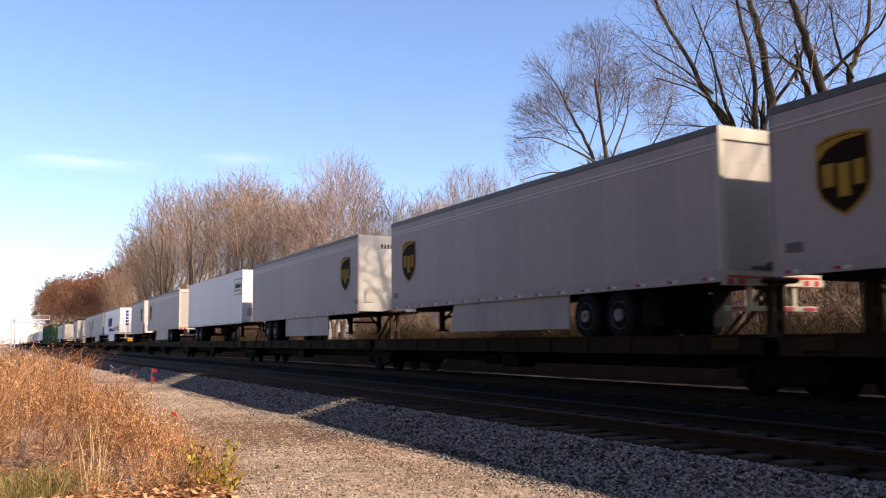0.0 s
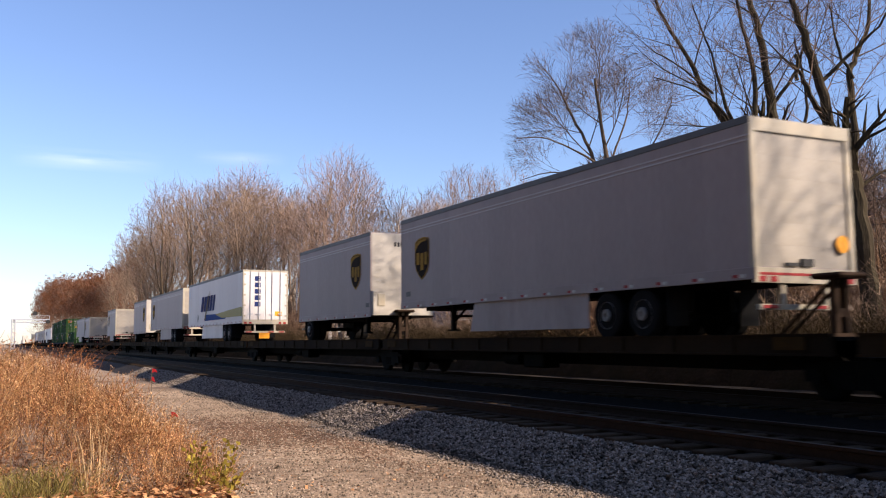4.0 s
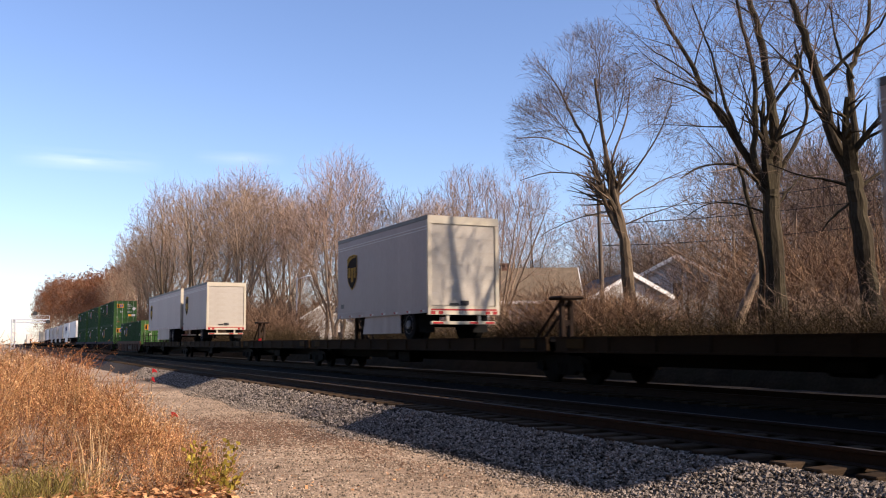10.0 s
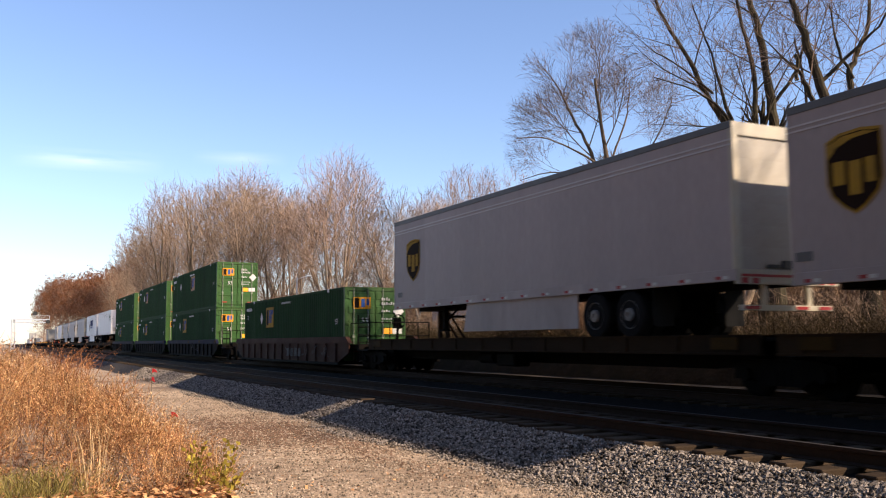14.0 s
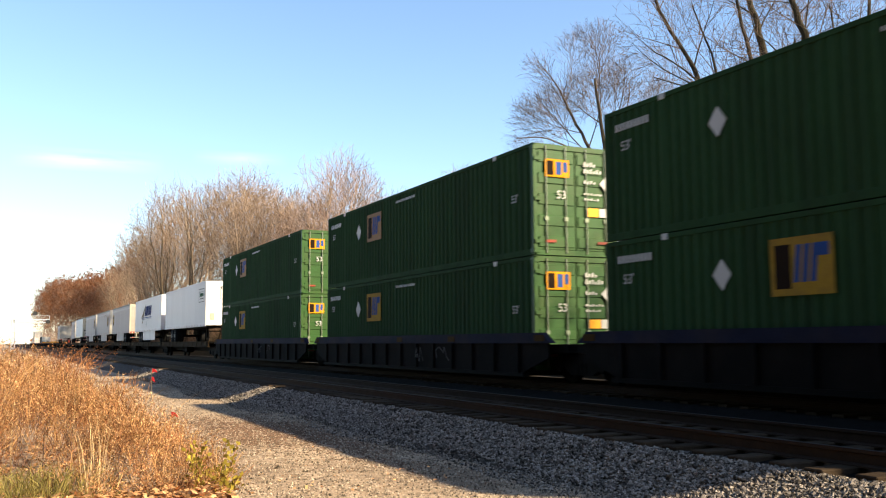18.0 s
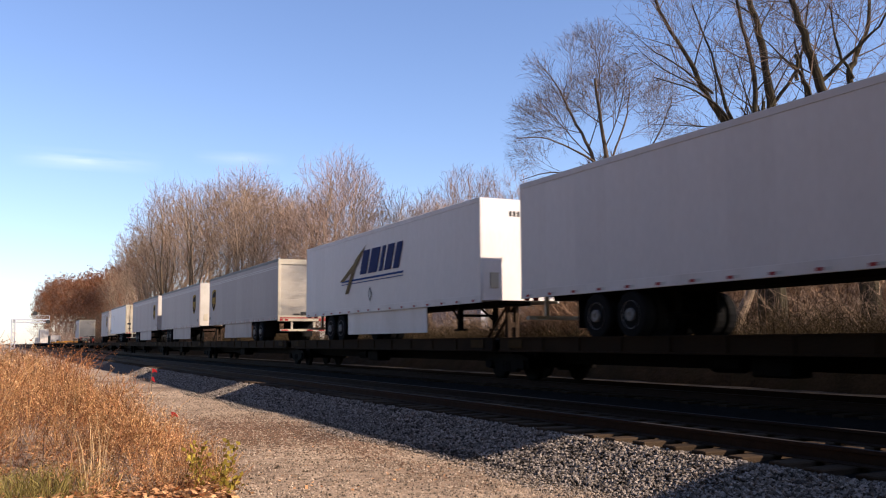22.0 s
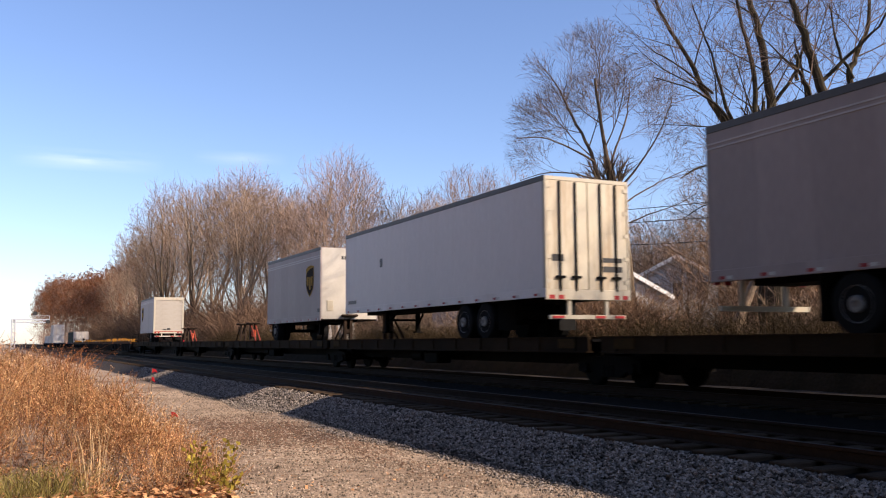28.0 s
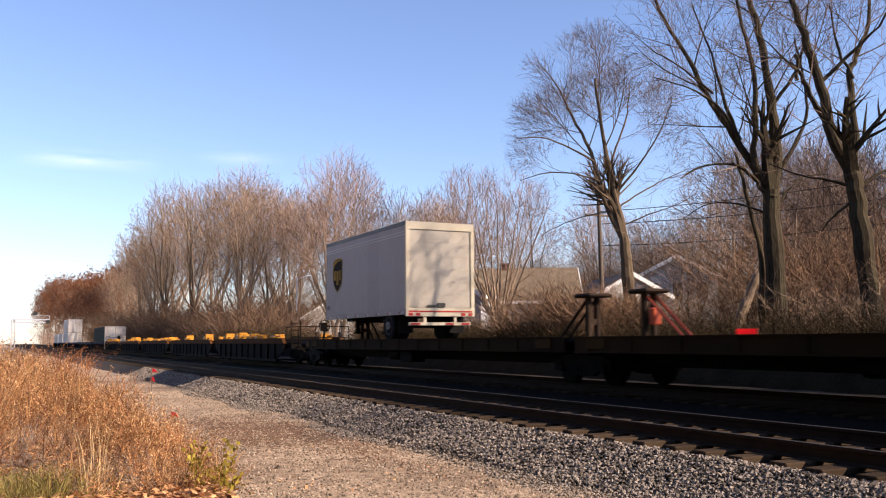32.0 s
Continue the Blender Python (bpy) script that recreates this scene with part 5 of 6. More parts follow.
def wood_tree(seed, height, width, clear_to, label, bark, twigs, stems=1, radius=0.3, tip=0.021, up=0.05, leaf=None, leaves=0, forks=3, twig_r=0.0125):
    """A full-grown bare tree: stems up into a crown volume that starts at clear_to."""
    w = Wood(seed)
    r = w.r
    mid, half = (height + clear_to) / 2, (height - clear_to) / 2
    for s in range(stems):
        a = r.uniform(-0.6, 0.6)
        top = clear_to + half * r.uniform(0.5, 0.9)
        lean = (s - (stems - 1) / 2) * width * 0.5 + r.uniform(-0.4, 0.4)
        w.stem([(a * 0.3, -0.1), (a * 0.3 + lean * 0.15, clear_to * 0.5), (a * 0.4 + lean * 0.5, clear_to), (lean, top)], radius, radius * 0.35, first=0.42, depth=r.uniform(-0.2, 0.2), wob=0.05)
        for k in range(forks):
            q = r.uniform(0.65, 1.0) * clear_to
            side, dep = r.choice((-1, 1)) * r.uniform(0.3, 0.6) * width, r.uniform(-0.3, 0.3) * width / 3
            x0 = a * 0.35 + lean * 0.3
            w.stem([(x0, q), (x0 + side * 0.35, q + half * 0.3), (x0 + side * 0.75, q + half * 0.75), (x0 + side, q + half * 1.15)], radius * 0.42, radius * 0.14, first=0.4, depth=dep, wob=0.06)
    k = height / 22
    w.fan_out([((0, 0, mid), (width, width, half))], up, (1.3 * k, 1.0 * k, 0.85 * k), twig_r=twig_r, longest=7.5 * k, least=tip, reach=1.3 * k)
    return w.make("bare_tree", label, bark, twigs, leaf, leaves)


def twin_tree():
    """Two stems from one trunk, fanning out into a round fine crown."""
    w = Wood(21)
    w.stem([(0.05, -0.1), (-0.05, 2.5), (-0.2, 4.6), (-0.28, 5.95)], 0.34, 0.23, first=1.0)
    w.stem([(-0.28, 5.9), (-0.64, 7.97), (-0.97, 9.63), (-1.28, 11.8), (-1.43, 13.4)], 0.17, 0.05, first=0.45)
    w.stem([(-0.28, 5.8), (-0.97, 7.33), (-1.48, 9.25), (-1.74, 10.2), (-2.46, 11.7), (-3.0, 13.0)], 0.15, 0.04, first=0.5, depth=0.1)
    w.stem([(-1.55, 9.5), (-2.76, 10.1), (-4.0, 10.5), (-5.2, 10.4)], 0.06, 0.02, first=0.25, depth=-0.3)
    w.stem([(-1.3, 8.6), (-2.5, 9.0), (-3.7, 9.1), (-4.9, 8.8)], 0.05, 0.016, first=0.3, depth=0.3)
    w.stem([(-0.9, 9.2), (-0.3, 10.6), (0.2, 12.0), (0.4, 13.6)], 0.07, 0.02, first=0.3, depth=0.4)
    w.stem([(-0.6, 8.0), (0.4, 9.3), (1.3, 10.7), (1.8, 12.2)], 0.06, 0.02, first=0.3, depth=-0.4)
    w.stem([(-0.5, 7.4), (0.6, 8.1), (1.7, 8.7), (2.8, 9.2)], 0.05, 0.015, first=0.4, depth=0.2)
    w.stem([(-0.4, 6.5), (0.8, 7.0), (2.0, 7.4), (2.9, 7.9)], 0.04, 0.012, first=0.4, depth=-0.2)
    w.stem([(-0.9, 7.2), (-2.0, 7.0), (-3.2, 6.6), (-4.2, 6.0)], 0.04, 0.012, first=0.4, depth=0.2)
    w.fan_out([((-1.6, 0, 11.2), (4.3, 4.0, 4.8)), ((-3.6, 0.3, 7.0), (1.6, 1.2, 0.9)), ((2.0, 0, 8.2), (1.6, 1.2, 1.3))], 0.045, (0.27, 0.17, 0.13), every=2)
    return w.make("bare_tree", "tall twin-stemmed bare tree with a round twiggy crown", BARK, TWIG_DARK)


def many_stem_tree():
    """Thick dark trunk breaking into steep heavy stems."""
    w = Wood(33)
    w.stem([(0.07, -0.1), (0.02, 2.2), (-0.04, 4.4), (-0.04, 6.5)], 0.40, 0.27, first=0.97)
    w.stem([(-0.3, -0.1), (-0.45, 2.4), (-0.3, 4.2), (-0.65, 6.6), (-0.9, 8.0)], 0.14, 0.04, first=0.6, depth=0.25)
    w.stem([(-0.04, 6.2), (0.2, 7.66), (0.11, 9.2), (-0.04, 10.85), (-0.3, 12.2), (-0.6, 13.4), (-0.9, 15.0)], 0.21, 0.07, first=0.2)
    w.stem([(-0.04, 6.2), (-0.5, 7.2), (-0.95, 8.05), (-1.45, 8.95), (-1.95, 9.9), (-2.5, 11.2), (-3.2, 12.6), (-3.8, 14.2)], 0.17, 0.04, first=0.3, depth=0.12)
    w.stem([(-1.2, 8.5), (-1.7, 9.2), (-2.6, 9.8), (-4.0, 10.2)], 0.07, 0.015, first=0.2, depth=-0.2)
    w.stem([(-1.9, 9.8), (-2.9, 10.6), (-4.0, 11.2)], 0.05, 0.015, first=0.2, depth=-0.2)
    w.stem([(-0.2, 6.6), (-0.62, 7.6), (-0.56, 8.8), (-0.66, 10.7), (-1.0, 12.0), (-1.3, 13.6)], 0.13, 0.04, first=0.25, depth=-0.15)
    w.stem([(-1.0, 8.2), (-1.45, 9.8), (-1.7, 11.4), (-2.2, 13.2)], 0.08, 0.02, first=0.2, depth=0.3)
    w.stem([(0.05, 6.8), (0.86, 8.0), (1.4, 9.1), (1.5, 10.4), (1.3, 12.0)], 0.10, 0.025, first=0.2, depth=0.2)
    w.stem([(0.12, 9.4), (0.8, 10.3), (1.1, 11.3), (1.3, 13.0)], 0.07, 0.02, first=0.2, depth=-0.2)
    w.stem([(-0.2, 6.3), (-0.7, 6.9), (-1.4, 7.3), (-2.5, 7.2), (-3.2, 6.8)], 0.09, 0.02, first=0.3, depth=-0.15)
    w.stem([(-0.1, 5.6), (-0.9, 6.0), (-2.0, 6.1), (-2.9, 5.6)], 0.05, 0.012, first=0.3, depth=0.2)
    w.stem([(0.0, 5.8), (0.7, 6.6), (1.2, 7.0), (2.2, 7.1)], 0.05, 0.012, first=0.3, depth=0.2)
    w.fan_out([((-1.0, 0.2, 11.6), (4.6, 3.4, 5.2)), ((-2.0, 0, 6.4), (2.6, 1.6, 1.5)), ((1.6, 0.2, 7.2), (1.6, 1.5, 1.5))], 0.02, (0.46, 0.26, 0.2), every=2, longest=3.0)
    return w.make("bare_tree", "old many-stemmed dark tree with mossy bark", BARK_DARK, TWIG_DARK)


def forked_tree():
    w = Wood(45)
    w.stem([(0.1, -0.1), (0.06, 1.9), (-0.06, 4.05), (-0.2, 5.7), (-0.3, 6.3)], 0.31, 0.22, first=0.97)
    w.stem([(-0.3, 6.2), (-0.8, 7.3), (-0.95, 8.4), (-1.26, 9.5), (-1.5, 10.4), (-1.7, 11.1), (-2.0, 12.4), (-2.2, 14.0)], 0.18, 0.06, first=0.25)
    w.stem([(-0.28, 6.1), (-0.1, 7.3), (-0.1, 9.0), (0.14, 9.6), (0.6, 10.6), (0.8, 12.5)], 0.13, 0.04, first=0.25, depth=0.1)
    w.stem([(-0.1, 8.9), (-0.4, 9.8), (-0.5, 11.2)], 0.06, 0.02, first=0.2, depth=0.2)
    w.stem([(-0.9, 7.7), (-1.34, 8.2), (-1.65, 8.9), (-2.0, 9.15)], 0.10, 0.035, first=0.3, depth=-0.15)
    w.stem([(-1.65, 8.85), (-1.7, 9.6)], 0.06, 0.05, first=0.9)
    w.stem([(-0.25, 5.8), (-0.9, 6.05), (-1.5, 6.2), (-2.4, 6.6)], 0.06, 0.012, first=0.3, depth=0.2)
    w.stem([(-0.2, 5.7), (0.5, 6.2), (1.2, 6.4)], 0.07, 0.02, first=0.3, depth=0.1)
    w.stem([(-0.2, 5.5), (-0.8, 5.0), (-1.1, 4.6)], 0.05, 0.02, first=0.3, depth=0.1)
    w.stem([(-1.0, 8.8), (-0.2, 9.6), (0.4, 10.2), (0.9, 11.2)], 0.06, 0.02, first=0.3, depth=-0.3)
    w.fan_out([((-0.6, 0.1, 10.6), (3.2, 2.8, 4.4)), ((-1.4, 0.2, 6.3), (1.6, 1.2, 1.2)), ((1.1, 0.2, 6.6), (1.0, 1.0, 1.0))], 0.015, (0.38, 0.22, 0.17), every=2, longest=2.4)
    return w.make("bare_tree", "forked dark bare tree with rough bark", BARK_DARK, TWIG_DARK)


def broken_trunk():
    w = Wood(52)
    w.stem([(-0.15, -0.3), (0.2, 0.9), (0.75, 2.2), (1.25, 3.25)], 0.26, 0.15)
    w.stem([(1.2, 3.15), (1.36, 3.45), (1.42, 3.85)], 0.09, 0.01, first=2)
    w.stem([(1.1, 3.05), (1.18, 3.4), (1.22, 3.6)], 0.07, 0.01, first=2, depth=0.08)
    w.fan_out([((0.6, 0, 1.8), (1.1, 0.8, 1.4))], 0.03, (0.4, 0.3, 0.25), every=4, longest=0.9)
    t = thing("broken_trunk", "leaning broken tree trunk with splintered pale top", "tree", "lineside trees")
    part("trunk", raw("trunk", *w.thick, BARK_WOOD), BARK_WOOD, t)
    part("crown", raw("crown", *w.thin, TWIG), TWIG, t, "fine bare twigs")
    t.matrix_basis = at_ground(-24.9, 23.4) @ Matrix.Translation((0, 0, 0.5))


def spreading_tree():
    w = Wood(57)
    w.stem([(0, -0.1), (0, 0.8), (0, 1.7)], 0.3, 0.24, first=1.0)
    for k in range(11):
        s, dep = (-1.0 + 0.2 * k) * 2.1, 0.55 * math.sin(k * 2.4)
        w.stem([(0, 1.5), (s * 0.3, 3.2), (s * 0.68, 5.2), (s, 7.0)], 0.085, 0.03, first=0.4, depth=dep)
    w.fan_out([((0, 0, 6.4), (4.0, 3.6, 4.5))], 0.10, (0.4, 0.24, 0.2), every=2, twig_r=0.0065, longest=2.6)
    return w.make("bare_tree", "vase-shaped bare tree with upright reddish twigs", BARK_WOOD, TWIG_RED)


twin_tree().matrix_basis = at_ground(-33.0, 25.6)
many_stem_tree().matrix_basis = at_ground(-22.1, 23.1)
forked_tree().matrix_basis = at_ground(-17.2, 21.4)
broken_trunk()
spreading_tree().matrix_basis = at_ground(-43.4, 24.5) @ Matrix.Scale(1.08, 4)
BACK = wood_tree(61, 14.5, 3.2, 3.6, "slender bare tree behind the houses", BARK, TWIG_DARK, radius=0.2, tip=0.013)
BACK_SPOTS = [(-33, 38.5, 0.52), (-25, 33, 0.37), (-28.5, 41, 0.48), (-58, 56, 0.71), (-20.5, 30, 0.31), (-70, 62, 0.99), (-84, 60, 1.16), (-62, 50, 0.67), (-52, 58, 0.79), (-24, 40, 0.38), (-76, 54, 0.84), (-30, 46, 0.54), (-18, 34, 0.39), (-30, 36, 0.85), (-34, 41, 0.95), (-24, 31.5, 0.68), (-17, 28, 0.6)]
# the wood along the far side of the line
VARIANTS = [wood_tree(71, 24.0, 4.4, 6.0, "tall pale-barked bare tree at the wood's edge", BARK_PALE, TWIG_GREY, radius=0.24, up=0.1, forks=4),
            wood_tree(72, 23.8, 6.8, 6.5, "broad bare tree in the lineside wood", BARK_WOOD, TWIG, radius=0.34, forks=5),
            wood_tree(73, 23.8, 5.8, 6.0, "twin bare tree in the lineside wood", BARK_WOOD, TWIG_RED, stems=2, radius=0.26),
            wood_tree(74, 24.4, 5.4, 7.0, "crowded bare tree in the lineside wood", BARK, TWIG, radius=0.32, forks=4)]
RUSSET = wood_tree(75, 22.0, 5.2, 4.0, "tall tree still holding russet leaves", BARK, TWIG_RED, radius=0.3, leaf=DEAD_LEAF, leaves=8000)
SPOTS = [(0, -84, 38, 0.7), (1, -78, 33, 0.71), (2, -92, 33, 0.88), (0, -97, 41, 0.84), (3, -88, 46, 0.84), (1, -103, 35, 0.87), (3, -108, 29, 0.8), (1, -104, 24.5, 0.89), (2, -113, 26, 0.93), (3, -118, 22, 0.9), (1, -112, 32, 0.92), (2, -121, 29, 1.02), (1, -128, 24, 1.06), (3, -134, 21, 1.02), (2, -140, 24, 1.16), (1, -150, 22, 1.04), (3, -158, 25, 1.21), (2, -168, 22, 0.98), (3, -180, 24, 1.03), (1, -192, 22, 0.81), (2, -205, 24, 0.92), (3, -72, 44, 0.67), (2, -66, 48, 0.66), (1, -125, 36, 0.97), (3, -98, 52, 0.89), (2, -100, 30, 0.79), (1, -116, 27.5, 0.99), (3, -124, 25, 0.98), (1, -136, 28, 1.12), (2, -132, 32, 1.16), (3, -146, 28, 1.18), (1, -163, 27, 1.33), (3, -174, 27, 1.28), (2, -187, 25, 1.18), (1, -199, 27, 1.22), (2, -86, 30, 0.87), (0, -91, 37, 0.86), (3, -56.1, 43.6, 0.36), (2, -65.7, 52.1, 0.52), (2, -63.2, 51.4, 0.57), (1, -54.5, 44.8, 0.38), (3, -49.3, 41.7, 0.4), (1, -63.3, 54.7, 0.56), (2, -43.8, 38.3, 0.39), (3, -54.9, 49.1, 0.47), (2, -51.5, 47.2, 0.58), (1, -48.2, 45.1, 0.61), (2, -45.0, 42.9, 0.68), (1, -52.7, 50.7, 0.8), (1, -46.6, 46.4, 0.49), (2, -63.5, 63.6, 0.94), (3, -46.3, 48.0, 0.72), (2, -42.2, 44.3, 0.7), (3, -46.4, 49.0, 0.5), (1, -36.6, 39.6, 0.57), (3, -50.3, 55.3, 0.69), (3, -56.1, 63.7, 0.75), (2, -45.5, 51.9, 0.73), (1, -61.5, 72.3, 0.81), (1, -44.1, 52.2, 0.52), (1, -36.6, 44.0, 0.53), (1, -41.5, 51.4, 0.65), (1, -37.9, 47.2, 0.51), (3, -42.2, 54.0, 0.59), (3, -35.1, 45.9, 0.54), (3, -37.6, 49.6, 0.52), (3, -48.7, 65.3, 0.66), (1, -82.9, 51.4, 0.42), (3, -81.1, 51.1, 0.42), (3, -85.6, 55.9, 0.42), (1, -86.6, 58.7, 0.39), (1, -79.9, 55.6, 0.38), (1, -85.2, 61.2, 0.46), (1, -76.3, 56.2, 0.42), (1, -74.9, 57.1, 0.39), (1, -145.1, 21.5, 0.87), (2, -151.2, 25.5, 0.93), (0, -151.4, 28.5, 1.04), (0, -141.5, 28.8, 0.92), (1, -133.6, 29.0, 0.78), (3, -145.9, 35.7, 0.95), (0, -143.0, 37.9, 0.93), (3, -130.7, 37.1, 0.81), (0, -109.3, 32.5, 0.79), (2, -144.1, 46.2, 0.84), (3, -133.7, 45.2, 0.86), (0, -125.5, 45.1, 0.83), (0, -108.3, 41.0, 0.82), (2, -125.9, 50.7, 0.76), (1, -115.8, 49.9, 0.86), (3, -53.1, 42.0, 0.46), (3, -62.0, 50.6, 0.43), (1, -69.6, 58.0, 0.5), (1, -50.4, 43.5, 0.37), (2, -69.4, 60.3, 0.53), (2, -64.0, 57.1, 0.45), (3, -59.7, 54.5, 0.65), (3, -64.5, 61.1, 0.67), (3, -73.1, 71.3, 0.95), (1, -72.0, 71.6, 0.73), (3, -56.5, 58.1, 0.58), (2, -61.4, 63.7, 0.59), (3, -46.8, 50.5, 0.63), (2, -61.8, 67.1, 0.7), (3, -51.3, 58.0, 0.65), (2, -53.3, 60.9, 0.54), (3, -52.7, 62.3, 0.74), (1, -63.6, 75.6, 0.76), (2, -51.2, 63.3, 0.72), (2, -43.1, 54.8, 0.53), (2, -55.1, 70.5, 0.57), (1, -46.6, 61.8, 0.49), (1, -6, 33, 0.57), (1, 1, 31, 0.56), (3, 7, 28, 0.56), (3, 12, 33, 0.56), (1, 18, 29, 0.48), (3, -2, 39, 0.47), (3, 10, 40, 0.56), (3, 24, 34, 0.52)]
rng = random.Random(5)


def stand(tree, spots, own):
    """Stands a tree and its copies at (x, y, size)."""
    for i, (x, y, size) in enumerate(spots):
        m = at_ground(x, y, rng.uniform(0, 360))
        ob = tree if i == 0 and own else copy_thing(tree, m)
        ob.matrix_basis = m @ Matrix.Scale(size, 4)


SPOTS = [p for i, p in enumerate(SPOTS) if p[1] < -75 or p[1] > -30 or i % 5]
SPOTS = [p for i, p in enumerate(SPOTS) if not (-165 < p[1] < -84 and p[2] > 29 and i % 3 == 0)]
# keep the low sun on the white gable
SPOTS = [p for p in SPOTS if not (0 < (p[1] + 49) * 0.756 + (p[2] - 38) * 0.654 < 26 and abs(-(p[1] + 49) * 0.654 + (p[2] - 38) * 0.756) < 5)]
SPOTS = [(q, x, y, s * (1.05 if -140 < x < -84 else (0.93 if x <= -140 else 1))) for q, x, y, s in SPOTS]
SPOTS += [(2, -88, 42, 0.75), (0, -84, 40.5, 0.72), (3, -92, 44, 0.8), (1, -80, 39, 0.68), (2, -74, 37.5, 0.58)]
SPOTS = [p for i, p in enumerate(SPOTS) if not (-200 < p[1] < -84 and p[2] < 30 and i % 3 == 1)]
for k in range(4):
    stand(VARIANTS[k], [(x, y, s) for q, x, y, s in SPOTS if q == k], True)
stand(BACK, BACK_SPOTS, True)
stand(RUSSET, [(-214, 22.5, 0.81), (-222, 26, 0.96), (-230, 22, 0.85), (-238, 27, 1.08), (-245, 23, 0.92), (-255, 26, 1.0), (-262, 22, 0.95), (-274, 25, 1.04), (-284, 21.5, 1.01), (-296, 24, 1.06), (-310, 21, 1.11), (-326, 23.5, 1.17), (-344, 20.5, 1.23), (-362, 22.5, 1.28), (-385, 20.5, 1.35), (-410, 21, 1.4), (-440, 20, 1.48), (-475, 20.5, 1.49), (-520, 20.5, 1.42), (-300, 30, 1.19), (-260, 33, 1.36), (-350, 30, 1.35)], True)
# trees on the camera's side, far down the line
for x, y in ((-520, -9), (-560, -7), (-620, -10), (-700, -6), (-800, -8)):
    copy_thing(RUSSET, at_ground(x, y, rng.uniform(0, 360)))
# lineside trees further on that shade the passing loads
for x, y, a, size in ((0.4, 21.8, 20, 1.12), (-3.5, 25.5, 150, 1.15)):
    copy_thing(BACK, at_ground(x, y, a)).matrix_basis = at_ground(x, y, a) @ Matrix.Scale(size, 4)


# ---- thickets ----
def thicket(name, label, material, spots, seed, tall, stems, fine=1.0):
    """Bushy undergrowth of thin arching stems with side twigs."""
    r = np.random.default_rng(seed)
    n = len(spots) * stems
    c = np.repeat(np.array(spots, float), stems, axis=0)
    base = np.stack([c[:, 0] + r.normal(0, 1.3, n), c[:, 1] + np.clip(r.normal(0, 0.8, n), -1.3, 9)], 1)
    z0 = np.maximum(np.array([ground_height(a, b) for a, b in base]), np.interp(base[:, 1], [15.6, 16.1, 16.8, 18, 19.6, 21, 23], [-0.6, 0.0, 0.5, 0.5, 0.35, 0.05, -0.25]))
    h = tall * c[:, 2] * r.uniform(0.45, 1.1, n)
    lean = r.normal(0, 0.62, (n, 2))
    verts, faces = [], []
    V = []
    def strand(p0, p1, w0, w1):
        d = p1 - p0
        side = np.cross(d, r.normal(0, 1, d.shape))
        side /= np.linalg.norm(side, axis=1)[:, None] + 1e-9
        V.append(np.stack([p0 - side * w0[:, None], p0 + side * w0[:, None], p1 + side * w1[:, None], p1 - side * w1[:, None]], 1))
    b0 = np.column_stack([base, z0])
    bend = r.normal(0, 0.14, (n, 2)) * h[:, None]
    mid = b0 + np.column_stack([lean[:, 0] * h * 0.4 + bend[:, 0], lean[:, 1] * h * 0.4 + bend[:, 1], h * 0.55])
    tip = b0 + np.column_stack([lean[:, 0] * h, lean[:, 1] * h, h])
    strand(b0, mid, np.full(n, fine * 0.022), np.full(n, fine * 0.014))
    strand(mid, tip, np.full(n, fine * 0.014), np.full(n, fine * 0.005))
    for k in range(7):
        f = r.uniform(0.25, 1.0, n)[:, None]
        p = b0 + (tip - b0) * f
        q = p + r.normal(0, 1, (n, 3)) * (np.array([0.16, 0.16, 0.12]) * tall ** 0.6) + np.array([0, 0, 0.12 * tall ** 0.6])
        strand(p, q, np.full(n, fine * 0.010), np.full(n, fine * 0.004))
        s = p + (q - p) * 0.6
        e = s + r.normal(0, 0.25, (n, 3)) + np.array([0, 0, 0.12])
        strand(s, e, np.full(n, fine * 0.007), np.full(n, fine * 0.003))
    v = np.concatenate(V).reshape(-1, 3)
    f = np.arange(len(v)).reshape(-1, 4)
    ob = new(name, raw(name, v.tolist(), f.tolist(), material))
    tagged(ob, label, "undergrowth", kind="stuff")


def bearing(x, y):
    return math.degrees(math.atan2(y, -x))


def clear(spots, keep=0.0):
    """Leaves a gap in the growth in front of the small white house."""
    return [(x, y, s * (keep if 16.8 < bearing(x, y) < 21.2 and math.hypot(x, y) < 116 else 1)) for x, y, s in spots if keep or not (16.8 < bearing(x, y) < 21.2 and math.hypot(x, y) < 116)]


rg = random.Random(12)
edge = [(-14 - 1.15 * k + rg.uniform(-0.5, 0.5), 18.2 + rg.uniform(0, 1.4), rg.uniform(0.45, 1.0)) for k in range(60)]
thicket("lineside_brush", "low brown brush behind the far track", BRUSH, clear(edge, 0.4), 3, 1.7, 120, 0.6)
deep = [(-15 - 1.0 * k + rg.uniform(-0.8, 0.8), 20.5 + rg.uniform(0, 14), rg.uniform(0.6, 1.2)) for k in range(100)]
thicket("tangled_undergrowth", "tangled reddish undergrowth under the trees", TWIG, clear(deep), 4, 3.0, 100, 0.6)
def fan(d0, d1, a0, a1, n):
    """Spots between two distances and two bearings from the verge."""
    out = []
    for _ in range(n):
        d, a = rg.uniform(d0, d1), radians(rg.uniform(a0, a1))
        out.append((-d * math.cos(a), d * math.sin(a), rg.uniform(0.55, 1.15)))
    return out


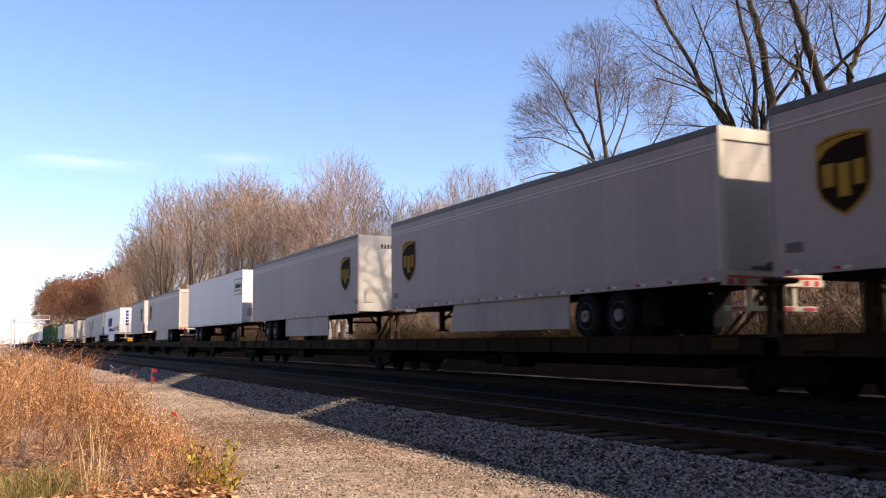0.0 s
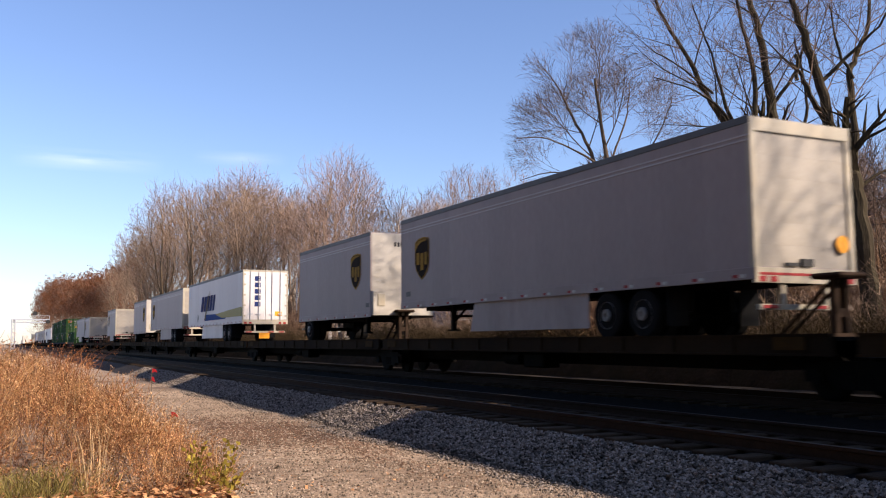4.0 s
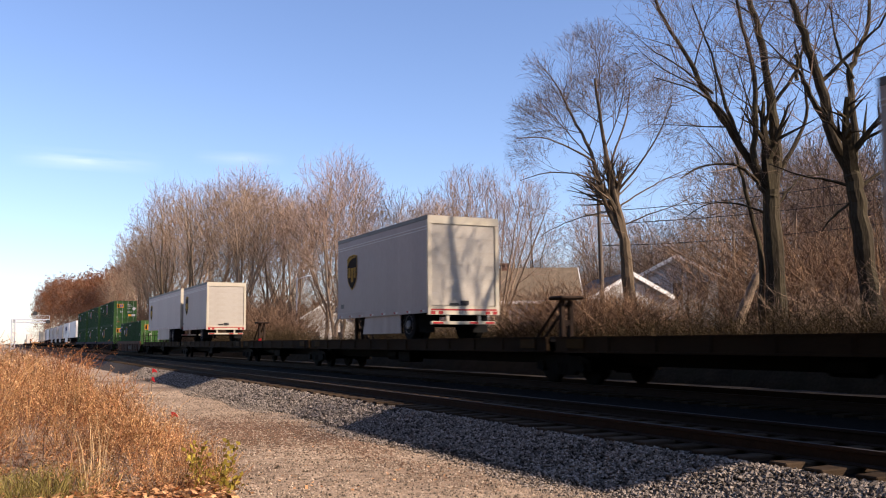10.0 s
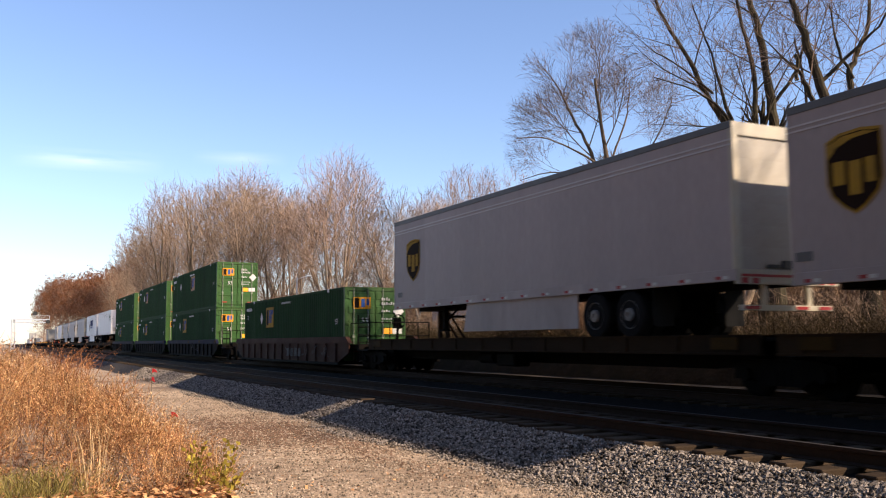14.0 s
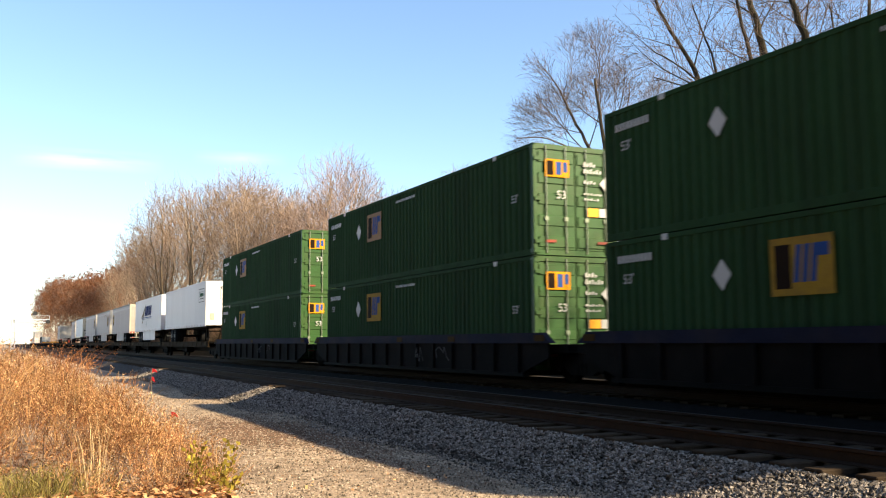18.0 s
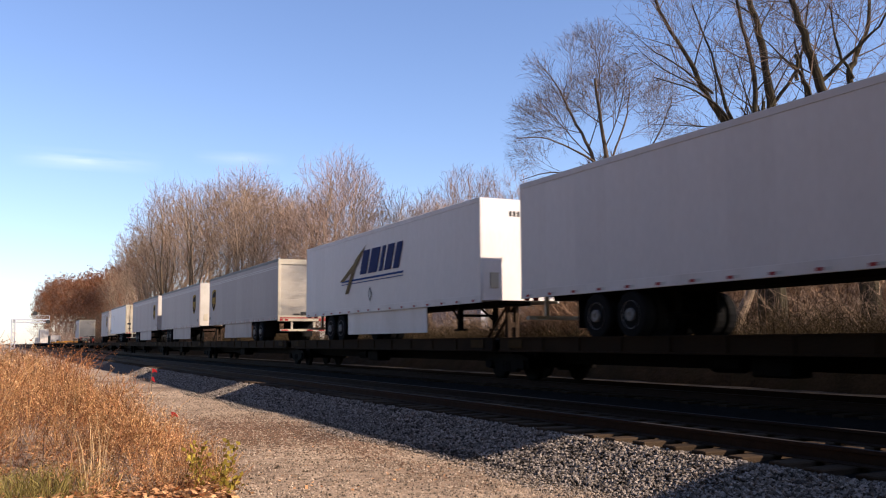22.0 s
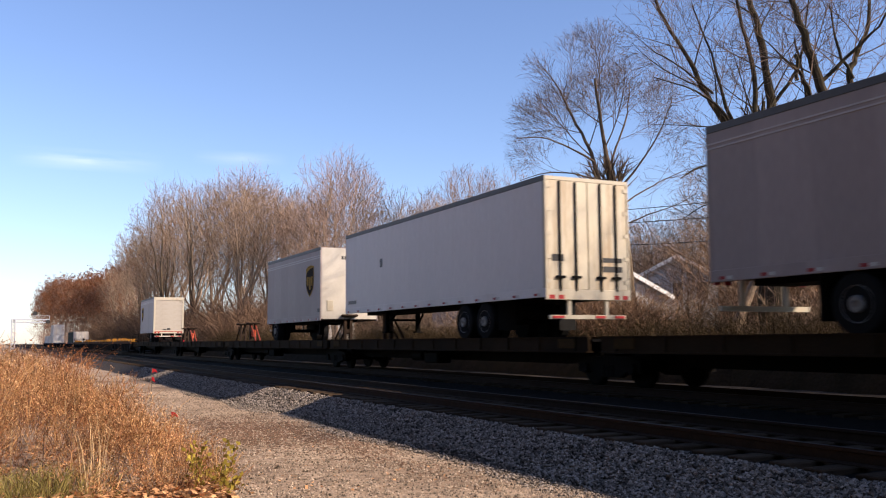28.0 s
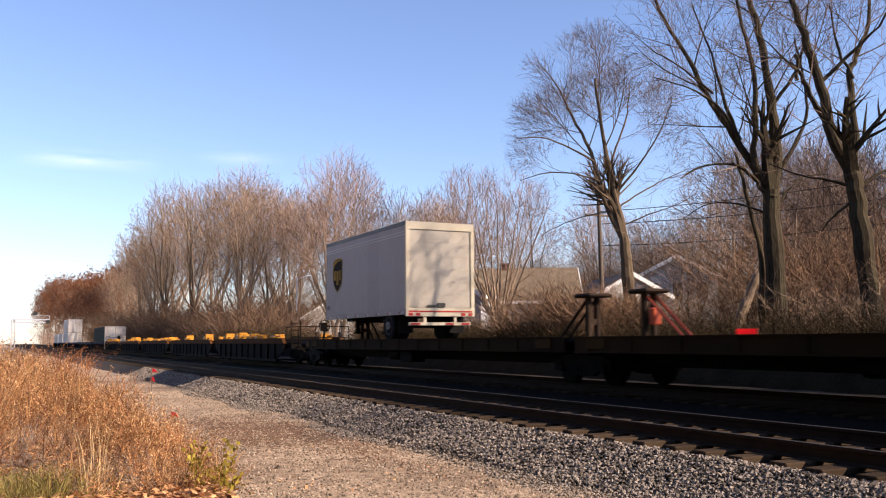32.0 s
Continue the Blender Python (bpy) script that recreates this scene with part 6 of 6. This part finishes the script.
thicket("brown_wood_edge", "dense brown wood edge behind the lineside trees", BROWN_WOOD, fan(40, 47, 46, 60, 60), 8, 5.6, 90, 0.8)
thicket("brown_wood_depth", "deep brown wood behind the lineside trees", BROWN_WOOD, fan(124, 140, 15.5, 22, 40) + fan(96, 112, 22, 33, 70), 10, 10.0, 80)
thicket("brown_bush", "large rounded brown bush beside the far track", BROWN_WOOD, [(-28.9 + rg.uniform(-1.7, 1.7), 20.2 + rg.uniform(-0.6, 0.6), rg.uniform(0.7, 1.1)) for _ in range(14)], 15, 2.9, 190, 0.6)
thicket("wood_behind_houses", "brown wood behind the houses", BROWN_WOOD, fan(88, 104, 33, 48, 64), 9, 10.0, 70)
woods = [(-78 - 1.0 * k + rg.uniform(-1, 1), 19 + rg.uniform(0, 12) * (1 if k < 40 else 0.5), rg.uniform(0.7, 1.3)) for k in range(150)]
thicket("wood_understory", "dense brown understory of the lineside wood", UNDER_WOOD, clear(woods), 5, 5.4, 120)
woods = [(-255 - 4.0 * k + rg.uniform(-1, 1), 19 + rg.uniform(0, 6), rg.uniform(0.8, 1.4)) for k in range(70)]
thicket("far_understory", "dense brown understory far down the line", TWIG_RED, woods, 6, 8.0, 30)


# ---- houses ----
def house(label, x, y, turn, wide, deep_, wall_h, roof_h, wall_mat, roof_mat, windows=(), chimney=False, over=0.35):
    """A gabled house; its gable faces local -y, the ridge runs along y."""
    h = thing("house", label, "house", "houses behind the line")
    w2 = wide / 2
    bm = bmesh.new()
    prism(bm, [(-w2, 0), (w2, 0), (w2, wall_h), (0, wall_h + roof_h), (-w2, wall_h)], 0, deep_)
    part("wall", bm, wall_mat, h)
    sl = roof_h / w2
    for s in (-1, 1):
        bm = prism(bmesh.new(), [(0, wall_h + roof_h + 0.03), (s * (w2 + over), wall_h - over * sl + 0.03), (s * (w2 + over), wall_h - over * sl + 0.2), (0, wall_h + roof_h + 0.2)], -over, deep_ + over)
        roof = part("roof", bm, roof_mat, h)
        bm = prism(bmesh.new(), [(0, wall_h + roof_h - 0.12), (s * (w2 + over), wall_h - over * sl - 0.12), (s * (w2 + over), wall_h - over * sl + 0.18), (0, wall_h + roof_h + 0.18)], -over - 0.05, -over - 0.004)
        part("barge_board", bm, TRIM, roof, "white barge board")
        part("fascia", boxes((s * (w2 + over), s * (w2 + over + 0.03), -over, deep_ + over, wall_h - over * sl - 0.02, wall_h - over * sl + 0.18)), TRIM, roof)
    for side, a, z, ww, hh in windows:
        win = part("window", boxes((a - ww / 2 - 0.08, a + ww / 2 + 0.08, -0.06, -0.004, z - 0.08, z + hh + 0.08)) if side == "g" else boxes((s_wall(side, w2) - 0.0, s_wall(side, w2) + 0.06 * side, a - ww / 2 - 0.08, a + ww / 2 + 0.08, z - 0.08, z + hh + 0.08)), TRIM, h, "white window frame")
        part("pane", boxes((a - ww / 2, a + ww / 2, -0.075, -0.062, z, z + hh)) if side == "g" else boxes((s_wall(side, w2) + 0.062 * side, s_wall(side, w2) + 0.075 * side, a - ww / 2, a + ww / 2, z, z + hh)), GLASS, win, "dark window pane")
    if chimney:
        part("chimney", boxes((-0.35, 0.35, deep_ * 0.5 - 0.35, deep_ * 0.5 + 0.35, wall_h + roof_h * 0.5, wall_h + roof_h + 0.5), (-0.42, 0.42, deep_ * 0.5 - 0.42, deep_ * 0.5 + 0.42, wall_h + roof_h + 0.37, wall_h + roof_h + 0.45)), BRICK, h)
    h.matrix_basis = pose(x, y, ground_height(x, y) - 0.05, 0, 0, turn)
    return h


def s_wall(side, w2):
    return side * w2


house("small white gabled house beyond the wood", -113.0, 38.5, 71, 6.8, 9, 4.3, 2.1, SIDING, SHINGLE, [("g", -1.6, 1.2, 0.9, 1.2), ("g", 1.5, 1.2, 0.9, 1.2)])
house("grey bungalow with a broad tan shingle roof", -51.4, 34.9, 150, 8.0, 9.1, 3.7, 2.2, GREY_SIDING, SHINGLE, [(-1, 2.2, 1.3, 0.9, 1.2), (-1, 5.2, 1.3, 0.9, 1.2), (-1, 7.6, 1.3, 0.7, 1.0), ("g", 0, 1.2, 1.2, 1.2)], True)
house("blue-grey gabled wing of the bungalow", -50.6, 25.6, 40, 3.3, 6, 4.2, 1.1, GREY_SIDING, SHINGLE, [("g", 0.4, 1.4, 0.8, 1.2)])
house("white gabled house with a dark roof", -49.0, 38.0, 72, 5.0, 8, 4.1, 1.4, SIDING, SHINGLE_DARK, [("g", 0.9, 1.3, 0.8, 1.2), ("g", -1.1, 1.3, 0.8, 1.2)])
house("white two-storey house with dark roof behind trees", -57.0, 48.8, 49, 6.2, 8, 6.2, 1.6, SIDING, SHINGLE_DARK, [("g", -1.9, 4.4, 0.8, 1.3), ("g", 0.0, 4.4, 0.8, 1.3), ("g", 1.9, 4.4, 0.8, 1.3), ("g", -1.5, 1.0, 0.9, 1.4)])


# ---- poles and wires ----
def utility_pole():
    p = thing("utility_pole", "weathered wooden utility pole with a crossarm", "utility pole")
    part("pole", rod(bmesh.new(), (0, 0, -0.2), (-0.25, 0, 9.9), 0.15, 0.1, 10), WOOD_POLE, p)
    part("crossarm", boxes((-0.3, -0.18, -0.9, 0.9, 8.0, 8.1)), WOOD_POLE, p)
    p.matrix_basis = at_ground(-40.4, 29.4)
    for k, (dz, end) in enumerate(((8.1, (-10, 36, 8.6)), (7.4, (-10, 38, 7.9)), (6.2, (-10, 35, 6.6)))):
        cu = bpy.data.curves.new("cable", "CURVE")
        cu.dimensions, cu.bevel_depth, cu.bevel_resolution = "3D", 0.018, 1
        sp = cu.splines.new("POLY")
        a, b = Vector((-40.6, 29.4, dz)), Vector(end)
        sp.points.add(14)
        for i in range(15):
            q = a.lerp(b, i / 14)
            sp.points[i].co = (q.x, q.y, q.z - 0.7 * 4 * (i / 14) * (1 - i / 14), 1)
        cu.materials.append(BLACK)
        tagged(new("overhead_cable", cu), "thin black overhead cable strung from the pole", "cable", "overhead cables")


utility_pole()


def lamp_pole():
    p = thing("street_lamp", "grey street lamp on a slim pole by the wood", "street lamp")
    part("pole", rod(bmesh.new(), (0, 0, -0.2), (0.1, 0, 8.2), 0.12, 0.08, 8), STEEL, p)
    part("arm", rod(bmesh.new(), (0.1, 0, 8.0), (0.5, 1.0, 8.4), 0.04, 0.03, 6), STEEL, p)
    part("lamp_head", boxes((0.35, 0.65, 0.9, 1.5, 8.32, 8.48), bevel=0.04), STEEL, p)
    p.matrix_basis = at_ground(-95.7, 28.9)


lamp_pole()


def signal_gantry():
    g = thing("signal_gantry", "pale lattice cantilever signal gantry over the tracks", "railway signal")
    X = 0
    for a, b in ((-0.4, -0.4), (-0.4, 0.4), (0.4, -0.4), (0.4, 0.4)):
        part("mast_leg", rod(bmesh.new(), (X + a, b, 0), (X + a, b, 8.0), 0.15, sides=6), STEEL, g)
    bm = bmesh.new()
    for i in range(8):
        rod(bm, (X - 0.4, -0.4 if i % 2 else 0.4, i), (X - 0.4, 0.4 if i % 2 else -0.4, i + 1), 0.09, sides=5)
        rod(bm, (X - 0.4 if i % 2 else X + 0.4, -0.4, i), (X + 0.4 if i % 2 else X - 0.4, -0.4, i + 1), 0.09, sides=5)
    part("mast_lacing", bm, STEEL, g)
    for z in (7.2, 8.0):
        part("arm_chord", rod(bmesh.new(), (X, -0.4, z), (X, 8.6, z), 0.14, sides=6), STEEL, g)
    bm = bmesh.new()
    for i in range(9):
        rod(bm, (X, -0.4 + i, 7.2 if i % 2 else 8.0), (X, 0.6 + i, 8.0 if i % 2 else 7.2), 0.09, sides=5)
    part("arm_lacing", bm, STEEL, g)
    part("handrail", boxes((X - 0.05, X + 0.05, 4.5, 8.6, 8.9, 9.0), (X - 0.05, X + 0.05, 4.5, 4.6, 8, 9), (X - 0.05, X + 0.05, 8.5, 8.6, 8, 9)), STEEL, g)
    for y in (5.0, 8.2):
        h = part("signal_head", disc_stack(bmesh.new(), [(-0.1, 0.45), (-0.1, 0.55), (0.1, 0.55), (0.1, 0.45)], 16), BLACK, g, "dark round signal head", at=pose(0.2, y, 9.6 if y < 6 else 7.4, 0, 0, 90))
    g.matrix_basis = pose(-262, 3.0, GROUND_Z, 0, 0, 0)


signal_gantry()


# ---- weeds in the foreground ----
def mound(x, y):
    """Height of the weed mound over the ground."""
    side = np.clip((2.65 + 0.075 * np.clip(x + 10.8, -30, 0) - y) / 2.25, 0, 1)
    front = np.clip((-9.7 - 0.8 * np.clip((0.9 - y) / 0.5, 0, 1) - x) / 1.8, 0, 1)
    back = np.clip((x + 60) / 10, 0, 1)
    lump = 1 + 0.09 * np.sin(1.9 * x + 2.3 * y) * np.sin(0.8 * x - 3.1 * y + 1) + 0.06 * np.sin(5.1 * x + 1.7) * np.sin(4.3 * y)
    return 1.6 * (side ** 0.6) * (0.03 + 0.97 * front ** 0.75) * back * lump


def weeds(name, label, material, n, seed, width, tall, patch=None, droop=0.35, seeds=0, height=0.0):
    r = np.random.default_rng(seed)
    u = r.random(n)
    x = -9.2 - 36 * u ** 1.7
    y = r.uniform(-3.0, 2.5, n) + 0.02 * (-10 - x)
    if patch:
        x = r.normal(patch[0], patch[2], n)
        y = r.normal(patch[1], patch[3], n)
    hh = mound(x, y) * tall * r.uniform(0.55, 1.08, n)
    if height:
        hh = height * r.uniform(0.4, 1.1, n)
    hh = np.maximum(hh, 0.05)
    base = np.stack([x, y, np.full(n, GROUND_Z - 0.03)], 1)
    lean = np.clip(np.stack([r.normal(-0.05, droop, n), r.normal(0.08, droop, n)], 1), -0.75, 0.75) * hh[:, None]
    start = r.uniform(0, 0.6, n)
    tip = base + np.column_stack([lean, hh])
    p0 = base + (tip - base) * start[:, None] + r.normal(0, 0.03, (n, 3)) * np.array([1, 1, 0])
    mid = p0 + (tip - p0) * 0.6 + np.column_stack([-lean * 0.12, 0.05 * hh])
    side = np.cross(tip - p0, r.normal(0, 1, (n, 3)))
    side /= np.linalg.norm(side, axis=1)[:, None] + 1e-9
    w = (width * r.uniform(0.5, 1.3, n))[:, None] * side
    verts = np.stack([p0 - w * 0.7, p0 + w * 0.7, mid + w, mid - w, tip], 1).reshape(-1, 3)
    k = 5 * np.arange(n)[:, None]
    faces = (np.array([0, 1, 2, 3])[None] + k).tolist() + (np.array([3, 2, 4])[None] + k).tolist()
    if seeds:
        pick = r.integers(0, n, seeds)
        c = tip[pick] - (tip - p0)[pick] * r.uniform(0, 0.5, seeds)[:, None] + r.normal(0, 0.04, (seeds, 3))
        a = r.normal(0, 0.009, (seeds, 3))
        b = r.normal(0, 0.009, (seeds, 3))
        q = np.stack([c + a, c + b, c - a, c - b], 1).reshape(-1, 3)
        k2 = len(verts) + 4 * np.arange(seeds)[:, None]
        faces += (np.array([0, 1, 2, 3])[None] + k2).tolist()
        verts = np.concatenate([verts, q])
    ob = new(name, raw(name, verts.tolist(), faces, material))
    tagged(ob, label, "weeds", kind="stuff")


def shrubs():
    """Domed dead plants: fine twigs in all directions with dry flecks of leaf and seed."""
    r = np.random.default_rng(14)
    n = 820
    px = -9.3 - 34 * r.random(n) ** 1.7
    py = r.uniform(-3.2, 2.55, n) + 0.02 * (-10 - px)
    wave = np.array([noise.noise(Vector((a * 1.1, b * 1.1, 4))) for a, b in zip(px, py)])
    ph = mound(px, py) * r.uniform(0.8, 1.04, n) * np.clip(0.95 + 0.7 * wave, 0.45, 1.06)
    keep = ph > 0.12
    px, py, ph = px[keep], py[keep], ph[keep]
    n = len(px)
    pr = r.uniform(0.2, 0.5, n)
    per = 190
    d = r.normal(0, 1, (n, per, 3))
    d[..., 2] = np.abs(d[..., 2]) * 0.9 - 0.15
    d /= np.linalg.norm(d, axis=2)[..., None]
    deep = r.uniform(0.55, 1.0, (n, per, 1))
    centre = np.stack([px, py, GROUND_Z + np.maximum(ph - pr, 0.02)], 1)[:, None]
    at = (centre + d * deep * pr[:, None, None] * np.array([1, 1, 1.1])).reshape(-1, 3)
    # bare hollows low down between the leafy heads
    rel = (at[:, 2] - GROUND_Z) / np.maximum(np.repeat(ph, per), 0.3)
    gap = np.array([noise.noise(Vector((0.5 * a, 1.5 * b, 1.7 * c))) for a, b, c in at.tolist()])
    keep_at = (gap < 0.02 + 0.9 * (rel - 0.45)) | (np.repeat(py, per) > 1.55)
    at, d = at[keep_at], d.reshape(-1, 3)[keep_at]
    low = r.random(len(at)) < 0.16
    at[low, 2] = GROUND_Z + (at[low, 2] - GROUND_Z) * r.uniform(0.15, 0.8, low.sum())
    way = d * 0.5 + r.normal(0, 0.55, at.shape) + np.array([0, 0, 0.45])
    tip = at + way * r.uniform(0.04, 0.13, len(at))[:, None]
    side = np.cross(way, r.normal(0, 1, at.shape))
    side /= np.linalg.norm(side, axis=1)[:, None] + 1e-9
    side *= r.uniform(0.0018, 0.0042, len(at))[:, None]
    v = np.stack([at - side, at + side, tip + side * 0.5, tip - side * 0.5], 1)
    def put(name, label, quads, material):
        quads = quads.reshape(-1, 3)
        tagged(new(name, raw(name, quads.tolist(), np.arange(len(quads)).reshape(-1, 4).tolist(), material)), label, "weeds", kind="stuff")
    half = r.random(len(v)) < 0.6
    put("rust_twigs", "tangle of fine rust-brown dead twigs in the weed mound", v[half], WEED_RED)
    put("tan_twigs", "fine dry tan twigs of the weed mound", v[~half], WEED)
    def flecks(pick, size):
        c = tip[pick] + r.normal(0, 0.012, (len(pick), 3))
        a, b = r.normal(0, size, (len(pick), 3)), r.normal(0, size, (len(pick), 3))
        return np.stack([c + a, c + b, c - a, c - b], 1)
    high = np.nonzero(~low)[0]
    put("dry_seed_heads", "pale tan dry leaf and seed flecks over the weeds", flecks(r.choice(high, 120000), 0.0052), SEED)
    put("withered_leaves", "small withered rust-brown leaves on the weeds", flecks(r.integers(0, len(tip), 60000), 0.0055), WEED_RED)


shrubs()
weeds("dry_weeds", "dry tan weed stems beside the gravel", WEED, 1600, 1, 0.003, 1.0, droop=0.5)
weeds("rust_weeds", "rust-brown dead stems tangled in the weed mound", WEED_RED, 2600, 2, 0.003, 0.9, droop=0.8)
weeds("bare_stems", "bare grey-brown dead stems under the weed heads", STEM_GREY, 3600, 22, 0.0032, 0.85, droop=0.6)
weeds("straw_stalks", "tall pale straw stalks rising from the weeds", STRAW, 150, 3, 0.004, 1.06, droop=0.3)
weeds("straw_clump", "clump of pale upright straw in the weeds", STRAW_PALE, 42, 31, 0.003, 1.0, patch=(-10.2, 0.86, 0.1, 0.05), droop=0.14, height=0.95)
weeds("dark_stalks", "thin dark reddish stalks above the weeds", WEED_RED, 420, 32, 0.007, 1.22, patch=(-24.0, 1.15, 1.5, 0.3), droop=0.3, seeds=6000, height=1.55)
weeds("green_tufts", "green grass tufts at the foot of the weeds", GRASS, 800, 4, 0.0036, 0.9, patch=(-10.4, 0.4, 0.25, 0.32), droop=0.85, height=0.42)
weeds("lower_grass", "green and yellowing grass among fallen leaves", GRASS, 500, 41, 0.0045, 0.9, patch=(-10.0, 0.75, 0.22, 0.35), droop=0.9, height=0.16)


def fallen_leaves():
    r = np.random.default_rng(9)
    n = 4000
    x = -9.2 - 8 * r.random(n) ** 1.8
    x[:1500] = r.uniform(-10.6, -9.4, 1500)
    y = np.where(r.random(n) < 0.965, r.uniform(-0.5, 2.2, n), r.uniform(1.5, 5.0, n))
    z = np.array([ground_height(a, b) for a, b in zip(x, y)]) + r.uniform(0.005, 0.07, n) + 0.1 * (x > -10.5) * r.random(n)
    a = r.uniform(0, 6.28, n)
    s = r.uniform(0.018, 0.042, n) * np.where(y > 2.4, 0.5, 1) * np.where(x > -10.6, 1.35, 1)
    ux = np.stack([np.cos(a), np.sin(a), r.normal(0, 0.35, n)], 1) * s[:, None]
    uy = np.stack([-np.sin(a), np.cos(a), r.normal(0, 0.35, n)], 1) * s[:, None] * 0.7
    c = np.stack([x, y, z], 1)
    v = np.stack([c - ux, c + uy, c + ux, c - uy], 1).reshape(-1, 3)
    f = np.arange(4 * n).reshape(-1, 4)
    tagged(new("fallen_leaves", raw("fallen_leaves", v.tolist(), f.tolist(), FALLEN)), "scattered fallen orange and brown leaves", "leaves", kind="stuff")


fallen_leaves()


def leafy_vine():
    r = random.Random(8)
    p = thing("leafy_shoot", "young shoot with small yellow-green leaves beside the weeds", "plant")
    me = raw("leaf", [(0, 0, 0), (0.028, 0.009, 0.024), (0.009, 0.016, 0.066), (-0.02, 0.005, 0.032)], [(0, 1, 2, 3)], VINE_LEAF)
    for k in range(19):
        base = Vector((r.uniform(-0.75, 0.5), r.uniform(-0.25, 0.2), 0))
        tip = base + Vector((r.uniform(-0.3, 0.3), r.uniform(-0.15, 0.3), r.uniform(0.1, 0.72)))
        part("stem", rod(bmesh.new(), base, tip, 0.006, 0.003, 5), WEED_RED, p)
        for i in range(28):
            q = base.lerp(tip, 0.1 + 0.9 * i / 28) + Vector((r.gauss(0, 0.03), r.gauss(0, 0.03), r.gauss(0, 0.02)))
            ob = part("leaf", me, VINE_LEAF, p, at=pose(q.x, q.y, q.z, r.uniform(-60, 60), r.uniform(-60, 60), r.uniform(0, 360)))
    p.matrix_basis = at_ground(-10.35, 2.2)


leafy_vine()


def marker(x, y, tall, label):
    p = thing("marker_flag", label, "marker")
    part("stake", rod(bmesh.new(), (0, 0, -0.1), (0.02, 0, tall), 0.012, 0.008, 6), WOOD_POLE, p)
    bm = bmesh.new()
    prism(bm, [(0.0, tall - 0.15), (0.0, tall), (0.1, tall - 0.03), (0.17, tall - 0.12), (0.08, tall - 0.1)], -0.008, 0.008)
    prism(bm, [(0.0, tall - 0.34), (0.0, tall - 0.24), (0.06, tall - 0.25), (0.11, tall - 0.4)], -0.02, -0.004)
    bmesh.ops.rotate(bm, verts=bm.verts, cent=(0, 0, 0), matrix=Matrix.Rotation(radians(60), 3, "Z"))
    part("ribbon", bm, FLAG_RED, p, "bright red fluttering ribbon")
    p.matrix_basis = at_ground(x, y)


marker(-27.2, 3.95, 1.0, "thin stake with a red ribbon at the gravel's edge")
marker(-20.5, 3.4, 0.24, "short stake with a small red ribbon")


def stick():
    bm = bmesh.new()
    rod(bm, (-0.3, 0, 0.03), (0.05, 0.03, 0.05), 0.028, 0.035, 7)
    rod(bm, (0.05, 0.03, 0.05), (0.32, -0.02, 0.04), 0.035, 0.02, 7)
    ob = new("wood_scrap", mesh_of(bm, "wood_scrap", BARK))
    tagged(ob, "short dark scrap of wood lying on gravel", "wood scrap")
    ob.matrix_basis = at_ground(-11.55, 3.6, 70)


stick()


# ---- what moves ----
def motions():
    steps = [0.0] + [1.0 * k for k in range(1, 33)]
    for ob, place, z in MOVERS:
        walk(ob, [(t, pose(place + run(t), TRACK_FAR, z)) for t in steps])
    first = {}
    for w, k in WHEELS:
        if k not in first:
            dx = -0.87 if k == 0 else 0.87
            rows = []
            for i in range(32 * FPS + 1):
                t = i / FPS
                rows.append((t, Matrix.Translation((dx, 0, 0.42)) @ Matrix.Rotation(run(t) / 0.42, 4, "Y")))
            walk(w, rows)
            first[k] = w
        else:
            w.rotation_mode = "QUATERNION"
            keys = w.animation_data_create()
            keys.action = first[k].animation_data.action
            keys.action_slot = first[k].animation_data.action_slot


motions()
